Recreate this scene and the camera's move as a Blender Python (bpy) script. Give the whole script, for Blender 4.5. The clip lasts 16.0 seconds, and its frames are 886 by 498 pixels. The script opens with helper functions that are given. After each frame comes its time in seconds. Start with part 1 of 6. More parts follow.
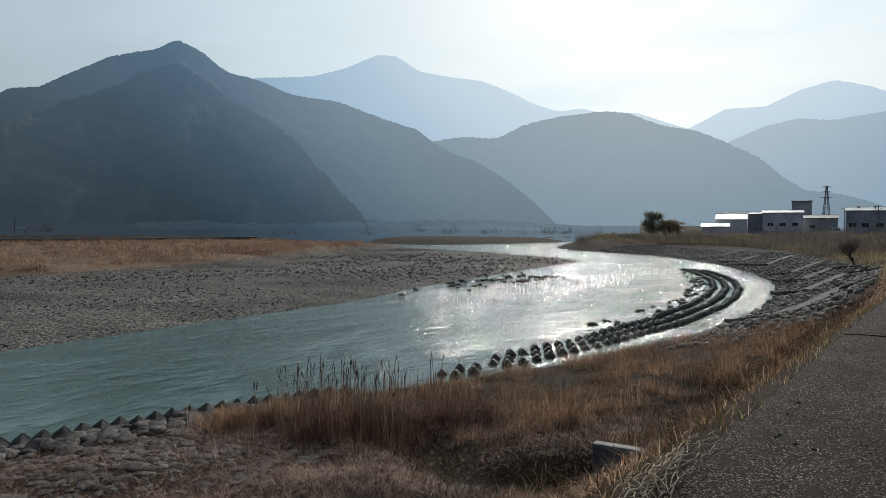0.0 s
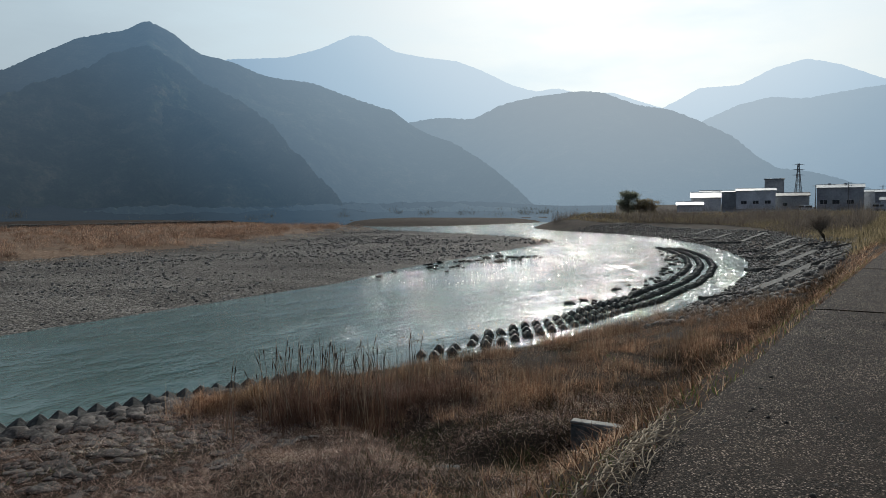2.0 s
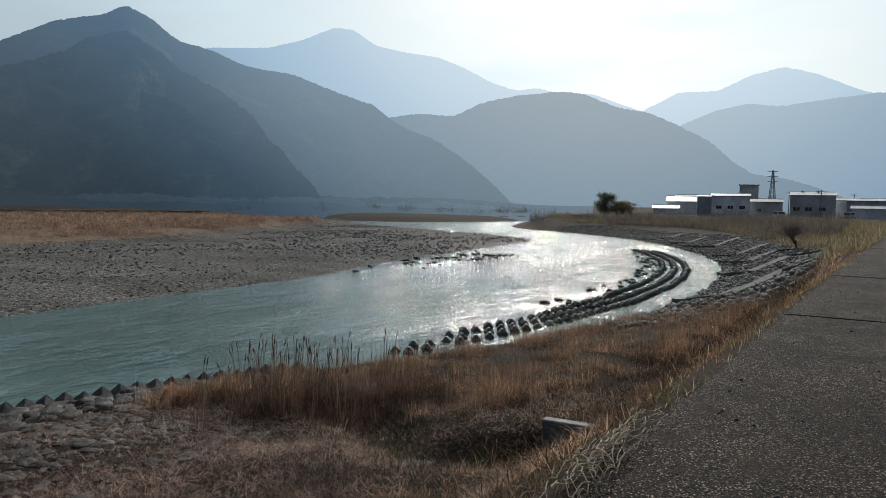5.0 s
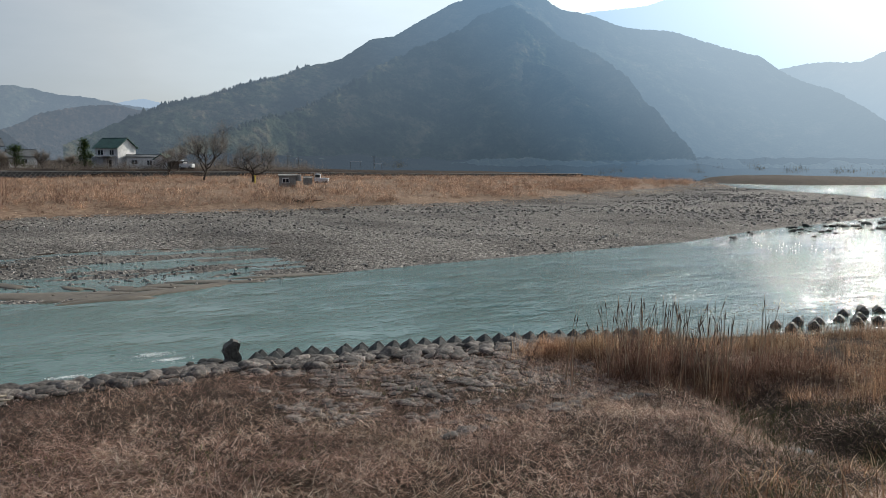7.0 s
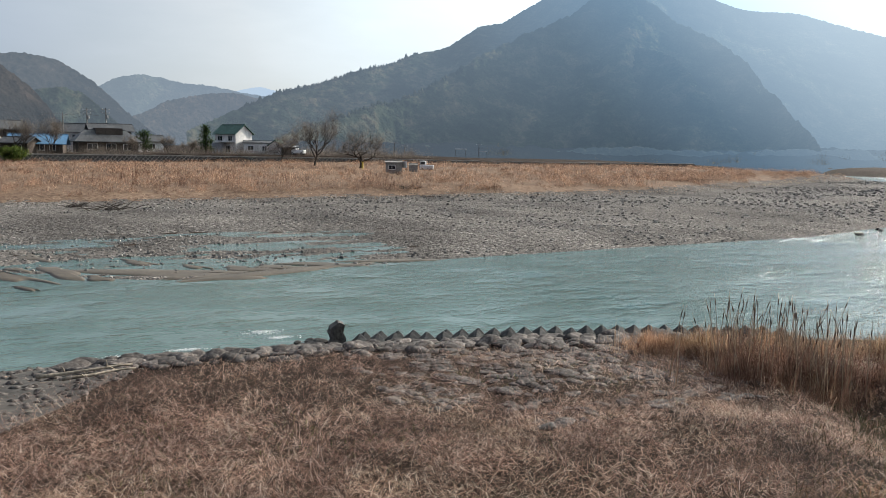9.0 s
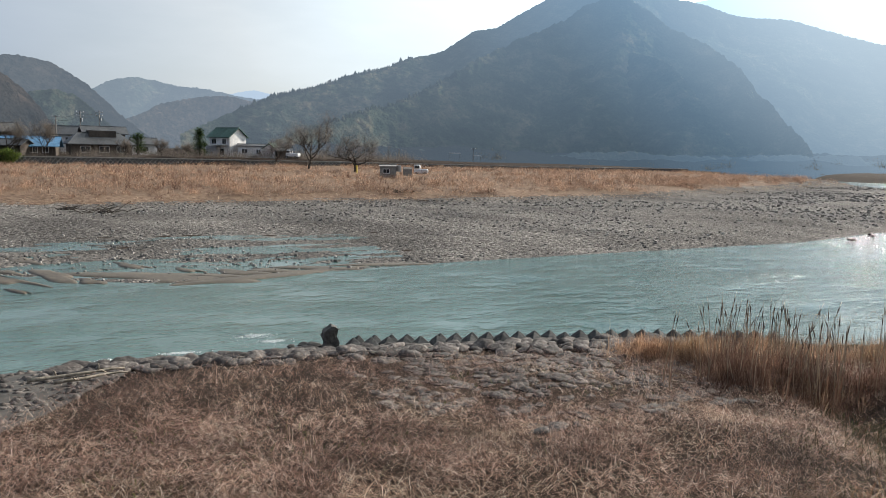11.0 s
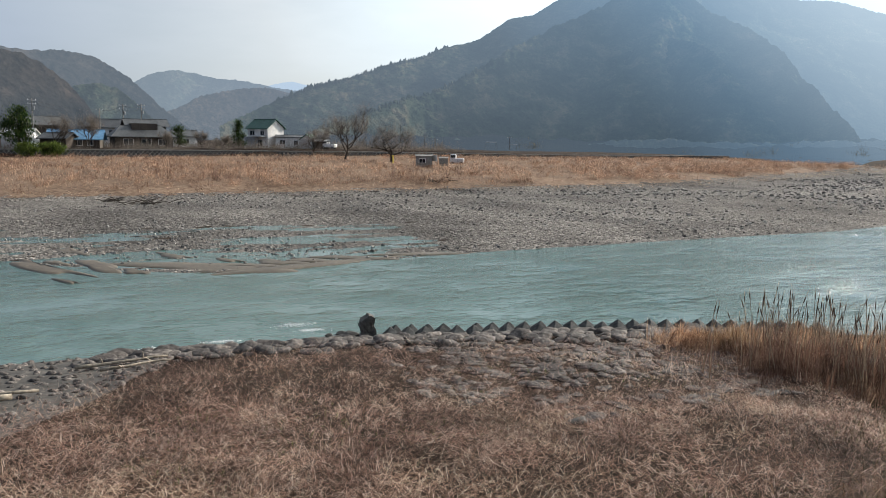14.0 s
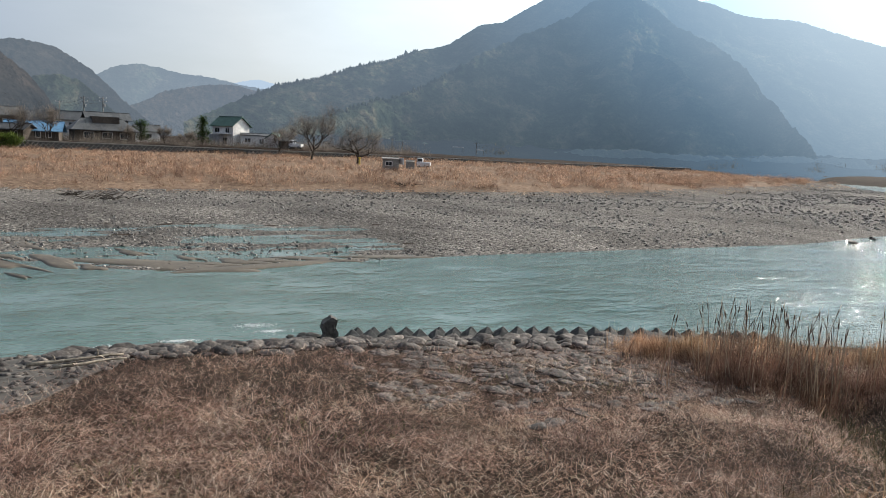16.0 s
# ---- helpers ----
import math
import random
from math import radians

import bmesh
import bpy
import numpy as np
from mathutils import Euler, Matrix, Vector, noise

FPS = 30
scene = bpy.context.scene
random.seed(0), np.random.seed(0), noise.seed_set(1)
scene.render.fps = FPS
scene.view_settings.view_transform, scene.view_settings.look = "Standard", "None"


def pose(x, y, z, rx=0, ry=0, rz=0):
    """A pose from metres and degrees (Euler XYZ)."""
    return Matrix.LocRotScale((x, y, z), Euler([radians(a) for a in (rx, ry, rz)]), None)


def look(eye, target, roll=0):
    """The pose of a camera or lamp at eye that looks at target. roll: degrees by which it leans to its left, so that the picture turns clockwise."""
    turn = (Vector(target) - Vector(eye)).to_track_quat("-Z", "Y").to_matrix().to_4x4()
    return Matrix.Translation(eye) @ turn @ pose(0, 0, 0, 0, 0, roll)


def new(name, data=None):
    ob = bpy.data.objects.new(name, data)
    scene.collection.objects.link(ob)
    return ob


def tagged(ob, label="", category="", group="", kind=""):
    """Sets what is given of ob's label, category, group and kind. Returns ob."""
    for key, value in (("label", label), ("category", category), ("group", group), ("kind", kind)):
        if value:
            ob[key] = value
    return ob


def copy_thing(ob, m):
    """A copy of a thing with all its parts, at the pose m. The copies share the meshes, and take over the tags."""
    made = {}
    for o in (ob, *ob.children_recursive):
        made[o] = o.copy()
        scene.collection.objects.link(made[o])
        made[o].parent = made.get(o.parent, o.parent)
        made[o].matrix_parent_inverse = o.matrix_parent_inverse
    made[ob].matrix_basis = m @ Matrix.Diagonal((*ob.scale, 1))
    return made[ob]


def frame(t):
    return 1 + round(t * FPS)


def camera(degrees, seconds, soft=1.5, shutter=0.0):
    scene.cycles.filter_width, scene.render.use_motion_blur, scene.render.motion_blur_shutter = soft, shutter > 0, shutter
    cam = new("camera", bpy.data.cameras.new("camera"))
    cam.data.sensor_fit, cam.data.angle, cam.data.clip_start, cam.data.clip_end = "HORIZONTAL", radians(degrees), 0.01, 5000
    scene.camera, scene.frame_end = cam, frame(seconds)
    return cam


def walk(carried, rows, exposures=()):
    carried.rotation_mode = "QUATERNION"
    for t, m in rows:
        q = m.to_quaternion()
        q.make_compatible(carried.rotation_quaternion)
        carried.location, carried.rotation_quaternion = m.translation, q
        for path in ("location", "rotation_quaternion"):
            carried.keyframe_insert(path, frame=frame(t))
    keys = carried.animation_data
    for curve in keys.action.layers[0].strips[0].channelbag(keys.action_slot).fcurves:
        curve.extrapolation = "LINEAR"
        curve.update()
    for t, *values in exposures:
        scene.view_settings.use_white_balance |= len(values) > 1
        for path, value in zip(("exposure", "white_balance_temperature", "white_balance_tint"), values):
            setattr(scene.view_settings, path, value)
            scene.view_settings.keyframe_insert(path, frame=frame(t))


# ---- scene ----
cam = camera(62.12, 16.0, soft=0.6)
EYE = 1.6
TURNS = [
    (0.0, 0.0, -1.7, -0.1), (0.5, -1.82, -1.97, 0.18), (1.0, -1.18, -2.61, 0.61), (1.5, -2.08, -3.02, 0.52),
    (2.0, -1.78, -3.15, 0.54), (2.5, -2.67, -2.6, 0.31), (3.0, -2.93, -2.89, -0.18), (3.2, -3.0, -2.5, -0.3),
    (5.3, -3.4, -3.85, -1.2), (5.5, -1.72, -4.14, -1.26), (6.0, 6.94, -4.35, -0.65), (6.5, 17.1, -5.34, -1.07),
    (7.0, 24.88, -6.67, -0.39), (7.5, 29.68, -7.05, -0.48), (8.0, 32.29, -6.86, -0.41), (8.5, 33.54, -7.28, -0.44),
    (9.0, 32.97, -7.69, -0.92), (9.2, 32.75, -7.35, -1.0), (11.3, 32.5, -7.35, -1.15), (11.5, 32.39, -7.09, -1.19),
    (12.0, 31.83, -7.04, -1.8), (12.5, 32.31, -7.58, -1.11), (13.0, 32.27, -7.82, -1.41), (13.5, 34.06, -7.63, -0.73),
    (14.0, 35.3, -8.23, -0.61), (14.5, 35.13, -8.44, -0.46), (15.0, 33.63, -7.08, -0.81), (15.5, 33.79, -7.65, -1.68),
    (16.0, 32.77, -7.86, -2.43)]
walk(cam, [(t, pose(0, 0, EYE, 90 + pitch, roll, yaw)) for t, yaw, pitch, roll in TURNS],
     exposures=[(0.0, -0.06, 6110, 8), (5.5, 0.0, 6120, 8), (6.0, 0.18, 6180, 9), (6.5, 0.43, 6240, 9), (7.0, 0.77, 6320, 10), (7.5, 1.0, 6380, 10), (8.5, 1.17, 6450, 11), (16.0, 1.17, 6450, 11)])

# ---- light ----
SUN_AZ, SUN_EL = -16.0, 27.0          # degrees left of straight ahead, degrees above the horizon
sun_way = Vector((-math.sin(radians(SUN_AZ)) * math.cos(radians(SUN_EL)),
                  math.cos(radians(SUN_AZ)) * math.cos(radians(SUN_EL)), math.sin(radians(SUN_EL))))
sun = new("sun", bpy.data.lights.new("sun", "SUN"))
sun.data.energy, sun.data.angle, sun.data.color = 3.2, radians(0.9), (1.0, 0.93, 0.82)
sun.matrix_world = look((0, 0, 300), Vector((0, 0, 300)) - sun_way)

world = bpy.data.worlds.new("sky")
scene.world = world
world.use_nodes = True
wn, wl = world.node_tree.nodes, world.node_tree.links
sky = wn.new("ShaderNodeTexSky")
sky.sky_type, sky.sun_disc = "NISHITA", False
sky.sun_elevation, sky.sun_rotation = radians(SUN_EL), radians(-SUN_AZ)
sky.air_density, sky.dust_density, sky.ozone_density, sky.altitude = 1.0, 3.0, 1.0, 200
back = wn["Background"]
SKY = 0.055
back.inputs["Strength"].default_value = SKY
# thin high cloud in veils
tc = wn.new("ShaderNodeTexCoord")
mp = wn.new("ShaderNodeMapping")
mp.inputs["Scale"].default_value = (1.2, 1.2, 4.5)
wl.new(tc.outputs["Generated"], mp.inputs["Vector"])
cn = wn.new("ShaderNodeTexNoise")
cn.inputs["Scale"].default_value, cn.inputs["Detail"].default_value, cn.inputs["Roughness"].default_value = 2.2, 6, 0.55
wl.new(mp.outputs[0], cn.inputs["Vector"])
cr = wn.new("ShaderNodeMapRange")
cr.inputs["From Min"].default_value, cr.inputs["From Max"].default_value, cr.inputs["To Min"].default_value, cr.inputs["To Max"].default_value = 0.40, 0.70, 0.72, 1.0
wl.new(cn.outputs["Fac"], cr.inputs["Value"])
# the hazy bright air round the sun, fading towards the far side of the sky
nz = wn.new("ShaderNodeVectorMath")
nz.operation = "DOT_PRODUCT"
wl.new(tc.outputs["Generated"], nz.inputs[0])
nz.inputs[1].default_value = sun_way
hz = wn.new("ShaderNodeValToRGB")
for place, tone in ((0.2, (0.205, 0.24, 0.285)), (0.75, (0.53, 0.62, 0.66)), (0.9, (0.76, 0.87, 0.90))):
    e = hz.color_ramp.elements.new(place)
    e.color = (*tone, 1)
hz.color_ramp.elements[0].color, hz.color_ramp.elements[-1].color = (0.15, 0.18, 0.24, 1), (0.92, 0.98, 0.99, 1)
e = hz.color_ramp.elements.new(0.45)
e.color = (0.345, 0.372, 0.385, 1)
wl.new(nz.outputs["Value"], hz.inputs[0])
up = wn.new("ShaderNodeVectorMath")
up.operation = "SCALE"
up.inputs["Scale"].default_value = 1.0 / SKY
wl.new(hz.outputs[0], up.inputs[0])
cm = wn.new("ShaderNodeMix")
cm.data_type = "RGBA"
wl.new(cr.outputs[0], cm.inputs[0])
wl.new(sky.outputs[0], cm.inputs[6])
wl.new(up.outputs[0], cm.inputs[7])
wl.new(cm.outputs[2], back.inputs["Color"])


# ---- materials ----
def mat(name):
    m = bpy.data.materials.new(name)
    m.use_nodes = True
    return m, m.node_tree.nodes, m.node_tree.links, m.node_tree.nodes["Principled BSDF"]


def noise_at(n, l, scale, detail=5, rough=0.6, coords=None, stretch=None):
    g = n.new("ShaderNodeNewGeometry") if coords is None else None
    v = g.outputs["Position"] if g else coords
    if stretch:
        q = n.new("ShaderNodeMapping")
        q.inputs["Scale"].default_value = stretch
        l.new(v, q.inputs["Vector"])
        v = q.outputs[0]
    t = n.new("ShaderNodeTexNoise")
    t.inputs["Scale"].default_value, t.inputs["Detail"].default_value, t.inputs["Roughness"].default_value = scale, detail, rough
    l.new(v, t.inputs["Vector"])
    return t.outputs["Fac"]


def ramp(n, l, fac, stops):
    r = n.new("ShaderNodeValToRGB")
    while len(r.color_ramp.elements) < len(stops):
        r.color_ramp.elements.new(0.5)
    for e, (p, c) in zip(r.color_ramp.elements, stops):
        e.position, e.color = p, (*c, 1)
    l.new(fac, r.inputs[0])
    return r.outputs[0]


def blend(n, l, fac, a, b, kind="MIX"):
    m = n.new("ShaderNodeMix")
    m.data_type, m.blend_type = "RGBA", kind
    for socket, value in ((m.inputs[0], fac), (m.inputs[6], a), (m.inputs[7], b)):
        if isinstance(value, (int, float)):
            socket.default_value = value
        elif isinstance(value, tuple):
            socket.default_value = (*value, 1)
        else:
            l.new(value, socket)
    return m.outputs[2]


def bump(n, l, p, height, strength, distance):
    b = n.new("ShaderNodeBump")
    b.inputs["Strength"].default_value, b.inputs["Distance"].default_value = strength, distance
    l.new(height, b.inputs["Height"])
    l.new(b.outputs[0], p.inputs["Normal"])


def speckled(name, lo, mid, hi, fine, coarse, rough=0.85, relief=0.4, depth=0.02, vary=0.0, metallic=0.0, gloss=0.3):
    """Two scales of noise in the colour, fine relief, and a shift of tone from piece to piece."""
    m, n, l, p = mat(name)
    c = ramp(n, l, noise_at(n, l, fine, 6, 0.65), [(0.3, lo), (0.5, mid), (0.72, hi)])
    k = ramp(n, l, noise_at(n, l, coarse, 4), [(0.3, (0.62, 0.62, 0.62)), (0.7, (1.15, 1.13, 1.1))])
    c = blend(n, l, 1.0, c, k, "MULTIPLY")
    if vary:
        o = n.new("ShaderNodeObjectInfo")
        g = n.new("ShaderNodeNewGeometry")
        a = n.new("ShaderNodeMath")
        a.operation = "ADD"
        l.new(o.outputs["Random"], a.inputs[0])
        l.new(g.outputs["Random Per Island"], a.inputs[1])
        f = n.new("ShaderNodeMath")
        f.operation = "FRACT"
        l.new(a.outputs[0], f.inputs[0])
        s = ramp(n, l, f.outputs[0], [(0.0, (1 - vary,) * 3), (1.0, (1 + vary, 1 + vary * 0.95, 1 + vary * 0.85))])
        c = blend(n, l, 1.0, c, s, "MULTIPLY")
    l.new(c, p.inputs["Base Color"])
    p.inputs["Roughness"].default_value, p.inputs["Metallic"].default_value = rough, metallic
    p.inputs["Specular IOR Level"].default_value = gloss
    if relief:
        bump(n, l, p, noise_at(n, l, fine * 1.5, 6, 0.7), relief, depth)
    return m


def blades(name, stops, translucent=0.35, patch=None):
    """Dry or green leaves: tone from blade to blade, some light through them."""
    m, n, l, p = mat(name)
    g = n.new("ShaderNodeNewGeometry")
    c = ramp(n, l, g.outputs["Random Per Island"], stops)
    k = ramp(n, l, noise_at(n, l, 0.8, 5, 0.65), [(0.36, (0.5, 0.48, 0.47)), (0.5, (0.95, 0.92, 0.88)), (0.66, (1.3, 1.25, 1.18))])
    c = blend(n, l, 1.0, c, k, "MULTIPLY")
    if patch:                                    # beds of other growth, on far grass also painted hummock shading: size, then dark, middle and light tints
        size, *tints = patch
        c = blend(n, l, 1.0, c, ramp(n, l, noise_at(n, l, size, 3, 0.6), list(zip((0.36, 0.5, 0.64), tints))), "MULTIPLY")
    l.new(c, p.inputs["Base Color"])
    p.inputs["Roughness"].default_value = 0.85
    p.inputs["Specular IOR Level"].default_value = 0.06
    t = n.new("ShaderNodeBsdfTranslucent")
    l.new(c, t.inputs["Color"])
    x = n.new("ShaderNodeMixShader")
    x.inputs[0].default_value = translucent
    l.new(p.outputs[0], x.inputs[1])
    l.new(t.outputs[0], x.inputs[2])
    l.new(x.outputs[0], n["Material Output"].inputs["Surface"])
    return m


def hazed_hill(name, lo, mid, hi, veil, size=1.0, spread=(0.5, 0.85), lift=0.0):
    """Wooded slopes seen through kilometres of bright air: that haze is mixed in as emission, set per hill, more
    sunward and with height.
    """
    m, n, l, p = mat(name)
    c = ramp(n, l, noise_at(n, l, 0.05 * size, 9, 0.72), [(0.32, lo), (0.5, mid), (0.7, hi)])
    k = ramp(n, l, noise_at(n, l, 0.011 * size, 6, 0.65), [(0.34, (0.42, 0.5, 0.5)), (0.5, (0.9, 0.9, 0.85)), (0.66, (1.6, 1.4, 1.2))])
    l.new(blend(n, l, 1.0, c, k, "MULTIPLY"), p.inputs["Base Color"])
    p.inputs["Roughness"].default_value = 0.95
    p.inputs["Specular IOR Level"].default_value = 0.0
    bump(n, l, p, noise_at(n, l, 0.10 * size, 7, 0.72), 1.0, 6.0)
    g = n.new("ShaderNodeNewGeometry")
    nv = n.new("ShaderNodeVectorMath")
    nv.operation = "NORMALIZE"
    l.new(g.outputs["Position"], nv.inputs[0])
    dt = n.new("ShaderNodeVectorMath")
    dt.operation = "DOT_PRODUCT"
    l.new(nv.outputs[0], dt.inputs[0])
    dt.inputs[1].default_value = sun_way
    glow = ramp(n, l, dt.outputs["Value"], HAZE_EMISSION)
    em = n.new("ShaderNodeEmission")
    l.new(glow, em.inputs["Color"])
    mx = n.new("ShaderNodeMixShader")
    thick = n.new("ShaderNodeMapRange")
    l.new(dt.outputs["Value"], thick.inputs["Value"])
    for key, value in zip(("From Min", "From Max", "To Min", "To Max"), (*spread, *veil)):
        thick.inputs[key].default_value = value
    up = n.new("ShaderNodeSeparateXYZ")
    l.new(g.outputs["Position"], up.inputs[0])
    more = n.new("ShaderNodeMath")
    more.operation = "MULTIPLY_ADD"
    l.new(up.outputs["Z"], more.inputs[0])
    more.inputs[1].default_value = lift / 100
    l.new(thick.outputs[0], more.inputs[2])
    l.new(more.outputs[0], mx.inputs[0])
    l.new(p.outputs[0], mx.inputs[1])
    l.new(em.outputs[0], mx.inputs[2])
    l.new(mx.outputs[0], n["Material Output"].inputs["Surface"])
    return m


# haze colours the far slopes emit, by angle to the sun
HAZE_EMISSION = [(0.30, (0.24, 0.30, 0.36)), (0.50, (0.265, 0.335, 0.42)), (0.66, (0.26, 0.355, 0.46)), (0.80, (0.225, 0.355, 0.495)), (0.9, (0.49, 0.615, 0.715)), (0.97, (0.80, 0.87, 0.91))]
GREEN_WOOD = (0.008, 0.017, 0.012), (0.036, 0.050, 0.036), (0.13, 0.115, 0.082)
BROWN_WOOD = (0.012, 0.011, 0.010), (0.036, 0.030, 0.026), (0.075, 0.060, 0.052)
M_soil = speckled("matted_straw_soil", (0.010, 0.007, 0.005), (0.028, 0.019, 0.014), (0.070, 0.049, 0.036), 14, 0.35, 0.95, 0.6, 0.03, gloss=0.05)


def gravel_material():
    m, n, l, p = mat("river_gravel")
    g = n.new("ShaderNodeNewGeometry").outputs["Position"]
    v = n.new("ShaderNodeTexVoronoi")
    v.inputs["Scale"].default_value = 8.0
    l.new(g, v.inputs["Vector"])
    w = n.new("ShaderNodeTexVoronoi")
    w.inputs["Scale"].default_value = 3.2
    l.new(g, w.inputs["Vector"])
    c = ramp(n, l, v.outputs["Color"], [(0.0, (0.047, 0.043, 0.041)), (0.5, (0.122, 0.114, 0.107)), (0.85, (0.225, 0.213, 0.20)), (1.0, (0.40, 0.383, 0.362))])
    k = ramp(n, l, noise_at(n, l, 0.16, 5, 0.6, g, (0.5, 1, 1)), [(0.35, (0.62, 0.6, 0.58)), (0.65, (1.3, 1.26, 1.2))])
    l.new(blend(n, l, 1.0, c, k, "MULTIPLY"), p.inputs["Base Color"])
    p.inputs["Roughness"].default_value = 0.9
    p.inputs["Specular IOR Level"].default_value = 0.04
    h = n.new("ShaderNodeMath")
    h.operation = "MULTIPLY_ADD"
    l.new(w.outputs["Distance"], h.inputs[0])
    h.inputs[1].default_value = 1.6
    l.new(v.outputs["Distance"], h.inputs[2])
    q = n.new("ShaderNodeMath")
    q.operation = "MULTIPLY"
    l.new(h.outputs[0], q.inputs[0])
    q.inputs[1].default_value = -1.0
    bump(n, l, p, q.outputs[0], 1.0, 0.09)
    return m


M_gravel = gravel_material()
M_turf = speckled("dry_grass_turf", (0.09, 0.058, 0.042), (0.19, 0.13, 0.092), (0.31, 0.23, 0.17), 2.5, 0.15, 0.95, 0.7, 0.08, gloss=0.05)
M_sand = speckled("wet_sand", (0.065, 0.05, 0.035), (0.10, 0.08, 0.057), (0.14, 0.115, 0.083), 6, 0.5, 0.55, 0.2, 0.01)
M_concrete = speckled("weathered_concrete", (0.16, 0.155, 0.14), (0.28, 0.27, 0.25), (0.40, 0.39, 0.36), 7, 0.9, 0.85, 0.3, 0.01, 0.12)
M_wet_concrete = speckled("wet_dark_concrete", (0.022, 0.022, 0.022), (0.055, 0.056, 0.054), (0.12, 0.12, 0.112), 9, 1.2, 0.75, 0.5, 0.015, 0.25)
M_stone = speckled("river_cobble", (0.035, 0.030, 0.029), (0.088, 0.077, 0.072), (0.22, 0.20, 0.187), 11, 1.6, 0.85, 1.0, 0.03, 0.6)
M_rock = speckled("dark_wet_rock", (0.02, 0.02, 0.019), (0.055, 0.053, 0.05), (0.13, 0.125, 0.115), 6, 1.5, 0.92, 0.7, 0.04, 0.3)


def water_material():
    m, n, l, p = mat("running_river_water")
    g = n.new("ShaderNodeNewGeometry").outputs["Position"]
    c = ramp(n, l, noise_at(n, l, 0.06, 4, 0.55, g), [(0.3, (0.022, 0.064, 0.052)), (0.55, (0.054, 0.102, 0.09)), (0.75, (0.115, 0.165, 0.152))])
    l.new(c, p.inputs["Base Color"])
    p.inputs["Roughness"].default_value, p.inputs["IOR"].default_value = 0.1, 1.33
    q = n.new("ShaderNodeMapping")
    q.inputs["Rotation"].default_value = (0, 0, radians(35))
    l.new(g, q.inputs["Vector"])
    a = noise_at(n, l, 1.7, 4, 0.6, q.outputs[0], (1.5, 1.0, 1.0))
    b = noise_at(n, l, 0.22, 3, 0.5, q.outputs[0], (1.6, 1.0, 1.0))
    c2 = noise_at(n, l, 6.0, 3, 0.6, q.outputs[0], (1.6, 1.0, 1.0))
    s = n.new("ShaderNodeMath")
    s.operation = "MULTIPLY_ADD"
    l.new(b, s.inputs[0])
    s.inputs[1].default_value = 1.1
    l.new(a, s.inputs[2])
    s2 = n.new("ShaderNodeMath")
    s2.operation = "MULTIPLY_ADD"
    l.new(c2, s2.inputs[0])
    s2.inputs[1].default_value = 0.75
    l.new(s.outputs[0], s2.inputs[2])
    # calm and ruffled reaches
    reach_ = ramp(n, l, noise_at(n, l, 0.13, 5, 0.6, q.outputs[0], (1.0, 0.28, 1.0)), [(0.36, (0.45, 0.45, 0.45)), (0.62, (1, 1, 1))])
    gusts = ramp(n, l, noise_at(n, l, 0.5, 4, 0.65, q.outputs[0], (1.0, 0.5, 1.0)), [(0.38, (0.25, 0.25, 0.25)), (0.6, (1.25, 1.25, 1.25))])
    calm = blend(n, l, 1.0, reach_, gusts, "MULTIPLY")
    down = n.new("ShaderNodeVectorMath")
    down.operation = "DOT_PRODUCT"
    l.new(g, down.inputs[0])
    down.inputs[1].default_value = (math.sin(radians(35)), math.cos(radians(35)), 0)
    fall = n.new("ShaderNodeMapRange")
    fall.interpolation_type = "SMOOTHSTEP"
    for key, value in zip(("From Min", "From Max", "To Min", "To Max"), (-8, 60, 0.25, 1.0)):
        fall.inputs[key].default_value = value
    l.new(down.outputs["Value"], fall.inputs["Value"])
    calm = blend(n, l, 1.0, calm, fall.outputs[0], "MULTIPLY")
    h = n.new("ShaderNodeMath")
    h.operation = "MULTIPLY"
    l.new(s2.outputs[0], h.inputs[0])
    l.new(calm, h.inputs[1])
    bump(n, l, p, h.outputs[0], 1.0, 0.16)
    return m


M_water = water_material()


# ---- the lie of the land: a runs along the levee path, s across it towards the river ----
WATER = -3.6
ALONG = np.array((math.sin(radians(35)), math.cos(radians(35))))
ACROSS = np.array((-ALONG[1], ALONG[0]))


def to_xy(a, s):
    a, s = np.asarray(a, float), np.asarray(s, float) + 1.48
    return a[..., None] * ALONG + s[..., None] * ACROSS


def to_as(xy):
    return xy @ ALONG, xy @ ACROSS - 1.48


def bearing(az, d):
    """The place d metres off in a direction, in degrees left of straight ahead."""
    return -d * math.sin(radians(az)), d * math.cos(radians(az))


NEAR_BANK = np.array([(-120, 10), (-40, 15.5), (-10, 17.2), (-1, 17.4), (4, 17.2), (8, 16.4), (13, 15.4), (20, 12.6), (26, 10.4), (35, 8.6), (46, 8.4),
                      (60, 9.8), (77, 12.9), (105, 24.3), (134, 43.3), (149, 64.7), (170, 84), (200, 92), (300, 96)], float)
FAR_BANK = np.array([(300, 112), (215, 113), (189, 116), (176, 124), (172, 140), (185, 200), (230, 330), (170, 320), (146, 200), (142, 135), (146, 117), (132, 85), (118, 60), (106, 45.6),
                     (86, 43), (66, 39.1), (51, 37), (40, 33.3), (33, 32.8), (20, 31.7), (13.7, 31), (7, 29.8), (3.8, 28.8), (-0.4, 28.8),
                     (-6, 33), (-14, 40), (-40, 44), (-120, 42)], float)
CREST = np.array([(-150, 0), (0, 0), (20, -0.2), (60, -1.0), (105, -2), (135, 1), (152, 6), (163, 14), (170, 24), (174, 40), (170, 54), (163, 64), (185, 76), (220, 82), (320, 84)], float)
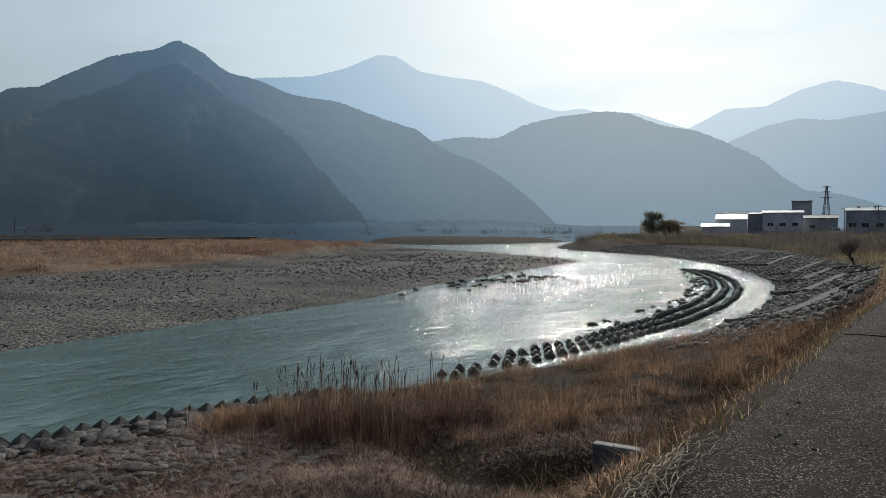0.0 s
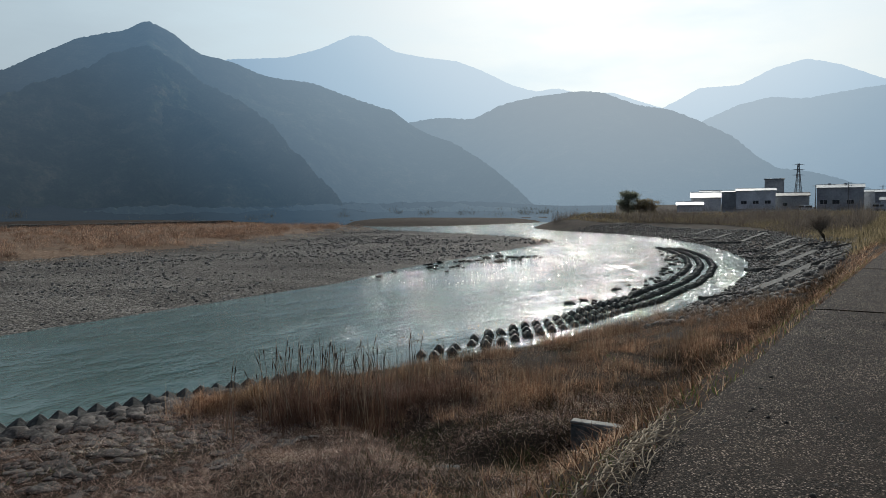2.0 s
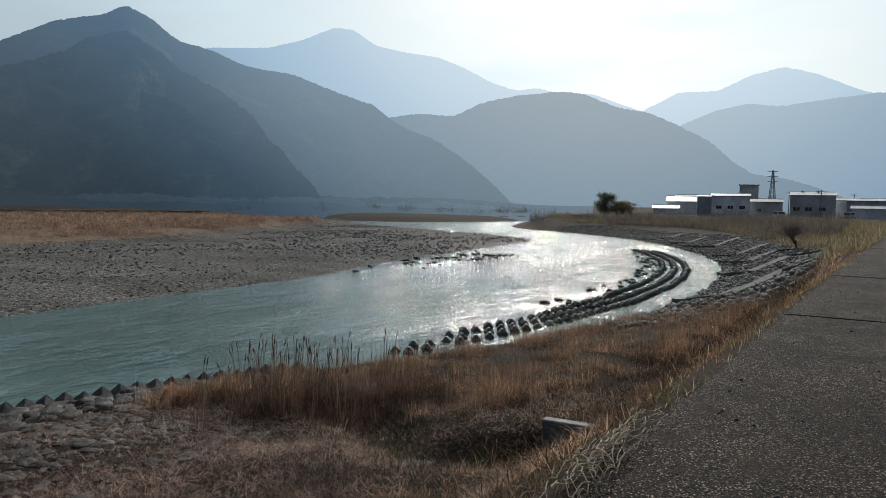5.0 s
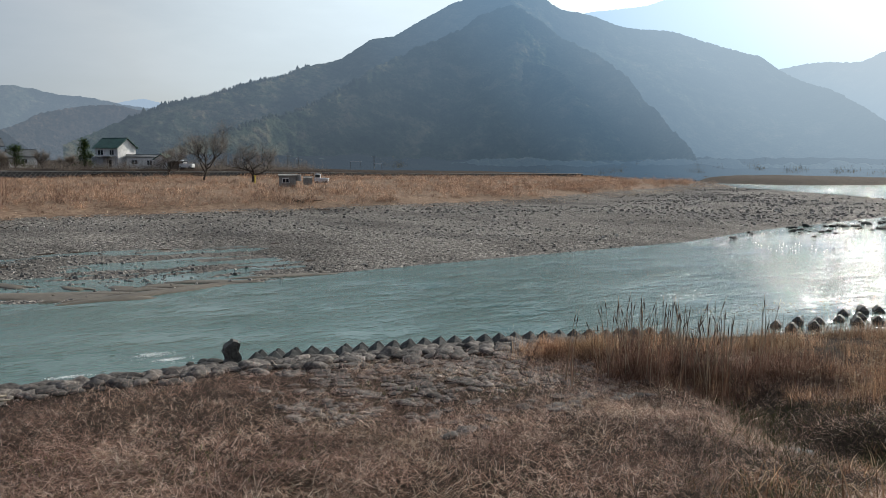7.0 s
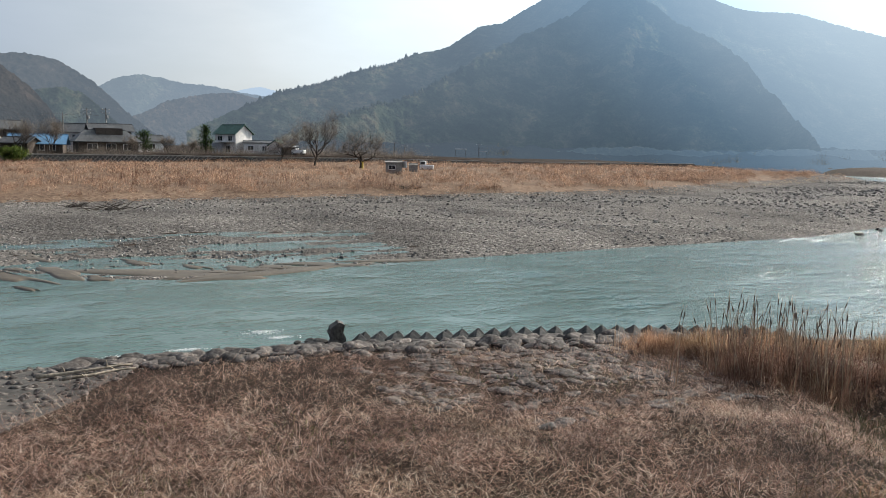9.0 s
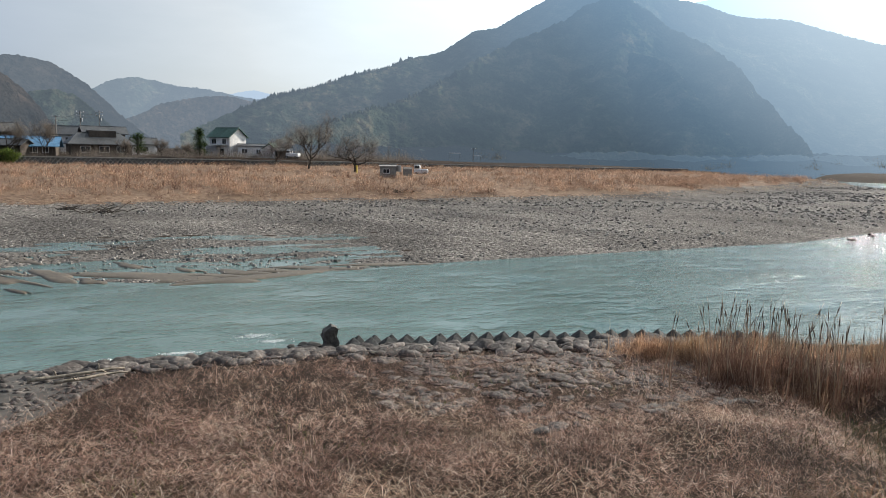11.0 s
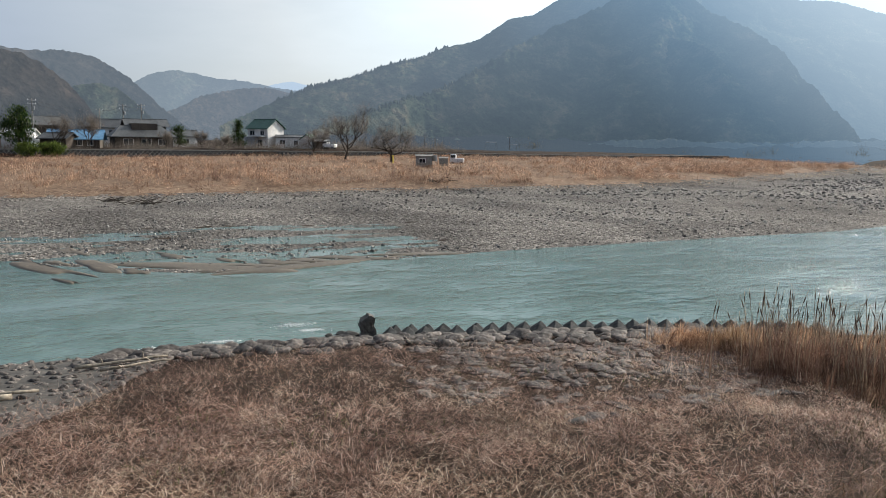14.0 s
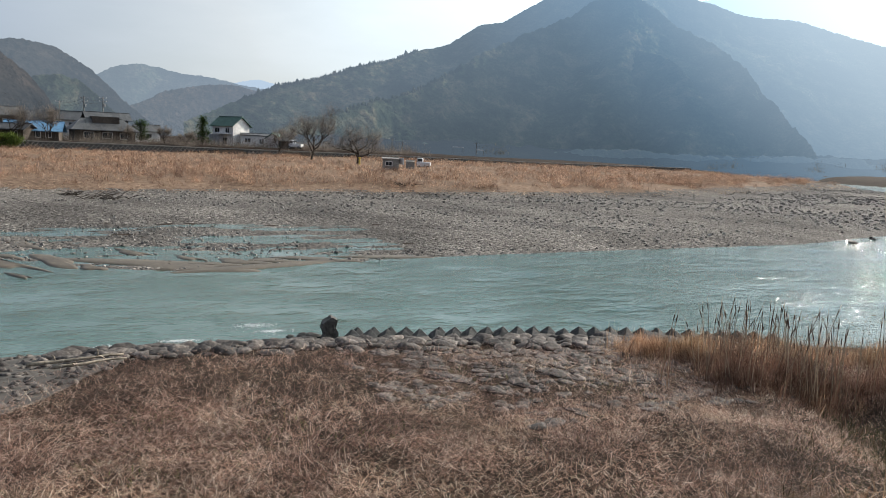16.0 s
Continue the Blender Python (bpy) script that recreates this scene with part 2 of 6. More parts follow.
WALL_LINE = np.array([(-160, 142), (-20, 146), (40, 150), (100, 152), (150, 150), (170, 154), (190, 205)], float)


def smooth(line, times=2):
    for _ in range(times):
        q = 0.75 * line[:-1] + 0.25 * line[1:]
        r = 0.25 * line[:-1] + 0.75 * line[1:]
        line = np.concatenate([line[:1], np.stack([q, r], 1).reshape(-1, 2), line[-1:]])
    return line


near_line, far_line, crest_line = smooth(NEAR_BANK), smooth(FAR_BANK), smooth(CREST)


def gap(p, line):
    """Distance of points from a line of short pieces."""
    best = np.full(len(p), 1e9)
    for q, r in zip(line[:-1], line[1:]):
        e = r - q
        k = np.clip(((p - q) @ e) / max(e @ e, 1e-9), 0, 1)
        best = np.minimum(best, np.hypot(*(p - q - k[:, None] * e).T))
    return best


def within(p, poly):
    hit = np.zeros(len(p), bool)
    for (x0, y0), (x1, y1) in zip(poly, np.roll(poly, -1, 0)):
        if y0 == y1:
            continue
        c = (y0 > p[:, 1]) != (y1 > p[:, 1])
        hit ^= c & (p[:, 0] < (x1 - x0) * (p[:, 1] - y0) / (y1 - y0) + x0)
    return hit


river_poly = np.concatenate([near_line, far_line])
levee_poly = np.concatenate([crest_line, [(320, -900), (-150, -900)]])
far_poly = np.concatenate([far_line, [(-120, 2000), (900, 2000), (900, 112)]])


def lattice(p, seed):
    """Smooth value noise, 0 to 1, on points of two or three numbers."""
    i = np.floor(p).astype(np.int64)
    f = p - i
    f = f * f * (3 - 2 * f)
    out = np.zeros(len(p))
    for corner in range(2 ** p.shape[1]):
        bits = [(corner >> k) & 1 for k in range(p.shape[1])]
        h = np.full(len(p), seed * 7919 + 13, np.int64)
        w = np.ones(len(p))
        for k, b in enumerate(bits):
            h = (h ^ ((i[:, k] + b) * (73856093, 19349663, 83492791)[k])) & 0x7fffffff
            h = (h * 1103515245 + 12345) & 0x7fffffff
            w *= f[:, k] if b else 1 - f[:, k]
        h = ((h >> 13) ^ h) * 1274126177 & 0x7fffffff
        out += w * (h / 0x7fffffff)
    return out


def fractal(p, seed, octaves=4, gain=0.5):
    out, amp, tot = np.zeros(len(p)), 1.0, 0.0
    for o in range(octaves):
        out += amp * lattice(p * 2.0 ** o + 17.3 * o, seed + o)
        tot += amp
        amp *= gain
    return out / tot


def land(xy):
    """Height of the ground."""
    xy = np.asarray(xy, float).reshape(-1, 2)
    a, s = to_as(xy)
    p = np.stack([a, s], 1)
    dn, df, dc = gap(p, near_line), gap(p, far_line), gap(p, crest_line)
    wet, far = within(p, river_poly), within(p, far_poly)
    crest = np.interp(a, (60, 140, 165, 185, 210), (0, 0.2, 0.3, -0.7, -2.2))
    t = dn / (dn + dc + 1e-6)
    bench = np.interp(t, (0, 0.06, 0.3, 0.78, 0.985, 1), (0, 0.05, 0.14, 0.285, 0.98, 1))
    slope = np.interp(t, (0, 0.08, 0.5, 0.9, 1), (0, 0.05, 0.4, 0.93, 1))
    berm = np.interp(t, (0, 0.3, 0.42, 0.7, 1), (0, 0.42, 0.52, 0.62, 1))
    w1 = np.interp(a, (20, 38), (1, 0))
    w2 = np.interp(a, (60, 100), (0, 1))
    near = WATER + (crest - WATER) * (w1 * bench + (1 - w1) * ((1 - w2) * slope + w2 * berm))
    near = np.where(within(p, levee_poly), crest - np.interp(dc, (0, 4.6, 6.5, 30), (0, 0, 0.5, 0.35)) * np.interp(a, (60, 120), (1, 0.0)), near)
    foot = 64.5 + np.interp(a, (-20, 40, 60, 100, 140, 150), (0, 1, 5, 25, 45, 48))
    bar = np.interp(df, (0, 1.0, 4, 20), (0, 0.05, 0.22, 0.5)) * np.interp(a, (0, 14), (0.55, 1))
    rise = np.interp(s - foot, (-1.5, 0, 3, 7, 60, 90, 400), (0, 0.12, 0.55, 0.95, 1.45, 1.85, 3.4))
    rise = rise + 1.25 * np.clip((s - np.interp(a, WALL_LINE[:, 0], WALL_LINE[:, 1])) / 0.6, 0, 1) * np.interp(a, (40, 90), (1, 0.45))
    beyond = WATER + bar + np.where(a < 165, rise, np.interp(df, (0, 10, 300), (0, 1.2, 6)))
    flats = np.clip((21 - a) / 9, 0, 1) * np.clip((48 - s) / 3.5, 0, 1) * np.clip((a + 60) / 20, 0, 1)
    streak = fractal(np.stack([a * 0.11 + s * 0.06, s * 0.62], 1), 211, 5, 0.72)
    beyond = beyond * (1 - flats) + (WATER + 0.34 * (streak - np.interp(s, (30, 36, 41, 46), (0.55, 0.55, 0.53, 0.45)))) * flats
    pool = np.exp(-((a + 11) / 6.0) ** 2 - ((s - 46.3) / 2.3) ** 2)
    beyond = beyond * (1 - pool) + (WATER - 0.05) * pool
    ditch = np.exp(-gap(p, np.array([(12.2, 2.5), (11.9, 3.3), (11.2, 4.5), (11.0, 5.6), (11.9, 7.2), (12.6, 8.6)])) ** 2 / 0.6)
    near = near - (0.36 + 0.4 * np.exp(-((s - 2.9) / 1.2) ** 2)) * ditch
    bed = WATER - np.minimum(0.09 * np.minimum(dn * 3, df), 0.7) - 0.02
    z = np.where(wet, bed, np.where(far, beyond, near))
    rough = fractal(xy * 0.35, 5, 4) - 0.5
    paved = within(p, levee_poly) & (dc < 6)
    return z + np.where(paved | wet, 0, rough * np.where(far, 0.22 * (1 - 0.9 * flats), 0.3) * np.clip(np.minimum(np.where(far, df, dn), dc) / 2.5, 0, 1))


ux, uy = np.arange(-26, 27, 0.3), np.arange(-4, 52, 0.3)
NEAR_LAND = land(np.stack(np.meshgrid(ux, uy, indexing="ij"), -1).reshape(-1, 2)).reshape(len(ux), len(uy))


def ground_at(x, y):
    i, j = (x - ux[0]) / 0.3, (y - uy[0]) / 0.3
    if not (0 <= i < len(ux) - 1 and 0 <= j < len(uy) - 1):
        return float(land([(x, y)])[0])
    p, q = int(i), int(j)
    f, g = i - p, j - q
    h = NEAR_LAND[p:p + 2, q:q + 2]
    return float((h[0, 0] * (1 - f) + h[1, 0] * f) * (1 - g) + (h[0, 1] * (1 - f) + h[1, 1] * f) * g)


def mesh_object(name, verts, faces, material, smooth_faces=True, parent=None):
    """A mesh from arrays of corners and of three or four sided faces."""
    verts, faces = np.asarray(verts, np.float32), np.asarray(faces, np.int32)
    me = bpy.data.meshes.new(name)
    k = faces.shape[1]
    me.vertices.add(len(verts))
    me.vertices.foreach_set("co", verts.ravel())
    me.loops.add(faces.size)
    me.loops.foreach_set("vertex_index", faces.ravel())
    me.polygons.add(len(faces))
    me.polygons.foreach_set("loop_start", np.arange(0, faces.size, k, dtype=np.int32))
    me.polygons.foreach_set("loop_total", np.full(len(faces), k, np.int32))
    me.update(calc_edges=True)
    me.validate()
    me.polygons.foreach_set("use_smooth", np.full(len(me.polygons), smooth_faces))
    me.materials.append(material)
    ob = new(name, me)
    if parent:
        ob.parent = parent
    return ob


def grid_faces(rows, cols, closed=False):
    i, j = np.meshgrid(np.arange(rows - 1), np.arange(cols if closed else cols - 1), indexing="ij")
    k = (j + 1) % cols
    return np.stack([i * cols + j, i * cols + k, (i + 1) * cols + k, (i + 1) * cols + j], -1).reshape(-1, 4)


def part(name, bm, material, parent=None, label="", smooth_faces=False):
    me = bpy.data.meshes.new(name)
    bm.to_mesh(me)
    bm.free()
    me.materials.append(material)
    if smooth_faces:
        me.polygons.foreach_set("use_smooth", np.ones(len(me.polygons), bool))
    ob = new(name, me)
    if parent:
        ob.parent = parent
    if label:
        tagged(ob, label)
    return ob


# one sheet of ground out to the horizon, fine near the path
angles = np.radians(np.concatenate([np.arange(-42, 74, 0.3), np.arange(74, 318, 2.0)]))
reach = np.concatenate([[0.0], np.geomspace(1.0, 60, 150), np.geomspace(61, 420, 90), np.geomspace(430, 4900, 20)])
gx = -reach[:, None] * np.sin(angles)[None]
gy = reach[:, None] * np.cos(angles)[None]
gxy = np.stack([gx, gy], -1).reshape(-1, 2)
ground = mesh_object("ground", np.column_stack([gxy, land(gxy)]), grid_faces(len(reach), len(angles), True)[:, ::-1], M_soil)
tagged(ground, "brown earth under matted dry winter grass", "ground", kind="structure")


def sheet(name, line_a, line_b, n_a, n_b, lift, material):
    """A skin between two lines in plan, lying on the ground."""
    def along(line):
        d = np.concatenate([[0], np.cumsum(np.hypot(*np.diff(line, axis=0).T))])
        q = np.linspace(0, d[-1], n_a)
        return np.stack([np.interp(q, d, line[:, 0]), np.interp(q, d, line[:, 1])], 1)
    p, q = along(np.asarray(line_a, float)), along(np.asarray(line_b, float))
    k = np.linspace(0, 1, n_b)[None, :, None]
    xy = to_xy(*np.moveaxis(p[:, None] * (1 - k) + q[:, None] * k, -1, 0)).reshape(-1, 2)
    return mesh_object(name, np.column_stack([xy, land(xy) + lift]), grid_faces(n_a, n_b), material)


tagged(sheet("gravel_bar", [(-70, 41.3), (-40, 42.3), (-14, 38.3), (-6, 31.8), (-0.4, 27.8), (7, 28.7), (20, 30.6), (40, 32.2), (51, 35.8), (66, 38), (86, 41.9), (106, 44.6)],
             [(-70, 66.5), (-40, 66), (-14, 66), (-6, 66), (0, 66), (10, 66.3), (25, 67), (42, 68), (58, 72.2), (80, 83.2), (105, 96.2), (143, 118)], 420, 90, 0.03, M_gravel),
       "grey river gravel bar of rounded pebbles", "gravel bar", kind="structure")

tagged(sheet("flood_plain_turf", [(-90, 65.8), (-40, 65.3), (0, 65.3), (10, 65.6), (25, 66.3), (42, 67.3), (58, 71.2), (80, 82.2), (105, 95.4), (138, 116)],
             [(-90, 144), (-40, 145), (0, 147), (20, 148), (40, 149.3), (60, 150.5), (80, 151.3), (100, 151.3), (125, 150), (146, 149)], 260, 70, 0.035, M_turf),
       "dry orange-brown turf of the far flood plain", "field", kind="structure")

# the river
wy = np.array([(a, s) for a in np.linspace(-120, 330, 46) for s in np.linspace(-30, 340, 38)])
wxy = to_xy(wy[:, 0], wy[:, 1])
water = mesh_object("water", np.column_stack([wxy, np.full(len(wxy), WATER)]), grid_faces(46, 38), M_water)
tagged(water, "rippled blue-green river water glittering under the sun", "river", kind="structure")


# valley floor between the fields and the mountains, haze mixed into its material as emission
fa = np.linspace(-15, 48, 150)
near_edge = np.interp(fa, (-15, -12, 3, 6, 15, 30, 48), (262, 262, 246, 225, 222, 205, 212))
fk = np.geomspace(1, 5.2, 40)
fx = -np.sin(np.radians(fa))[:, None] * near_edge[:, None] * fk[None]
fy = np.cos(np.radians(fa))[:, None] * near_edge[:, None] * fk[None]
fxy = np.stack([fx, fy], -1).reshape(-1, 2)
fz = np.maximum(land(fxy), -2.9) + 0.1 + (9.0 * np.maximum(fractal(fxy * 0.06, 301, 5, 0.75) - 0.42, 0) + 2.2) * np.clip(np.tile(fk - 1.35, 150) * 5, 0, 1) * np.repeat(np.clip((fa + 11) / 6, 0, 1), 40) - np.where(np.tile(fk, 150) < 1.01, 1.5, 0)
tagged(mesh_object("backdrop_valley_floor", np.column_stack([fxy, fz]), grid_faces(150, 40), hazed_hill("valley_fields_haze_glow", (0.002, 0.004, 0.003), (0.005, 0.007, 0.005), (0.011, 0.011, 0.008), (0.14, 0.40), 3.0, (0.74, 0.93))),
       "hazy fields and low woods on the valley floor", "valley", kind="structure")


# ---- hills: crest given as bearing, elevation and distance; wooded faces run down to the valley floor ----
def hill(name, crest, veil, wood, cols, rows, seed, spur, tree, label, run=0.75, floor=-2.5, spread=(0.5, 0.85), jag=0.0, lift=0.0, firs=()):
    crest = np.array(crest, float)
    az = np.linspace(crest[0, 0], crest[-1, 0], cols)
    k = crest[:, 0] if crest[0, 0] < crest[-1, 0] else crest[::-1, 0]
    col = (lambda j: np.interp(az, k, crest[:, j] if crest[0, 0] < crest[-1, 0] else crest[::-1, j]))
    el, dist = col(1), col(2)
    w = max(3, int(cols * 0.45 / abs(crest[0, 0] - crest[-1, 0])))
    soft = np.hanning(2 * w + 3)[1:-1]
    el, dist = (np.convolve(np.pad(q, w, "edge"), soft / soft.sum(), "valid") for q in (el, dist))
    el = el + jag * (fractal(np.stack([az * 0.55, az * 0], 1), seed + 40, 4, 0.6) - 0.5)
    top = EYE + dist * np.tan(np.radians(el))
    v = np.concatenate([np.linspace(-1, -0.06, 10), np.linspace(0, 1, rows)])
    A, V = np.meshgrid(np.radians(az), v, indexing="xy")
    D0, T = np.broadcast_to(dist, A.shape), np.broadcast_to(top, A.shape)
    down = np.maximum(T - floor, 0.5)
    width = np.maximum(down / run, D0 * 0.03)
    flat = np.stack([A.ravel() * 900 / spur, V.ravel() * 1.2], 1)
    folds = (np.abs(fractal(flat + 0.25 * np.sin(V.ravel() * 5)[:, None], seed, 3) - 0.5) * 2).reshape(A.shape)
    fine = (np.abs(fractal(flat * (3.1, 2.0) + 0.15 * np.sin(V.ravel() * 9)[:, None], seed + 3, 3) - 0.5) * 2).reshape(A.shape)
    folds = folds + 0.35 * (fine - 0.25)
    shape = np.clip(np.abs(V), 0, 1)
    drop = shape ** 0.93 + (folds - 0.25) * 0.8 * shape * (1 - shape) * np.where(V > 0, 1, 0)
    D = D0 - V * width
    z = T - down * drop
    x, y = -D * np.sin(A), D * np.cos(A)
    pts = np.stack([x.ravel() / tree, y.ravel() / tree, z.ravel() / tree * 0.7], 1)
    crowns = (fractal(pts * 1.6, seed + 9, 3, 0.65) - 0.45).reshape(A.shape) * tree * 0.62
    broad = (fractal(pts * tree / (spur * 0.16), seed + 21, 3) - 0.5).reshape(A.shape) * spur * 0.05 * shape
    z = z + crowns + broad * (1 - np.clip(shape - 0.8, 0, 1))
    # veil and lift set how much haze glow the slope's material emits
    ob = mesh_object(name, np.stack([x.ravel(), y.ravel(), z.ravel()], 1), grid_faces(len(v), cols), hazed_hill(name + "_woods", *wood, veil, 6 / tree, spread, lift))
    if firs:                                     # firs that stand above the skyline
        a0, a1, count, tall_ = firs
        r = np.random.default_rng(seed)
        V, F, k = [], [], 0
        row = 10
        for _ in range(count):
            j = int(np.interp(r.uniform(min(a0, a1), max(a0, a1)), np.sort(az), np.arange(cols) if az[0] < az[-1] else np.arange(cols)[::-1]))
            i = row + int(abs(r.normal(0, 1.6)))
            px, py, pz = x[i, j], y[i, j], z[i, j]
            h = tall_ * r.uniform(0.35, 1.0) * (1.7 if r.uniform() < 0.12 else 1.0)
            w = h * r.uniform(0.2, 0.55)
            t = np.arange(7) * 2 * np.pi / 7 + r.uniform(0, 1)
            for hh, ww in ((-0.2, 0.9), (0.3, 1.0), (0.62, 0.55)):
                q = ww * w * r.uniform(0.6, 1.2, 7)
                V.append(np.column_stack([px + q * np.cos(t), py + q * np.sin(t), np.full(7, pz + h * hh)]))
            V.append(np.array([(px, py, pz + h)]))
            for ring in (0, 7):
                F += [(k + ring + m, k + ring + (m + 1) % 7, k + ring + 7 + (m + 1) % 7) for m in range(7)]
                F += [(k + ring + m, k + ring + 7 + (m + 1) % 7, k + ring + 7 + m) for m in range(7)]
            F += [(k + 14 + m, k + 14 + (m + 1) % 7, k + 21) for m in range(7)]
            k += 22
        tagged(mesh_object(name + "_firs", np.concatenate(V), np.array(F), ob.data.materials[0]), "dark firs along the mountain skyline", "trees", kind="stuff")
    return tagged(ob, label, "mountain", kind="structure")


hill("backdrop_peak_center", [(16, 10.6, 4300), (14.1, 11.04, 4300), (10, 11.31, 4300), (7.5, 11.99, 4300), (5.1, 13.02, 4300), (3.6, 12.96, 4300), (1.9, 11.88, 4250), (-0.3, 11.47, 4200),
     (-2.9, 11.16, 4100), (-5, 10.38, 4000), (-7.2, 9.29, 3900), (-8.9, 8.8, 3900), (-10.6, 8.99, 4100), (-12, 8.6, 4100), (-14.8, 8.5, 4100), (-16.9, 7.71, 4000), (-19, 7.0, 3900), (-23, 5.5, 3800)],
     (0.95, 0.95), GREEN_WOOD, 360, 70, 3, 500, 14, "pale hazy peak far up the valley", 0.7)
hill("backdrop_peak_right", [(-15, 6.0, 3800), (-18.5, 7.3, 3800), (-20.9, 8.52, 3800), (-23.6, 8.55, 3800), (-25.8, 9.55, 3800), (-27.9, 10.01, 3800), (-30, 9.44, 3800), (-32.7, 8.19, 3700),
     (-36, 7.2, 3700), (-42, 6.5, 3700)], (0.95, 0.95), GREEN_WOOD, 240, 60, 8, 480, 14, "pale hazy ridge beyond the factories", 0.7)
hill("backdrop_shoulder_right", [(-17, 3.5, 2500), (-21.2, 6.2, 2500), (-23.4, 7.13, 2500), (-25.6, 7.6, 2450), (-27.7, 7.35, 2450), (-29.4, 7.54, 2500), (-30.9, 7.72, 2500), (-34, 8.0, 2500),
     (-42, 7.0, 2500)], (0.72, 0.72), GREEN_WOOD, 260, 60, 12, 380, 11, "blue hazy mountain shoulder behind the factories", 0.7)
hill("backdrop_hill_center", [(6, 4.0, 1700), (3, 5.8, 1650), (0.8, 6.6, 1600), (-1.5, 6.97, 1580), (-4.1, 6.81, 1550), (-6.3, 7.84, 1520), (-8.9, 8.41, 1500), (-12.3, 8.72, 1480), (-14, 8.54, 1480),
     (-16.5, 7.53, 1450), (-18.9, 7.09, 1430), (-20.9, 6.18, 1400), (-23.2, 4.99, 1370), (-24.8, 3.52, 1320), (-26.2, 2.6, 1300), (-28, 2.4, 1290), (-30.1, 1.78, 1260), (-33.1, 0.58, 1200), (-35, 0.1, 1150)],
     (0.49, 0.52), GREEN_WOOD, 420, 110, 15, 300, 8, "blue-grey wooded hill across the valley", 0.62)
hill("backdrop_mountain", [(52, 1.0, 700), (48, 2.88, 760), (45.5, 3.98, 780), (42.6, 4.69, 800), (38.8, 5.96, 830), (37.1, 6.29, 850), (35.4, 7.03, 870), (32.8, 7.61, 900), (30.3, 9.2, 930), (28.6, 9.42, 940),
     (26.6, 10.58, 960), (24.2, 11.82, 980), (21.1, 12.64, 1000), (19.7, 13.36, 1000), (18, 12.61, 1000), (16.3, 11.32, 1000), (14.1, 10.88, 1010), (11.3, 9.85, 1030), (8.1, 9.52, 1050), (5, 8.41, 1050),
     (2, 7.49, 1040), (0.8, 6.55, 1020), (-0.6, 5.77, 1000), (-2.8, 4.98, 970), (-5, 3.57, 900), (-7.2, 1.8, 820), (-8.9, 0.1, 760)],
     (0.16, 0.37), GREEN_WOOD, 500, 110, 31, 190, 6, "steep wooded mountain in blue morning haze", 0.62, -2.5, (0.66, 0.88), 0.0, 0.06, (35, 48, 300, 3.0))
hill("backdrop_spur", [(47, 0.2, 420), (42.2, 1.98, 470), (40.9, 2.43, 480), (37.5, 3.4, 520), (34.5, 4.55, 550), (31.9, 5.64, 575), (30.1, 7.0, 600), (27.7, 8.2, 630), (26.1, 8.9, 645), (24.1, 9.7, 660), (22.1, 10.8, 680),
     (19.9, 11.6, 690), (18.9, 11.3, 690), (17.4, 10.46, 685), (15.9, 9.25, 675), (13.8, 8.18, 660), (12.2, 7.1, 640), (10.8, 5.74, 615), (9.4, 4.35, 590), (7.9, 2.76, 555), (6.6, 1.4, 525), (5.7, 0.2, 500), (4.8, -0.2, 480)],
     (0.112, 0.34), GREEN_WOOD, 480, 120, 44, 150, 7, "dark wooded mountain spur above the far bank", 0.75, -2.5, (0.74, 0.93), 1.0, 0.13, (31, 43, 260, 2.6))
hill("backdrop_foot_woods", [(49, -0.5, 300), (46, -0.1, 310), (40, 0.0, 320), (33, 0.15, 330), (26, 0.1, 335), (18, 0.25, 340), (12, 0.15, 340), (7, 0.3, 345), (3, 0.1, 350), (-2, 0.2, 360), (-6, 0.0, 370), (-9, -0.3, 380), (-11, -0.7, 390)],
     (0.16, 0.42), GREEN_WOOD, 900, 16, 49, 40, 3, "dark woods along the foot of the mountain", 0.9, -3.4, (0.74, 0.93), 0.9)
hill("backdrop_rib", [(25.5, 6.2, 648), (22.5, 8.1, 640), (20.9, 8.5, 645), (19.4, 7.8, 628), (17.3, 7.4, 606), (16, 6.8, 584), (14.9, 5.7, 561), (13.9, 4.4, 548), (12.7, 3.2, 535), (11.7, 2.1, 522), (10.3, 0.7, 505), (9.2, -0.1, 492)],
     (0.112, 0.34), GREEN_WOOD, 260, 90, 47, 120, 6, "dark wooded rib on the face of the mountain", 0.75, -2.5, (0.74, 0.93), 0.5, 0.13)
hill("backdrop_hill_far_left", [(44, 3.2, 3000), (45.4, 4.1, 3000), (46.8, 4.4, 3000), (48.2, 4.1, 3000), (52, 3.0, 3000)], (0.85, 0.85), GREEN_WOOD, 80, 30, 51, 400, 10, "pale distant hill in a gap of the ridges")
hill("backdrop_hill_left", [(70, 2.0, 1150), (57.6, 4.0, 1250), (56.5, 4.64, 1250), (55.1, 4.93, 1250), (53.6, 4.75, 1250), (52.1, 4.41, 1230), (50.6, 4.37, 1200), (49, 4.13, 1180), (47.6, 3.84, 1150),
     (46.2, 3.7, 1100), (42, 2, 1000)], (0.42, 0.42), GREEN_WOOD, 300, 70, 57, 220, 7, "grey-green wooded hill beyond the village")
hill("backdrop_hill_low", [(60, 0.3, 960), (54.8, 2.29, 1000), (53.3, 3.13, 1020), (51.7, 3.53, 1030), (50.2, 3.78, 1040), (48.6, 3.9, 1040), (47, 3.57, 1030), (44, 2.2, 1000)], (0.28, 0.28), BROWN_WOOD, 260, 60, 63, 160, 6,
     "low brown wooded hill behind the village")
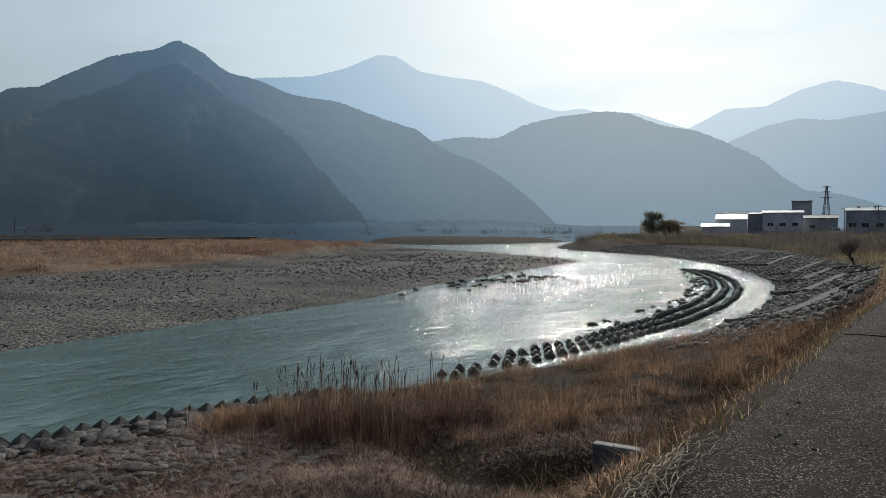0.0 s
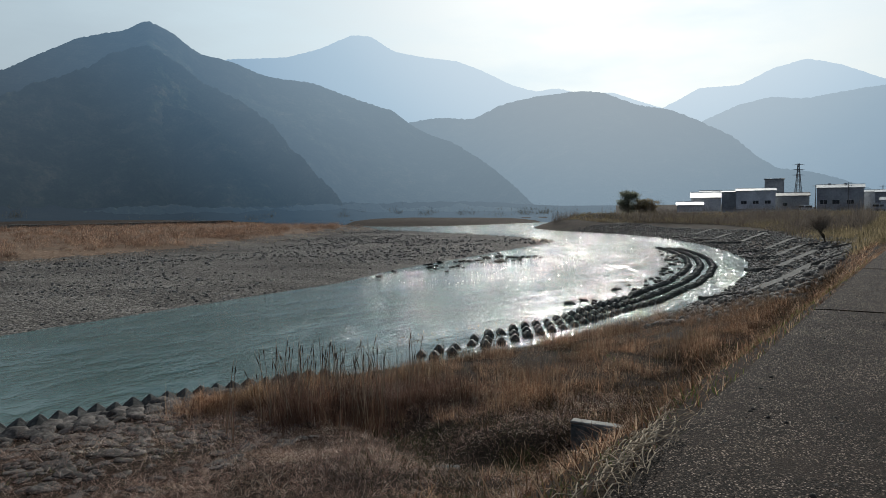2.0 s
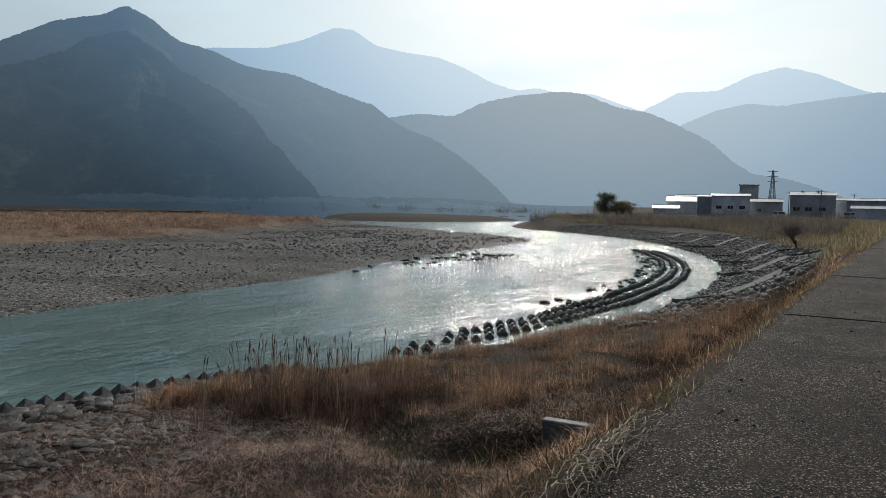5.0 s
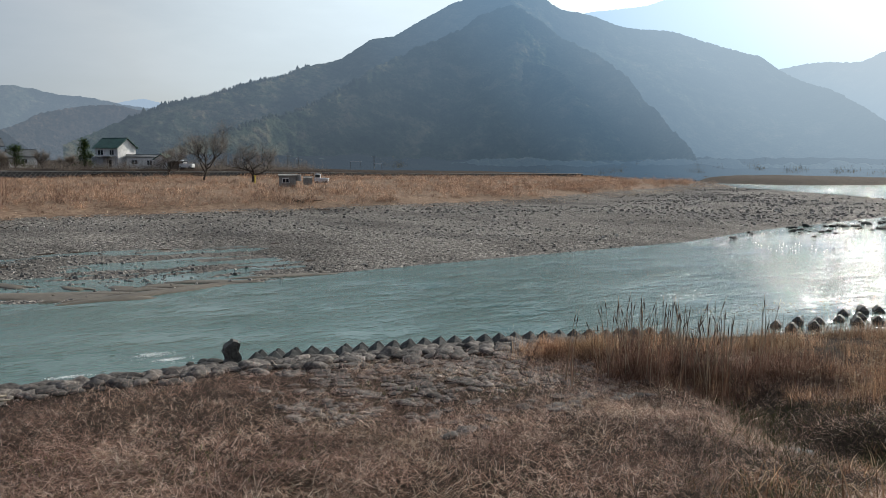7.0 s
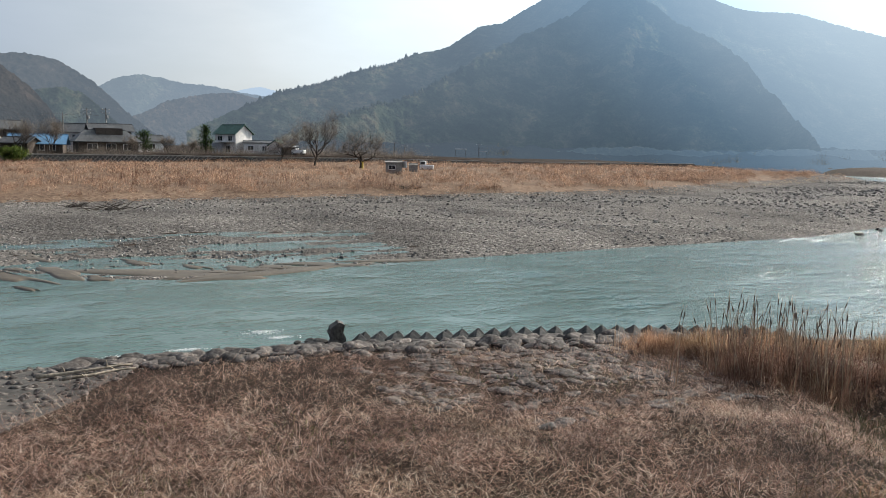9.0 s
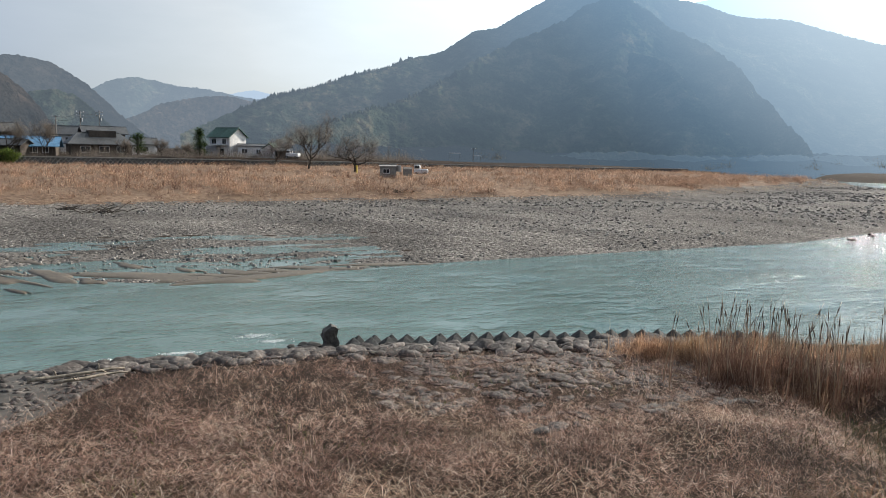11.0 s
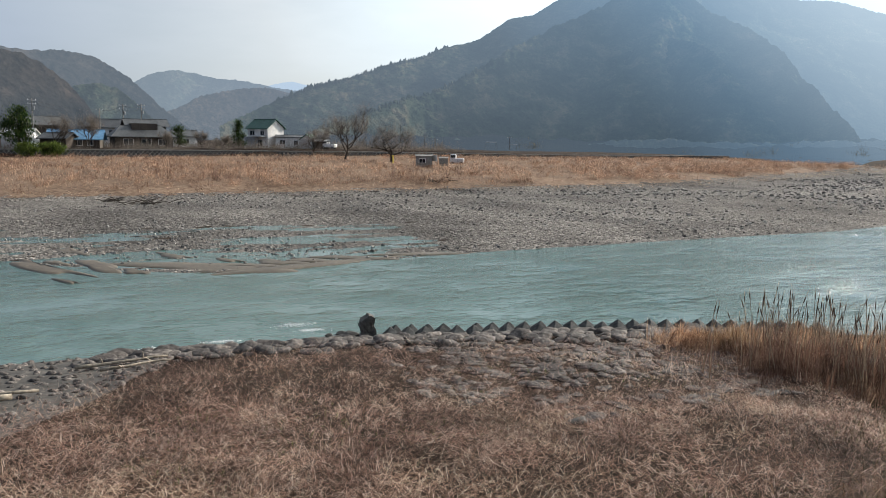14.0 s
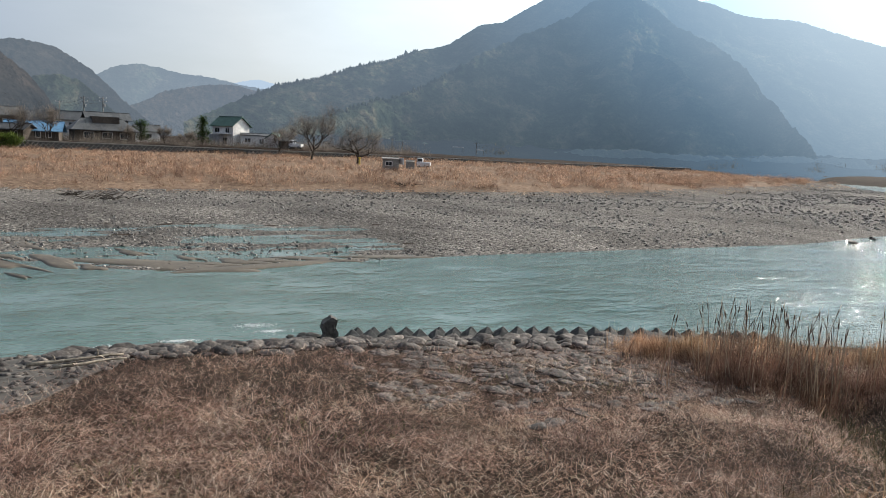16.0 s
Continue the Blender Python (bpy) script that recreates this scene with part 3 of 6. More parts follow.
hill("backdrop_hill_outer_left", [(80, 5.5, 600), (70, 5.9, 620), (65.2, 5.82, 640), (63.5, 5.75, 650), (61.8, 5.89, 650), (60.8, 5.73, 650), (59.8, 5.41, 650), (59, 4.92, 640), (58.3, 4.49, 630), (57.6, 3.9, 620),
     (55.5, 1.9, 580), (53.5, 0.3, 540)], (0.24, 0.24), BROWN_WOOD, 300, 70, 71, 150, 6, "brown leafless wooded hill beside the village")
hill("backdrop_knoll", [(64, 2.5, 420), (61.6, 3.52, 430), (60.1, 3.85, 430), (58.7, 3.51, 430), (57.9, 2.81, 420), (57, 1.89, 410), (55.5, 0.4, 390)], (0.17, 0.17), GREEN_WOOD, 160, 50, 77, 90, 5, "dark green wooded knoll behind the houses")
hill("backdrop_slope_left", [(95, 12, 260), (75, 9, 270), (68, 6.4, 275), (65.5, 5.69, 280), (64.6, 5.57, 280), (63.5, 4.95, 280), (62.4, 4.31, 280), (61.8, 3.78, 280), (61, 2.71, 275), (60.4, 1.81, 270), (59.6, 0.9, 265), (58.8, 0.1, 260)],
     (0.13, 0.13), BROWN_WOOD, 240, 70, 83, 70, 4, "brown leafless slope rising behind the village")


# ---- more materials ----
M_straw = blades("matted_straw", [(0.0, (0.10, 0.058, 0.046)), (0.4, (0.29, 0.184, 0.146)), (0.72, (0.57, 0.425, 0.345)), (0.95, (0.92, 0.82, 0.72)), (1.0, (0.12, 0.14, 0.06))], 0.25, (0.55, (0.7, 0.62, 0.62), (1.05, 1.0, 1.0), (1.18, 1.16, 1.10)))
M_tuft = blades("dark_dead_grass", [(0.0, (0.04, 0.023, 0.016)), (0.5, (0.115, 0.072, 0.05)), (1.0, (0.24, 0.165, 0.115))], 0.15)
M_tall = blades("dry_russet_grass", [(0.0, (0.06, 0.033, 0.022)), (0.35, (0.20, 0.112, 0.072)), (0.7, (0.42, 0.27, 0.18)), (1.0, (0.72, 0.56, 0.41))], 0.55, (0.7, (0.55, 0.55, 0.48), (1.0, 1.0, 1.0), (1.35, 1.27, 1.2)))
M_cattail = blades("dead_cattail_leaf", [(0.0, (0.040, 0.020, 0.015)), (0.5, (0.12, 0.063, 0.046)), (0.85, (0.22, 0.128, 0.095)), (1.0, (0.40, 0.29, 0.225))], 0.14, (1.1, (0.5, 0.48, 0.46), (1, 1, 1), (1.25, 1.2, 1.15)))
M_mid = blades("short_brown_grass", [(0.0, (0.022, 0.017, 0.010)), (0.5, (0.075, 0.048, 0.029)), (0.8, (0.15, 0.098, 0.062)), (0.9, (0.30, 0.21, 0.145)), (1.0, (0.06, 0.075, 0.028))], 0.3)
# olive weeds, the shade of hollow and reeds darkened into their colour
M_olive = blades("olive_weeds_dark_for_shade", [(0.0, (0.014, 0.018, 0.008)), (0.5, (0.038, 0.043, 0.017)), (0.8, (0.075, 0.075, 0.034)), (1.0, (0.09, 0.06, 0.036))], 0.3)
M_green = blades("low_green_weeds", [(0.0, (0.035, 0.055, 0.015)), (0.5, (0.085, 0.13, 0.03)), (1.0, (0.2, 0.24, 0.07))], 0.45)
# wide patch tints also paint the light and shade of hummocks
M_far_grass = blades("far_bank_dry_grass", [(0.0, (0.14, 0.083, 0.063)), (0.4, (0.30, 0.19, 0.14)), (0.75, (0.45, 0.315, 0.235)), (1.0, (0.62, 0.50, 0.39))], 0.3, (0.45, (0.34, 0.30, 0.29), (1.0, 0.97, 0.95), (1.5, 1.45, 1.35)))
M_foot_straw = blades("pale_foot_straw", [(0.0, (0.22, 0.15, 0.10)), (0.5, (0.42, 0.31, 0.22)), (1.0, (0.60, 0.48, 0.36))], 0.3)
M_red_brush = blades("dark_russet_brush", [(0.0, (0.05, 0.028, 0.022)), (0.5, (0.12, 0.07, 0.055)), (1.0, (0.24, 0.155, 0.12))], 0.3)
M_brush = blades("leafless_brush", [(0.0, (0.035, 0.026, 0.02)), (0.5, (0.09, 0.065, 0.045)), (1.0, (0.16, 0.125, 0.085))], 0.2)
M_levee = blades("olive_winter_grass", [(0.0, (0.13, 0.115, 0.068)), (0.5, (0.27, 0.225, 0.135)), (1.0, (0.42, 0.345, 0.225))], 0.5)
M_needles = blades("evergreen_leaves", [(0.0, (0.012, 0.03, 0.01)), (0.6, (0.035, 0.065, 0.02)), (1.0, (0.09, 0.12, 0.035))], 0.25)
M_twig = speckled("dead_stem", (0.22, 0.16, 0.10), (0.42, 0.33, 0.23), (0.6, 0.5, 0.38), 30, 2, 0.8, 0.3, 0.004, 0.25)
M_bark = speckled("dark_bark", (0.02, 0.016, 0.012), (0.05, 0.04, 0.032), (0.10, 0.08, 0.065), 8, 1, 0.95, 0.5, 0.02, 0.2)
M_driftwood = speckled("bleached_driftwood", (0.12, 0.10, 0.075), (0.25, 0.215, 0.17), (0.40, 0.355, 0.29), 14, 2, 0.85, 0.4, 0.008, 0.15)
M_head = speckled("cattail_head", (0.035, 0.016, 0.008), (0.09, 0.045, 0.022), (0.17, 0.10, 0.055), 60, 5, 0.95, 0.5, 0.003, 0.3)


def paving_material():
    """Worn concrete with its pebbles laid bare."""
    m, n, l, p = mat("exposed_aggregate_paving")
    g = n.new("ShaderNodeNewGeometry").outputs["Position"]
    v = n.new("ShaderNodeTexVoronoi")
    v.inputs["Scale"].default_value = 90
    l.new(g, v.inputs["Vector"])
    stones = ramp(n, l, v.outputs["Color"], [(0.0, (0.009, 0.008, 0.007)), (0.45, (0.024, 0.021, 0.019)), (0.68, (0.075, 0.065, 0.056)), (0.9, (0.42, 0.39, 0.35))])
    gaps = ramp(n, l, v.outputs["Distance"], [(0.35, (1, 1, 1)), (0.62, (0.35, 0.33, 0.31))])
    c = blend(n, l, 1.0, stones, gaps, "MULTIPLY")
    k = ramp(n, l, noise_at(n, l, 0.7, 6, 0.65, g), [(0.32, (0.5, 0.46, 0.44)), (0.55, (1, 1, 1)), (0.75, (1.3, 1.25, 1.18))])
    c = blend(n, l, 1.0, c, k, "MULTIPLY")
    dirt = ramp(n, l, noise_at(n, l, 3.0, 6, 0.7, g), [(0.52, (0, 0, 0)), (0.66, (1, 1, 1))])
    c = blend(n, l, 1.0, c, (1.12, 0.97, 0.88), "MULTIPLY")
    c = blend(n, l, dirt, c, (0.03, 0.021, 0.016))
    l.new(c, p.inputs["Base Color"])
    p.inputs["Roughness"].default_value = 0.95
    p.inputs["Specular IOR Level"].default_value = 0.12
    h = n.new("ShaderNodeMath")
    h.operation = "MULTIPLY"
    h.inputs[1].default_value = -1.0
    l.new(v.outputs["Distance"], h.inputs[0])
    bump(n, l, p, h.outputs[0], 0.9, 0.012)
    return m


M_paving = paving_material()


# ---- tools for plants and stones ----
rng = np.random.default_rng(7)


def uneven(xy):
    """Height of growth from place to place, about 1 on the mean."""
    return 0.4 + 1.2 * np.clip((fractal(xy * 1.1, 33, 3) - 0.3) / 0.4, 0, 1)


def blade_mesh(name, xy, length, width, lean, material, z=None, curl=0.5, parent=None, outward=None, level=False):
    """One narrow bent blade at each place: length, width and lean (0 upright, 1 lying) as (low, high)."""
    n = len(xy)
    if z is None:
        z = land(xy)
    L, W, K = (rng.uniform(*r, n) for r in (length, width, lean))
    L = L * (1.0 if level else uneven(xy))
    az = rng.uniform(0, 2 * np.pi, n) if outward is None else outward + rng.normal(0, 0.5, n)
    d = np.stack([np.cos(az), np.sin(az)], 1)
    side = np.stack([-d[:, 1], d[:, 0]], 1)
    b = K * np.pi / 2
    b2 = np.minimum(b + curl * rng.uniform(0, 1, n), 1.75)
    base = np.column_stack([xy, z - 0.02])
    step1 = np.column_stack([d * np.sin(b)[:, None], np.cos(b)]) * (L * 0.55)[:, None]
    step2 = np.column_stack([d * np.sin(b2)[:, None], np.cos(b2)]) * (L * 0.45)[:, None]
    s3 = np.column_stack([side * (W / 2)[:, None], np.zeros(n)])
    m = base + step1
    verts = np.stack([base - s3, base + s3, m + s3 * 0.8, m - s3 * 0.8, m + step2], 1).reshape(-1, 3)
    k = np.arange(n)[:, None] * 5
    faces = np.concatenate([k + [0, 1, 2], k + [0, 2, 3], k + [3, 2, 4]])
    return mesh_object(name, verts, faces, material, False, parent)


def clump_mesh(name, centres, radius, each, length, width, material, spread=0.8, mound=0.0):
    """Rounded tussocks: blades that lean out from the middle of each."""
    n = len(centres)
    R = np.repeat(rng.uniform(*radius, n), each)
    t, k = rng.uniform(0, 2 * np.pi, n * each), np.sqrt(rng.uniform(0, 1, n * each))
    xy = np.repeat(centres, each, 0) + np.stack([np.cos(t), np.sin(t)], 1) * (R * k)[:, None] * 0.6
    z = np.repeat(land(centres), each) + mound * R * (1 - k * k)
    obj = blade_mesh(name, xy, length, width, (0.05, spread), material, z, 1.2, None, t + rng.normal(0, 0.8, len(t)))
    return obj


def strewn(a0, a1, s0, s1, n, keep=None):
    p = np.stack([rng.uniform(a0, a1, n), rng.uniform(s0, s1, n)], 1)
    if keep is not None:
        p = p[rng.uniform(0, 1, n) < keep(p[:, 0], p[:, 1])]
    return p


def bank_s(a):
    return np.interp(a, near_line[:, 0], near_line[:, 1])


def clumpy(p, scale, seed, lo=0.35, hi=0.6):
    return np.clip((fractal(p * scale, seed, 3) - lo) / (hi - lo), 0, 1)


def dome(seed, flat=0.55, rings=4, segs=9):
    """A rounded stone, its lower side open where it sits in the ground."""
    r = np.random.default_rng(seed)
    ph = r.uniform(0, 6.28, 6)
    v, sx, sy = [], r.uniform(0.42, 0.58), r.uniform(0.36, 0.5)
    for i in range(rings):
        e = radians(-25 + 100 * i / (rings - 1)) if i < rings - 1 else radians(68)
        for j in range(segs):
            t = 2 * math.pi * j / segs
            k = 1 + 0.17 * math.sin(2 * t + ph[0]) + 0.13 * math.sin(3 * t + ph[1]) + 0.09 * math.sin(5 * t + ph[2] + i)
            w = math.cos(e) ** 0.8 * k
            v.append((sx * w * math.cos(t), sy * w * math.sin(t), flat * 0.5 * math.sin(e) * (1 + 0.32 * math.sin(t + ph[3]) + 0.15 * math.sin(3 * t + ph[4]))))
    v.append((0.05 * math.sin(ph[4]), 0.05 * math.cos(ph[5]), flat * 0.5))
    f = []
    for i in range(rings - 1):
        for j in range(segs):
            k = (j + 1) % segs
            f += [(i * segs + j, i * segs + k, (i + 1) * segs + k), (i * segs + j, (i + 1) * segs + k, (i + 1) * segs + j)]
    f += [((rings - 1) * segs + j, (rings - 1) * segs + (j + 1) % segs, rings * segs) for j in range(segs)]
    return np.array(v), np.array(f)


STONES = [dome(s) for s in range(12)]


def joined_stones(name, xy, size, material, sink=0.1, z=None, flat=(0.6, 1.2), parent=None):
    z = land(xy) if z is None else z
    V, F, base = [], [], 0
    small = [dome(40 + s, 0.6, 3, 6) for s in range(8)]
    for (x, y), h, q in zip(xy, z, size):
        v, f = small[rng.integers(8)]
        t = rng.uniform(0, 6.28)
        c, s_ = math.cos(t), math.sin(t)
        w = np.column_stack([(v[:, 0] * c - v[:, 1] * s_) * q, (v[:, 0] * s_ + v[:, 1] * c) * q, v[:, 2] * q * rng.uniform(*flat)])
        V.append(w + (x, y, h + q * sink))
        F.append(f + base)
        base += len(v)
    return mesh_object(name, np.concatenate(V), np.concatenate(F), material, True, parent)


def tube(bm, pts, radii, sides=6):
    """A round stem along points, added to a bmesh."""
    pts = [Vector(p) for p in pts]
    rows = []
    for i, p in enumerate(pts):
        way = (pts[min(i + 1, len(pts) - 1)] - pts[max(i - 1, 0)]).normalized()
        x = way.orthogonal().normalized()
        y = way.cross(x)
        rows.append([bm.verts.new(p + (x * math.cos(2 * math.pi * k / sides) + y * math.sin(2 * math.pi * k / sides)) * radii[i]) for k in range(sides)])
    for q, r in zip(rows[:-1], rows[1:]):
        for k in range(sides):
            bm.faces.new((q[k], q[(k + 1) % sides], r[(k + 1) % sides], r[k]))
    bm.faces.new(rows[0][::-1])
    bm.faces.new(rows[-1])


def box(bm, cx, cy, cz, sx, sy, sz, rz=0.0, bevel=0.0):
    m = Matrix.Translation((cx, cy, cz)) @ Matrix.Rotation(rz, 4, "Z") @ Matrix.Diagonal((sx, sy, sz, 1))
    made = bmesh.ops.create_cube(bm, size=1, matrix=m)["verts"]
    if bevel:
        edges = list({e for v in made for e in v.link_edges})
        bmesh.ops.bevel(bm, geom=edges, offset=bevel, segments=1, affect="EDGES")


def thing(name, x, y, z, rz, label, category, group=""):
    """An empty at the foot of a thing, which carries its parts."""
    ob = new(name)
    ob.matrix_world = pose(x, y, z, 0, 0, rz)
    return tagged(ob, label, category, group)


# ---- the levee path ----
path = tagged(new("pavement"), "worn grey concrete levee path with bare pebbles", "path", kind="structure")
crest_at = (lambda a: float(np.interp(a, crest_line[:, 0], crest_line[:, 1])))


def slab(a0, a1, lift):
    n = max(2, int((a1 - a0) / 0.5))
    cols = np.array([-4.4, -3, -2, -1, -0.5, -0.12, 0.0])
    v = []
    for a in np.linspace(a0, a1, n):
        ragged = 0.035 * (fractal(np.array([[a * 2.3, 3.1]]), 3, 3)[0] - 0.5) * 2
        for c in cols:
            x, y = to_xy(a, crest_at(a) + c + (ragged if c == 0 else 0))
            v.append((x, y, lift - (0.012 if c == 0 else 0)))
    v = np.array(v)
    k = len(v)
    low = v - (0, 0, 0.16)
    f = grid_faces(n, len(cols))
    rim = list(range(len(cols))) + [i * len(cols) + len(cols) - 1 for i in range(1, n)] + list(range(k - 2, k - len(cols) - 1, -1)) + [i * len(cols) for i in range(n - 2, 0, -1)]
    side = np.array([(p, q, q + k, p + k) for p, q in zip(rim, rim[1:] + rim[:1])])
    ob = mesh_object("paving_slab", np.concatenate([v, low]), np.concatenate([f, side]), M_paving, False, path)
    return ob


edges_a = [-16, -8, -0.7, 6.2, 12.3, 20.5, 29, 38, 48, 60, 72, 84, 96, 108, 122]
for i, (a0, a1) in enumerate(zip(edges_a[:-1], edges_a[1:])):
    slab(a0 + 0.012, a1 - 0.012, 0.03 + 0.012 * ((i * 7) % 3))
# loose pebbles on it
q = strewn(1.5, 24, -4.2, -0.15, 500)
q[:, 1] += np.array([crest_at(a) for a in q[:, 0]])
tagged(joined_stones("loose_pebbles", to_xy(q[:, 0], q[:, 1]), rng.uniform(0.012, 0.04, len(q)) ** 1.0, M_stone, 0.15, np.full(len(q), 0.05)),
       "small loose pale pebbles on the levee path", "pebbles", kind="stuff")

# ---- grass ----
def straw_keep(a, s):
    # straw thins where dark weeds carry the hollow's shade
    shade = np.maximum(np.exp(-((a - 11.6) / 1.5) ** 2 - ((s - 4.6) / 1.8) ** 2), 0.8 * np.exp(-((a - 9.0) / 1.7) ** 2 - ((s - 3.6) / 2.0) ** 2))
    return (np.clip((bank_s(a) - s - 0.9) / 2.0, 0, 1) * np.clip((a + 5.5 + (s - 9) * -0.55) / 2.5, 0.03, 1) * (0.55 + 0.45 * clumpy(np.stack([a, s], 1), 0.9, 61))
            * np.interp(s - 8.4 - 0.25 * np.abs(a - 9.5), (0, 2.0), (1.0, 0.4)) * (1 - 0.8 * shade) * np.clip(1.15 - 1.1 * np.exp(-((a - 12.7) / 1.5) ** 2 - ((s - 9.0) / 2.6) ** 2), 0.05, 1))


low = strewn(-9, 16, 2.0, 16.9, 120000, straw_keep)
tagged(blade_mesh("low_dead_grass", to_xy(low[:, 0], low[:, 1]), (0.06, 0.22), (0.004, 0.008), (0.35, 1.0), M_tuft, curl=1.2, level=True),
       "low dark-brown dead grass on the river bench", "dry grass", kind="stuff")
lying = strewn(-9, 16, 2.0, 16.9, 400000, straw_keep)
tagged(blade_mesh("matted_straw", to_xy(lying[:, 0], lying[:, 1]), (0.07, 0.33), (0.0028, 0.0054), (0.5, 1.08), M_straw, land(to_xy(lying[:, 0], lying[:, 1])) + (0.06 + 0.1 * (lying[:, 1] > 9)) * rng.uniform(0, 1, len(lying)), 1.2, level=True),
       "flattened pale straw tangled over the river bench", "dry grass", kind="stuff")
# green weeds whose dark tone paints shade in the hollow and below the cattails
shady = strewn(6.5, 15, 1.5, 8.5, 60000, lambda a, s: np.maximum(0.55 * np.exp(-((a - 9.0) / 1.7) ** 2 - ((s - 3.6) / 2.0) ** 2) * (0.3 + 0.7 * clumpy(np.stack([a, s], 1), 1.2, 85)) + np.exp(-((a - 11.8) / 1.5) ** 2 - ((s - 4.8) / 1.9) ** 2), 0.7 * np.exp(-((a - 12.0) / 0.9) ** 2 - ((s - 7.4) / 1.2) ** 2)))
tagged(blade_mesh("shade_toned_weeds", to_xy(shady[:, 0], shady[:, 1]), (0.08, 0.34), (0.004, 0.009), (0.2, 1.05), M_olive, curl=1.2), "green weeds toned dark for shade in the hollow by the culvert", "weeds", kind="stuff")
greens = strewn(-6, 26, -0.1, 13, 90000, lambda a, s: np.maximum(np.clip(1 - np.abs(s - 3.6) / 2.2, 0, 1) * np.clip((a - 9) / 3, 0, 1) * 0.5 * clumpy(np.stack([a, s], 1), 0.8, 83, 0.4, 0.6), np.maximum(clumpy(np.stack([a, s], 1), 0.55, 81, 0.56, 0.7) * 0.5, np.clip(1 - np.abs(s - 0.35) / 0.6, 0, 1))) * np.where(s < 2.2, 1, 0.6))
tagged(blade_mesh("green_weeds", to_xy(greens[:, 0], greens[:, 1]), (0.05, 0.15), (0.005, 0.010), (0.2, 0.9), M_green),
       "low green weeds sprouting along the path edge", "weeds", kind="stuff")
edge = strewn(-3, 60, 0.02, 0.7, 15000)
edge[:, 1] += np.interp(edge[:, 0], crest_line[:, 0], crest_line[:, 1])
tagged(blade_mesh("path_edge_grass", to_xy(edge[:, 0], edge[:, 1]), (0.05, 0.16), (0.004, 0.008), (0.2, 0.9), M_tall), "dry grass fringing the concrete path", "dry grass", kind="stuff")


mid = strewn(10.5, 34, 1.2, 7.5, 90000, lambda a, s: np.clip((a - 10.5 - np.clip(s - 5, 0, 3)) / 2, 0, 1) * np.clip((np.interp(a, (10, 16, 22, 34), (7.2, 6.2, 4.6, 3.2)) - s) / 1.2, 0, 1) * (0.35 + 0.65 * clumpy(np.stack([a, s], 1), 0.9, 89)))
tagged(blade_mesh("short_brown_grass", to_xy(mid[:, 0], mid[:, 1]), (0.10, 0.36), (0.006, 0.013), (0.15, 1.0), M_mid, curl=1.2), "short brown and green grass at the foot of the levee", "dry grass", kind="stuff")


def tall_keep(a, s):
    inner = np.clip((s - np.interp(a, (10, 16, 22, 34), (5.6, 4.2, 2.2, 1.2))) / 1.5, 0, 1)
    outer = np.clip((bank_s(a) - s - 0.4 - np.clip(13 - a, 0, 3) * 0.6) / 0.8, 0, 1)
    ends = np.clip((a - np.interp(s, (3, 5, 7.5, 9, 10.5, 12, 13.5), (12.9, 12.4, 12.2, 11.3, 11.2, 11.4, 10.6))) / 0.8, 0, 1) * np.clip((33 - a - (s - 4) * 0.3) / 3, 0, 1)
    return inner * outer * ends * (0.04 + 0.96 * clumpy(np.stack([a, s], 1), 1.0, 91, 0.4, 0.58))


tall = strewn(9, 40, 1, 16, 230000, tall_keep)
tagged(blade_mesh("tall_dry_grass", to_xy(tall[:, 0], tall[:, 1]), (0.12, 0.55), (0.0035, 0.0075), (0.1, 1.25), M_tall, curl=1.9),
       "dense russet-brown dead grass knee to waist high", "dry grass", kind="stuff")
slope = strewn(3, 75, 0.3, 6, 90000, lambda a, s: np.clip((np.interp(a, (3, 24, 32, 75), (5.5, 4.5, 2.0, 1.6)) - s) / 1.0, 0, 1) * (0.3 + 0.7 * clumpy(np.stack([a, s], 1), 0.6, 97)))
tagged(blade_mesh("levee_slope_grass", to_xy(slope[:, 0], slope[:, 1]), (0.10, 0.38), (0.006, 0.014), (0.2, 1.0), M_tall, curl=1.2), "short dead grass and weeds on the levee slope", "dry grass", kind="stuff")
top = strewn(38, 190, -6, 80, 260000)
tp = gap(top, crest_line)
tw = gap(top, near_line)
inside = ~within(top, river_poly) & ~within(top, levee_poly) & ~within(top, far_poly) & (tw / (tw + tp) > 0.36) & (tw > 7)
top = top[inside][:60000]
tagged(blade_mesh("levee_bank_grass", to_xy(top[:, 0], top[:, 1]), (0.25, 0.8), (0.03, 0.06), (0.1, 0.8), M_levee), "olive-brown grass on the curving upper levee bank", "dry grass", kind="stuff")


def far_foot(a):
    return 64.5 + np.interp(a, (-20, 40, 60, 100, 140, 150), (0, 1, 5, 25, 45, 48))


fg = strewn(-45, 140, 62, 150, 200000, lambda a, s: (np.clip((s - far_foot(a)) / 1.5, 0, 1) * np.clip((far_foot(a) + 13 - s) / 8, 0.1, 1)) * (0.25 + 0.75 * clumpy(np.stack([a, s], 1), 0.35, 101)))
hi = clumpy(fg, 0.22, 105, 0.4, 0.65)
short = fg[hi < 0.5]
high = fg[(hi >= 0.5) & (np.abs(fg[:, 0] - 27) < 14 + 6 * fractal(fg * 0.2, 107, 2))]
tagged(blade_mesh("far_bank_short_grass", to_xy(short[:, 0], short[:, 1]), (0.2, 0.5), (0.015, 0.03), (0.5, 1.15), M_far_grass, curl=1.4), "orange-brown dead grass on the far river bank", "dry grass", kind="stuff")
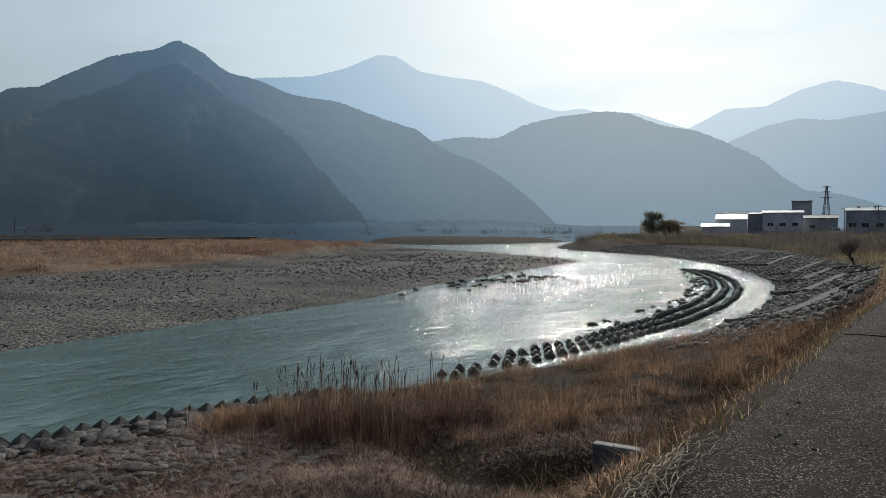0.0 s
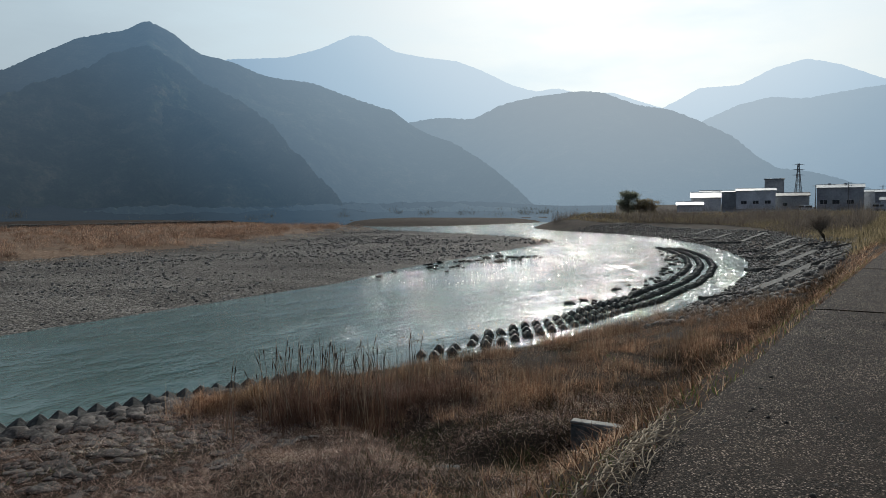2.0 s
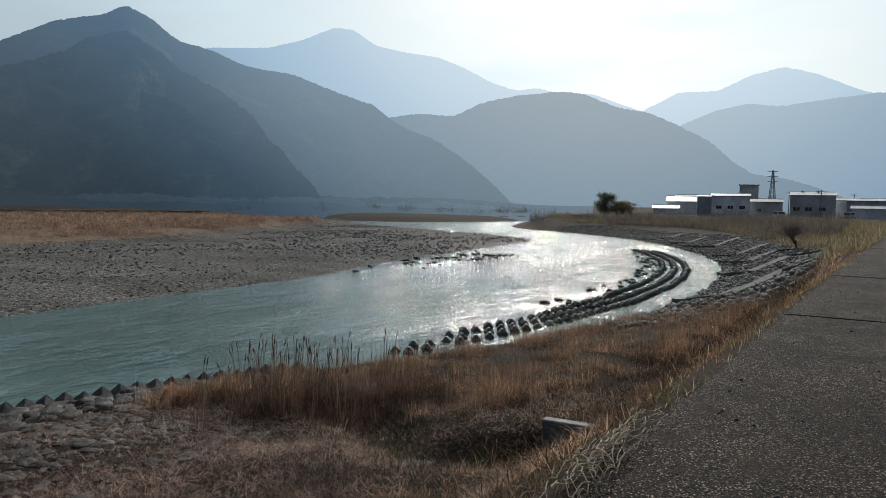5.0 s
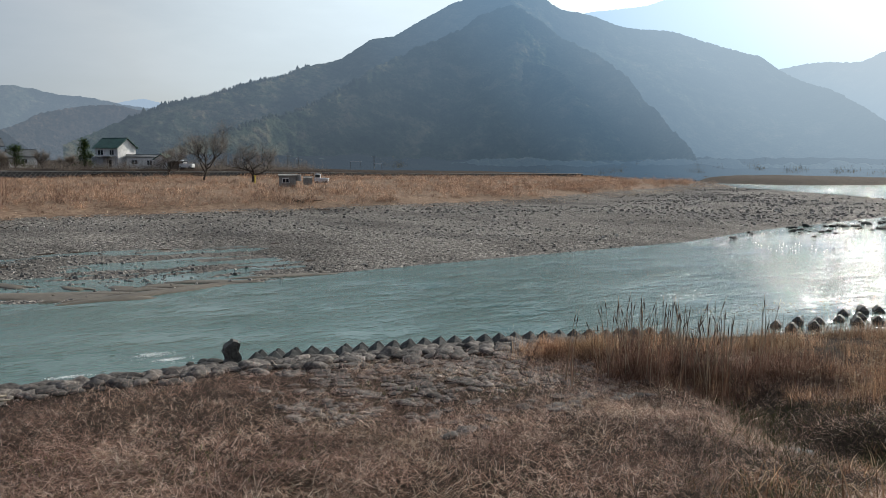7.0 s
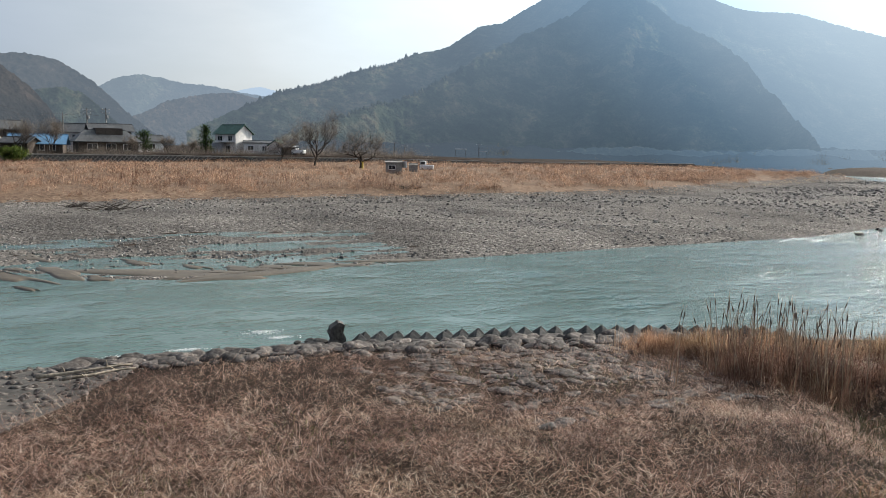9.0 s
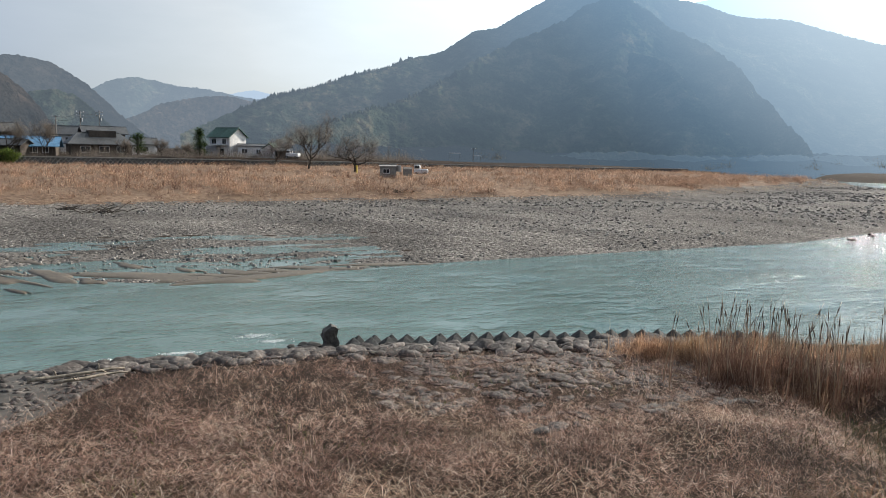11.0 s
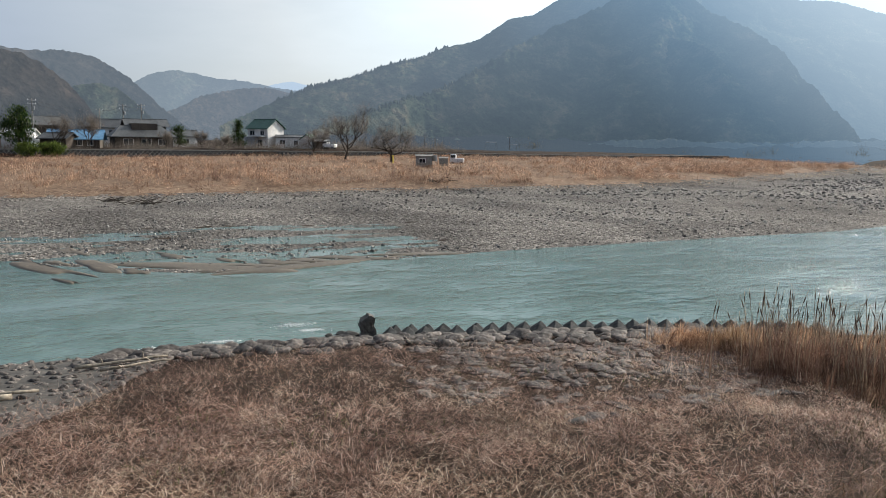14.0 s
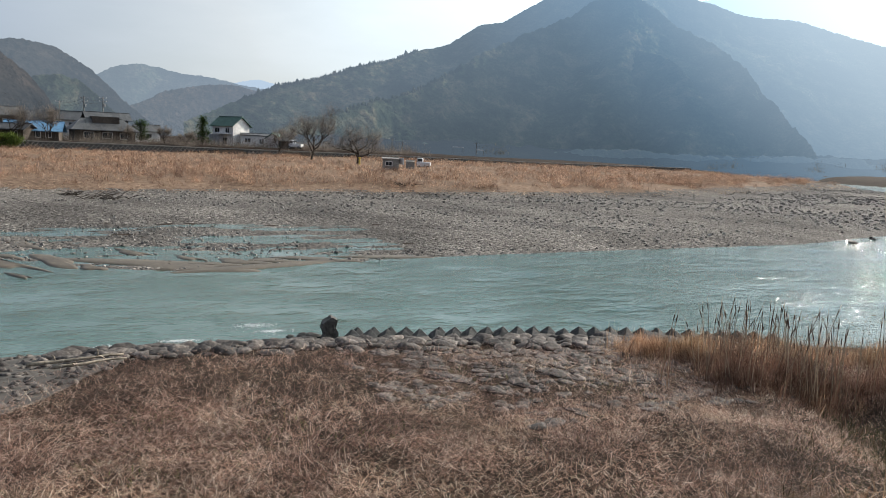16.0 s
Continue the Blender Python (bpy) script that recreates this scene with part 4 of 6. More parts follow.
tagged(blade_mesh("far_bank_reeds", to_xy(high[:, 0], high[:, 1]), (0.4, 1.1), (0.008, 0.016), (0.05, 0.8), M_far_grass, curl=0.9), "tall dead reeds on the far river bank", "reeds", kind="stuff")
cl = strewn(-45, 135, 64, 128, 19000, lambda a, s: np.clip((s - far_foot(a) - 1.5) / 2, 0, 1) * np.clip((far_foot(a) + 16 - s) / 12, 0.06, 1) * clumpy(np.stack([a, s], 1), 0.3, 151, 0.42, 0.6))
tagged(clump_mesh("far_bank_tussocks", to_xy(cl[:, 0], cl[:, 1]), (0.5, 2.0), 84, (0.18, 0.6), (0.010, 0.022), M_far_grass, 1.3, 0.5), "rounded tussocks of russet grass on the far bank", "dry grass", kind="stuff")
cl = strewn(11, 32, 2.5, 14, 3700, tall_keep)
tagged(clump_mesh("near_tussocks", to_xy(cl[:, 0], cl[:, 1]), (0.15, 0.55), 70, (0.15, 0.6), (0.003, 0.007), M_tall, 1.25), "rounded tussocks of russet grass on the river bench", "dry grass", kind="stuff")
cl = strewn(-45, 128, 72, 150, 9500, lambda a, s: np.clip((s - far_foot(a) - 8) / 4, 0, 1) * np.clip((np.interp(a, WALL_LINE[:, 0], WALL_LINE[:, 1]) - s - 1.5) / 3, 0, 1) * (0.15 + 0.6 * clumpy(np.stack([a, s], 1), 0.12, 161, 0.35, 0.6)))
tagged(clump_mesh("flood_plain_tussocks", to_xy(cl[:, 0], cl[:, 1]), (0.7, 1.8), 40, (0.2, 0.6), (0.02, 0.04), M_far_grass, 1.3, 0.35), "dry tussocks across the far flood plain", "dry grass", kind="stuff")

st = strewn(-45, 138, 62, 120, 190000, lambda a, s: np.exp(-((s - far_foot(a) - 0.8) / 1.3) ** 2) * (0.35 + 0.65 * clumpy(np.stack([a * 0.3, s], 1), 0.4, 163)))[:30000]
tagged(blade_mesh("pale_foot_straw", to_xy(st[:, 0], st[:, 1]), (0.25, 0.7), (0.02, 0.045), (0.7, 1.02), M_foot_straw, land(to_xy(st[:, 0], st[:, 1])) + 0.1), "pale flattened straw along the gravel's edge", "dry grass", kind="stuff")
rb = strewn(-45, 128, 66, 126, 5200, lambda a, s: np.clip((s - far_foot(a) - 3) / 2, 0, 1) * np.clip((far_foot(a) + 15 - s) / 6, 0, 1) * clumpy(np.stack([a, s], 1), 0.16, 167, 0.5, 0.62))
tagged(clump_mesh("far_bank_brush", to_xy(rb[:, 0], rb[:, 1]), (0.4, 1.3), 60, (0.2, 0.7), (0.009, 0.018), M_red_brush, 1.2, 0.6), "dark russet brambles on the far bank", "brush", kind="stuff")


M_rib = speckled("stained_rib_concrete", (0.035, 0.034, 0.032), (0.07, 0.068, 0.063), (0.125, 0.12, 0.113), 6, 0.8, 0.9, 0.3, 0.01)
M_pitched = speckled("pitched_cobble", (0.07, 0.065, 0.058), (0.16, 0.15, 0.137), (0.32, 0.305, 0.28), 6, 0.6, 0.85, 0.4, 0.02, 0.4)
M_bar_stone = speckled("dry_bar_stone", (0.09, 0.085, 0.08), (0.21, 0.20, 0.19), (0.42, 0.405, 0.385), 5, 0.3, 0.85, 0.4, 0.02, 0.55, gloss=0.08)

# ---- stones of the near bank ----
revetment = tagged(new("stone_revetment"), "rounded river cobbles set along the near bank", "revetment", kind="structure")
stone_meshes = []
for i, (v, f) in enumerate(STONES):
    ob = mesh_object("stone", v, f, M_stone, True, revetment)
    stone_meshes.append(ob.data)
    bpy.data.objects.remove(ob)


def lay_stone(a, s, size, sink, flat=1.0):
    x, y = to_xy(a, s)
    ob = new("stone", stone_meshes[rng.integers(12)])
    ob.parent = revetment
    ob.matrix_basis = pose(x, y, max(ground_at(x, y), WATER - 0.1) + size * sink, rng.uniform(-12, 12), rng.uniform(-12, 12), rng.uniform(-25, 25) + 55) @ Matrix.Diagonal((size * 1.15, size, size * flat, 1))


for row in range(6):
    for k in range(42):
        a = -1.8 + k * 0.40 + 0.2 * (row % 2) + rng.uniform(-0.07, 0.07)
        if a < 14.3 and rng.uniform() < (1, 1, 1, 0.9, 0.7, 0.4)[row]:
            lay_stone(a, float(bank_s(a)) - 0.1 - 0.36 * row + rng.uniform(-0.06, 0.06), rng.uniform(0.26, 0.6), 0.1, rng.uniform(0.5, 0.95))
for k in range(260):
    a, s = rng.uniform(5.6, 13.2), rng.uniform(8.6, 14.8)
    if s < float(bank_s(a)) - 1.8 and fractal(np.array([[a, s]]) * 0.9, 17, 2)[0] > 0.42:
        lay_stone(a, s, rng.uniform(0.2, 0.44), 0.04, rng.uniform(0.35, 0.6))
# cobbles bedded in mortar further down the bank
q = strewn(4.2, 13.2, 8.4, 15.6, 1500, lambda a, s: (bank_s(a) - s > 1.6) * np.clip((s - 8.2 - 0.3 * np.abs(a - 9.6)) / 1.6, 0, 1) * (0.15 + 0.85 * clumpy(np.stack([a, s], 1), 0.8, 19, 0.38, 0.55)))
tagged(joined_stones("half_buried_cobbles", to_xy(q[:, 0], q[:, 1]), rng.uniform(0.14, 0.40, len(q)), M_stone, -0.04, None, (0.3, 0.65)), "flat grey cobbles half buried under dead grass", "cobbles", kind="stuff")
q = strewn(-11, 0.8, 8.5, 17.2, 1700, lambda a, s: ((bank_s(a) - s > 0.1) & (a < 0.2 - (16.5 - s) * 0.55)).astype(float))
tagged(joined_stones("bedded_cobbles", to_xy(q[:, 0], q[:, 1]), rng.uniform(0.11, 0.27, len(q)), M_stone, 0.05), "small dark cobbles bedded in the mortared bank", "cobbles", kind="stuff")
M_mortar = speckled("muddy_mortar", (0.036, 0.032, 0.028), (0.068, 0.061, 0.054), (0.125, 0.113, 0.10), 5, 0.8, 0.8, 0.5, 0.02)
tagged(sheet("mortared_bank", [(-14, 8), (-9.2, 8), (-4.5, 8.6), (-1.6, 13), (-0.4, 15.6), (-0.2, 17.3)], [(-14, 17.0), (-9, 17.2), (-6, 17.3), (-3.5, 17.38), (-1.6, 17.4), (-0.2, 17.4)], 60, 40, 0.03, M_mortar),
       "grey mortared apron of the river bank", "bank", kind="structure")


# ---- foot protection blocks in the water ----
def block_mesh(name, w, h, cap, deep=1.0):
    bm = bmesh.new()
    ring = []
    for k, z in ((1.0, -0.35), (1.0, 0.06 if cap < 0.2 else 0.09), (cap, h)):
        ring.append([bm.verts.new((w / 2 * k * sx, w / 2 * deep * (k if cap < 0.2 else 0.5 + 0.5 * k) * sy, z)) for sx, sy in ((-1, -1), (1, -1), (1, 1), (-1, 1))])
    for q, r in zip(ring[:-1], ring[1:]):
        for k in range(4):
            bm.faces.new((q[k], q[(k + 1) % 4], r[(k + 1) % 4], r[k]))
    bm.faces.new(ring[-1])
    bm.faces.new(ring[0][::-1])
    bmesh.ops.bevel(bm, geom=list(bm.edges), offset=0.012, segments=1, affect="EDGES")
    me = bpy.data.meshes.new(name)
    bm.to_mesh(me)
    bm.free()
    me.materials.append(M_wet_concrete)
    return me


small_block, large_block = block_mesh("small_block", 0.40, 0.27, 0.1), block_mesh("large_block", 0.34, 0.23, 0.22, 1.6)


def set_block(mesh, a, s, z, turn, label, group):
    x, y = to_xy(a, s)
    ob = new("concrete_block", mesh)
    ob.matrix_world = pose(x, y, z, rng.uniform(-5, 5), rng.uniform(-5, 5), turn + rng.uniform(-6, 6))
    return tagged(ob, label, "concrete block", group)


for row in range(2):
    for k in range(27):
        a = 5.25 + 0.22 * row + k * 0.45
        if a < 17 and not (row == 1 and k % 9 == 4):
            set_block(small_block, a, float(bank_s(a)) + 0.26 + 0.40 * row, WATER - 0.01 - 0.04 * row, 60 + rng.uniform(-4, 4), "wet dark pyramid-topped concrete block at the waterline", "small blocks along the near bank")


def band(a):
    """Middle line of the three rows of blocks, and its heading."""
    A = (15.5, 18, 21, 25, 31, 40, 50, 57, 65, 73, 80, 86, 92)
    S = (15.3, 14.4, 13.4, 12.7, 12.0, 11.6, 12.1, 13.0, 14.6, 16.9, 19.6, 22.4, 25.6)
    return float(np.interp(a, A, S))


a = 20.3
while a < 91:
    s0, s1 = band(a - 0.5), band(a + 0.5)
    head = math.degrees(math.atan(s1 - s0))
    nx, ny = -math.sin(radians(head)), math.cos(radians(head))
    for row in range(3):
        if (a < 23.5 and row == 2) or (a < 22 and row == 0) or rng.uniform() < 0.03:
            continue
        off = (row - 1) * float(np.interp(a, (21, 30, 42), (0.64, 0.70, 1.0))) + rng.uniform(-0.04, 0.04)
        lag = off * float(np.interp(a, (20, 34, 46), (1.45, 1.3, 1.0)))
        set_block(large_block, a + nx * off + ny * lag, band(a) + ny * off - nx * lag, WATER + rng.uniform(-0.06, 0.05), 7 + head, "wet black concrete block in a curved river row", "large blocks in the river")
    a += float(np.interp(a, (24, 34, 50), (0.92, 0.88, 0.72))) * math.cos(radians(head))
# displaced rubble along the outer row
for k in range(46):
    a = rng.uniform(36, 86)
    x, y = to_xy(a, band(a) + rng.uniform(1.5, 2.9))
    ob = new("river_rock", stone_meshes[rng.integers(12)])
    ob.matrix_world = pose(x, y, WATER + 0.02, rng.uniform(-20, 20), rng.uniform(-20, 20), rng.uniform(0, 360)) @ Matrix.Diagonal((*(rng.uniform(0.25, 0.6) * Vector((1.1, 1, 0.8))), 1))
    ob.material_slots[0].link = "OBJECT"
    ob.material_slots[0].material = M_rock
    tagged(ob, "dark wet rock beside the concrete river blocks", "rock", "rocks in the river")
# boulders in the shallows off the gravel bar
for k in range(46):
    a, s = 62 + rng.normal(0, 7), 34.5 + rng.normal(0, 2.4)
    x, y = to_xy(a, s)
    if -4.6 < ground_at(x, y) < WATER + 0.02:
        g = rng.uniform(0.3, 0.8)
        ob = new("river_rock", stone_meshes[rng.integers(12)])
        ob.matrix_world = pose(x, y, WATER + 0.02, rng.uniform(-20, 20), rng.uniform(-20, 20), rng.uniform(0, 360)) @ Matrix.Diagonal((g * 1.3, g, g * 0.7, 1))
        ob.material_slots[0].link = "OBJECT"
        ob.material_slots[0].material = M_rock
        tagged(ob, "dark boulder breaking the shallow current", "rock", "rocks in the river")

# the broken stub that stands at the waterline
bm = bmesh.new()
bmesh.ops.create_cube(bm, size=1, matrix=Matrix.Diagonal((0.36, 0.34, 0.85, 1)))
bmesh.ops.subdivide_edges(bm, edges=list(bm.edges), cuts=6, use_grid_fill=True)
for v in bm.verts:
    k = noise.fractal(v.co * 4 + Vector((3, 1, 7)), 1.0, 2.0, 3)
    v.co += Vector((v.co.x, v.co.y, 0)).normalized() * k * 0.11
    v.co.z += 0.05 * k + (0.12 * (0.15 - abs(v.co.x - 0.05)) / 0.15 if v.co.z > 0.3 else 0)
    v.co.x *= 1.0 - 0.25 * (v.co.z + 0.4)
stub = part("broken_pillar", bm, M_pitched)
x, y = to_xy(4.65, 17.35)
stub.matrix_world = pose(x, y, WATER + 0.2, 3, -4, 50) @ Matrix.Diagonal((1.15, 0.9, 0.8, 1))
tagged(stub, "dark jagged stub of broken concrete at the waterline", "broken pillar")
for k, (a, s, g) in enumerate(((4.0, 17.75, 0.3), (4.25, 17.6, 0.36), (3.65, 17.7, 0.2), (13.6, 15.35, 0.75), (15.3, 14.2, 0.8), (14.3, 15.1, 0.5))):
    x, y = to_xy(a, s)
    ob = new("river_rock", stone_meshes[k])
    ob.matrix_world = pose(x, y, WATER + 0.03, 5, 0, 40 * k) @ Matrix.Diagonal((g * 1.2, g, g * 0.7, 1))
    ob.material_slots[0].link = "OBJECT"
    ob.material_slots[0].material = M_rock
    tagged(ob, "small black rock beside the broken pillar" if k < 3 else "flat dark rock at the waterline below the reeds", "rock", "rocks in the river")


# ---- concrete ribs and cobbles of the curved revetment ----
def rib(points, width=0.5, height=0.18):
    """A concrete rib that follows the bank along points of the plan."""
    pts = np.array(points, float)
    d = np.concatenate([[0], np.cumsum(np.hypot(*np.diff(pts, axis=0).T))])
    n = max(3, int(d[-1] / 0.8))
    k = np.linspace(0, d[-1], n)
    xy = to_xy(np.interp(k, d, pts[:, 0]), np.interp(k, d, pts[:, 1]))
    z = np.maximum(land(xy), WATER - 0.1)
    z = np.convolve(np.pad(z, 2, "edge"), np.ones(5) / 5, "valid")
    way = np.gradient(xy, axis=0)
    way /= np.linalg.norm(way, axis=1)[:, None]
    side = np.stack([-way[:, 1], way[:, 0]], 1) * width / 2
    v = np.stack([np.column_stack([xy - side, z - 0.3]), np.column_stack([xy - side, z + height]), np.column_stack([xy + side, z + height]), np.column_stack([xy + side, z - 0.3])], 1).reshape(-1, 3)
    f = grid_faces(n, 4, True)
    ends = np.array([(0, 1, 2, 3), tuple(4 * (n - 1) + i for i in (3, 2, 1, 0))])
    ob = mesh_object("concrete_rib", v, np.concatenate([f, ends]), M_rib, False)
    return tagged(ob, "grey concrete rib crossing the cobbled bank", "concrete rib", "ribs of the revetment", "structure")


rib([(42.5, 8.9), (37, 5.4), (50, 4.4), (47, 1.4)])
rib([(62.6, 10.4), (58, 7.5), (68.3, 5.9), (64, 2.6)])
rib([(75.6, 12.8), (71.2, 9.7), (77.5, 8.2), (75, 5)])
rib([(83.2, 15), (80.5, 12.1), (88, 10.3)])
rib([(103.5, 23.8), (95, 17.4), (104, 16)])
rib([(108.7, 26.2), (106.7, 23.3), (112, 21.8)])
rib([(117.5, 32), (119, 29), (125.5, 28)])
rib([(71.2, 9.7), (72, 11.0), (75.6, 12.8)], 0.3, 0.14)
rib([(58, 7.5), (60, 9.4), (62.6, 10.4)], 0.3, 0.14)
rs = strewn(27, 150, 0, 75, 46000)
dn_, dc_ = gap(rs, near_line), gap(rs, crest_line)
rs = rs[~within(rs, river_poly) & ~within(rs, levee_poly) & (dn_ < np.minimum(np.interp(rs[:, 0], (27, 32, 60), (0.5, 0.75, 0.8)) * (dn_ + dc_), 9.0)) & (rs[:, 1] < 75)]
rs = rs[np.argsort(rs[:, 0])]
keep_, last = [], {}
for p in rs:                      # stones keep their distance from one another
    k = (int(p[0] // 0.34), int(p[1] // 0.34))
    if k not in last:
        last[k] = 1
        keep_.append(p)
rs = np.array(keep_)
tagged(joined_stones("cobbled_bank", to_xy(rs[:, 0], rs[:, 1]), rng.uniform(0.26, 0.46, len(rs)), M_pitched, 0.1), "pale cobbles pitched into the curving river bank", "cobbles", kind="stuff")

# stones of the gravel bar
def chips(name, xy, size, material, z):
    """Small angular stones: a ring of six and a top, each turned and squeezed its own way."""
    n = len(xy)
    t = rng.uniform(0, 6.28, n)[:, None] + np.arange(6)[None] * (math.pi / 3)
    r_ = size[:, None] * rng.uniform(0.35, 0.6, (n, 6))
    ring = np.stack([xy[:, :1] + r_ * np.cos(t), xy[:, 1:] + r_ * np.sin(t) * 0.8, np.repeat(z[:, None], 6, 1)], -1)
    mid = np.stack([xy[:, :1] + r_ * 0.8 * np.cos(t), xy[:, 1:] + r_ * 0.64 * np.sin(t), z[:, None] + size[:, None] * rng.uniform(0.2, 0.4, (n, 6))], -1)
    top_ = np.column_stack([xy, z + size * rng.uniform(0.35, 0.55, n)])[:, None]
    V = np.concatenate([ring, mid, top_], 1).reshape(-1, 3)
    k = np.arange(n)[:, None] * 13
    F = []
    for i in range(6):
        j = (i + 1) % 6
        F += [k + [i, j, 6 + j], k + [i, 6 + j, 6 + i], k + [6 + i, 6 + j, 12]]
    return mesh_object(name, V, np.concatenate(F), material, False)


gs = strewn(-45, 142, 28, 120, 220000)
gs = gs[within(gs, far_poly) & (gs[:, 1] < far_foot(gs[:, 0]) + 0.5) & (gs[:, 0] < 142)]
gs = gs[rng.uniform(0, 1, len(gs)) < np.clip(48 / np.hypot(*to_xy(gs[:, 0], gs[:, 1]).T), 0, 1) ** 1.3 * (0.12 + 0.88 * clumpy(gs * (0.5, 1.0), 0.14, 121, 0.4, 0.6))][:14000]
gxy_ = to_xy(gs[:, 0], gs[:, 1])
far_k = np.clip(np.hypot(*gxy_.T) / 70, 0.7, 1.3)
tagged(chips("gravel_stones", gxy_, (0.07 + 0.3 * rng.uniform(0, 1, len(gs)) ** 4) * far_k, M_bar_stone, land(gxy_) + 0.02), "grey pebbles and cobbles strewn on the gravel bar", "stones", kind="stuff")

# low sand tongues and wet flats at the foot of the bar
TONGUES = ((-5.5, 31.8, 3.4, 0.55, -58), (-4.9, 36.2, 1.5, 0.5, -62), (-5.0, 32.8, 1.0, 0.28, -55), (-3.3, 31.5, 2.2, 0.55, -68), (1.0, 29.9, 3.9, 1.15, -28), (-0.4, 33.5, 1.3, 0.4, -58), (1.9, 31.6, 0.9, 0.3, -50),
           (4.0, 30.4, 1.5, 0.55, -40), (5.6, 30.4, 1.7, 0.5, -35), (7.2, 30.8, 1.9, 0.55, -28), (10.6, 31.0, 2.2, 0.5, -6), (-4.1, 28.2, 0.8, 0.16, -50), (-1.8, 29.7, 0.9, 0.35, -60), (-4.0, 36.5, 0.8, 0.25, -60), (4.8, 29.1, 4.6, 0.5, 14))
for k, (a, s, la, ls, turn) in enumerate(TONGUES):
    ang, n = np.linspace(0, 2 * np.pi, 40, endpoint=False), 40
    wob = 1 + 0.22 * np.sin(3 * ang + k) + 0.12 * np.sin(5 * ang + 2.3 * k)
    V = []
    for r_, h in ((1.0, -0.06), (0.93, 0.012), (0.6, 0.045), (0.0, 0.06)):
        u_, w_ = la * r_ * np.cos(ang) * wob, ls * r_ * np.sin(ang) * wob + 0.1 * la * np.cos(ang) ** 2
        c_, s_ = math.cos(radians(turn)), math.sin(radians(turn))
        xy = to_xy(a + u_ * c_ - w_ * s_, s + u_ * s_ + w_ * c_)
        V.append(np.column_stack([xy, np.full(n, WATER + h)]))
    ob = mesh_object("sand_tongue", np.concatenate(V), grid_faces(4, n, True), M_sand)
    tagged(ob, "low tongue of wet brown sand at the water's edge", "sand bar", "sand tongues of the shallows")

# ---- culvert mouth in the slope ----
M_stained = speckled("damp_stained_concrete", (0.05, 0.055, 0.055), (0.10, 0.108, 0.108), (0.17, 0.175, 0.17), 7, 0.9, 0.8, 0.3, 0.01)
x, y = to_xy(12.5, 3.1)
culvert = thing("culvert_outlet", x, y, -3.1, -31, "old concrete culvert outlet half sunk in dry grass", "culvert")
bm = bmesh.new()
box(bm, 0, 0, 0.2, 1.55, 0.2, 1.1, 0, 0.02)
part("headwall", bm, M_stained, culvert)
bm = bmesh.new()
box(bm, 0.74, -0.72, 0.1, 0.16, 1.25, 0.8, 0.25, 0.02)
part("wing_wall", bm, M_stained, culvert)
bm = bmesh.new()
box(bm, 0, 0.02, 0.775, 1.58, 0.22, 0.05, 0, 0.012)
part("coping", bm, M_concrete, culvert, "pale worn concrete coping")
# closed dark plug: its colour stands for the shade inside the pipe
bm = bmesh.new()
tube(bm, [(-0.1, -0.16, 0.12), (-0.1, 0.0, 0.12)], [0.27, 0.27], 18)
part("pipe_mouth", bm, M_bark, culvert, "round dark plug standing for the shaded pipe mouth")
x, y = to_xy(10.85, 5.6)
bm = bmesh.new()
box(bm, 0, 0, 0.1, 0.5, 0.34, 0.62, 0.0, 0.03)
block = part("ditch_block", bm, M_stained)
block.matrix_world = pose(x, y, ground_at(x, y) - 0.36, 4, -3, -12)
tagged(block, "stained concrete block sunk in the shady ditch", "concrete block")

# ---- dead vines on the path edge ----
vine_heap = thing("vine_heap", *to_xy(5.0, 0.1), 0.04, 0, "tangle of pale dead vine stems trailing over the path edge", "dead vines")
for k in range(56):
    bm = bmesh.new()
    a, s = rng.normal(4.35, 0.38), rng.normal(0.0, 0.05)
    head = rng.normal(0.05, 0.22) + (3.14 if rng.uniform() < 0.4 else 0)
    pts, zz = [], 0.05
    turn = rng.normal(0, 0.5)
    for i in range(11):
        x, y = to_xy(a, s)
        g = max(ground_at(x, y), 0.0 if s < 0.02 else -9)
        pts.append((x, y, g + 0.05 + 0.05 * abs(math.sin(i * 0.7 + k)) + 0.012 * (k % 7)))
        a += 0.075 * math.cos(head)
        s = min(max(s + 0.075 * math.sin(head), -0.17), 0.14)
        turn += rng.normal(0, 0.35)
        head += turn * 0.28
        turn *= 0.8
    tube(bm, pts, [0.0044 - 0.00026 * i for i in range(11)], 5)
    ob = part("stem", bm, M_twig, None, "", True)
    ob.parent = vine_heap
    ob.matrix_parent_inverse = vine_heap.matrix_world.inverted()

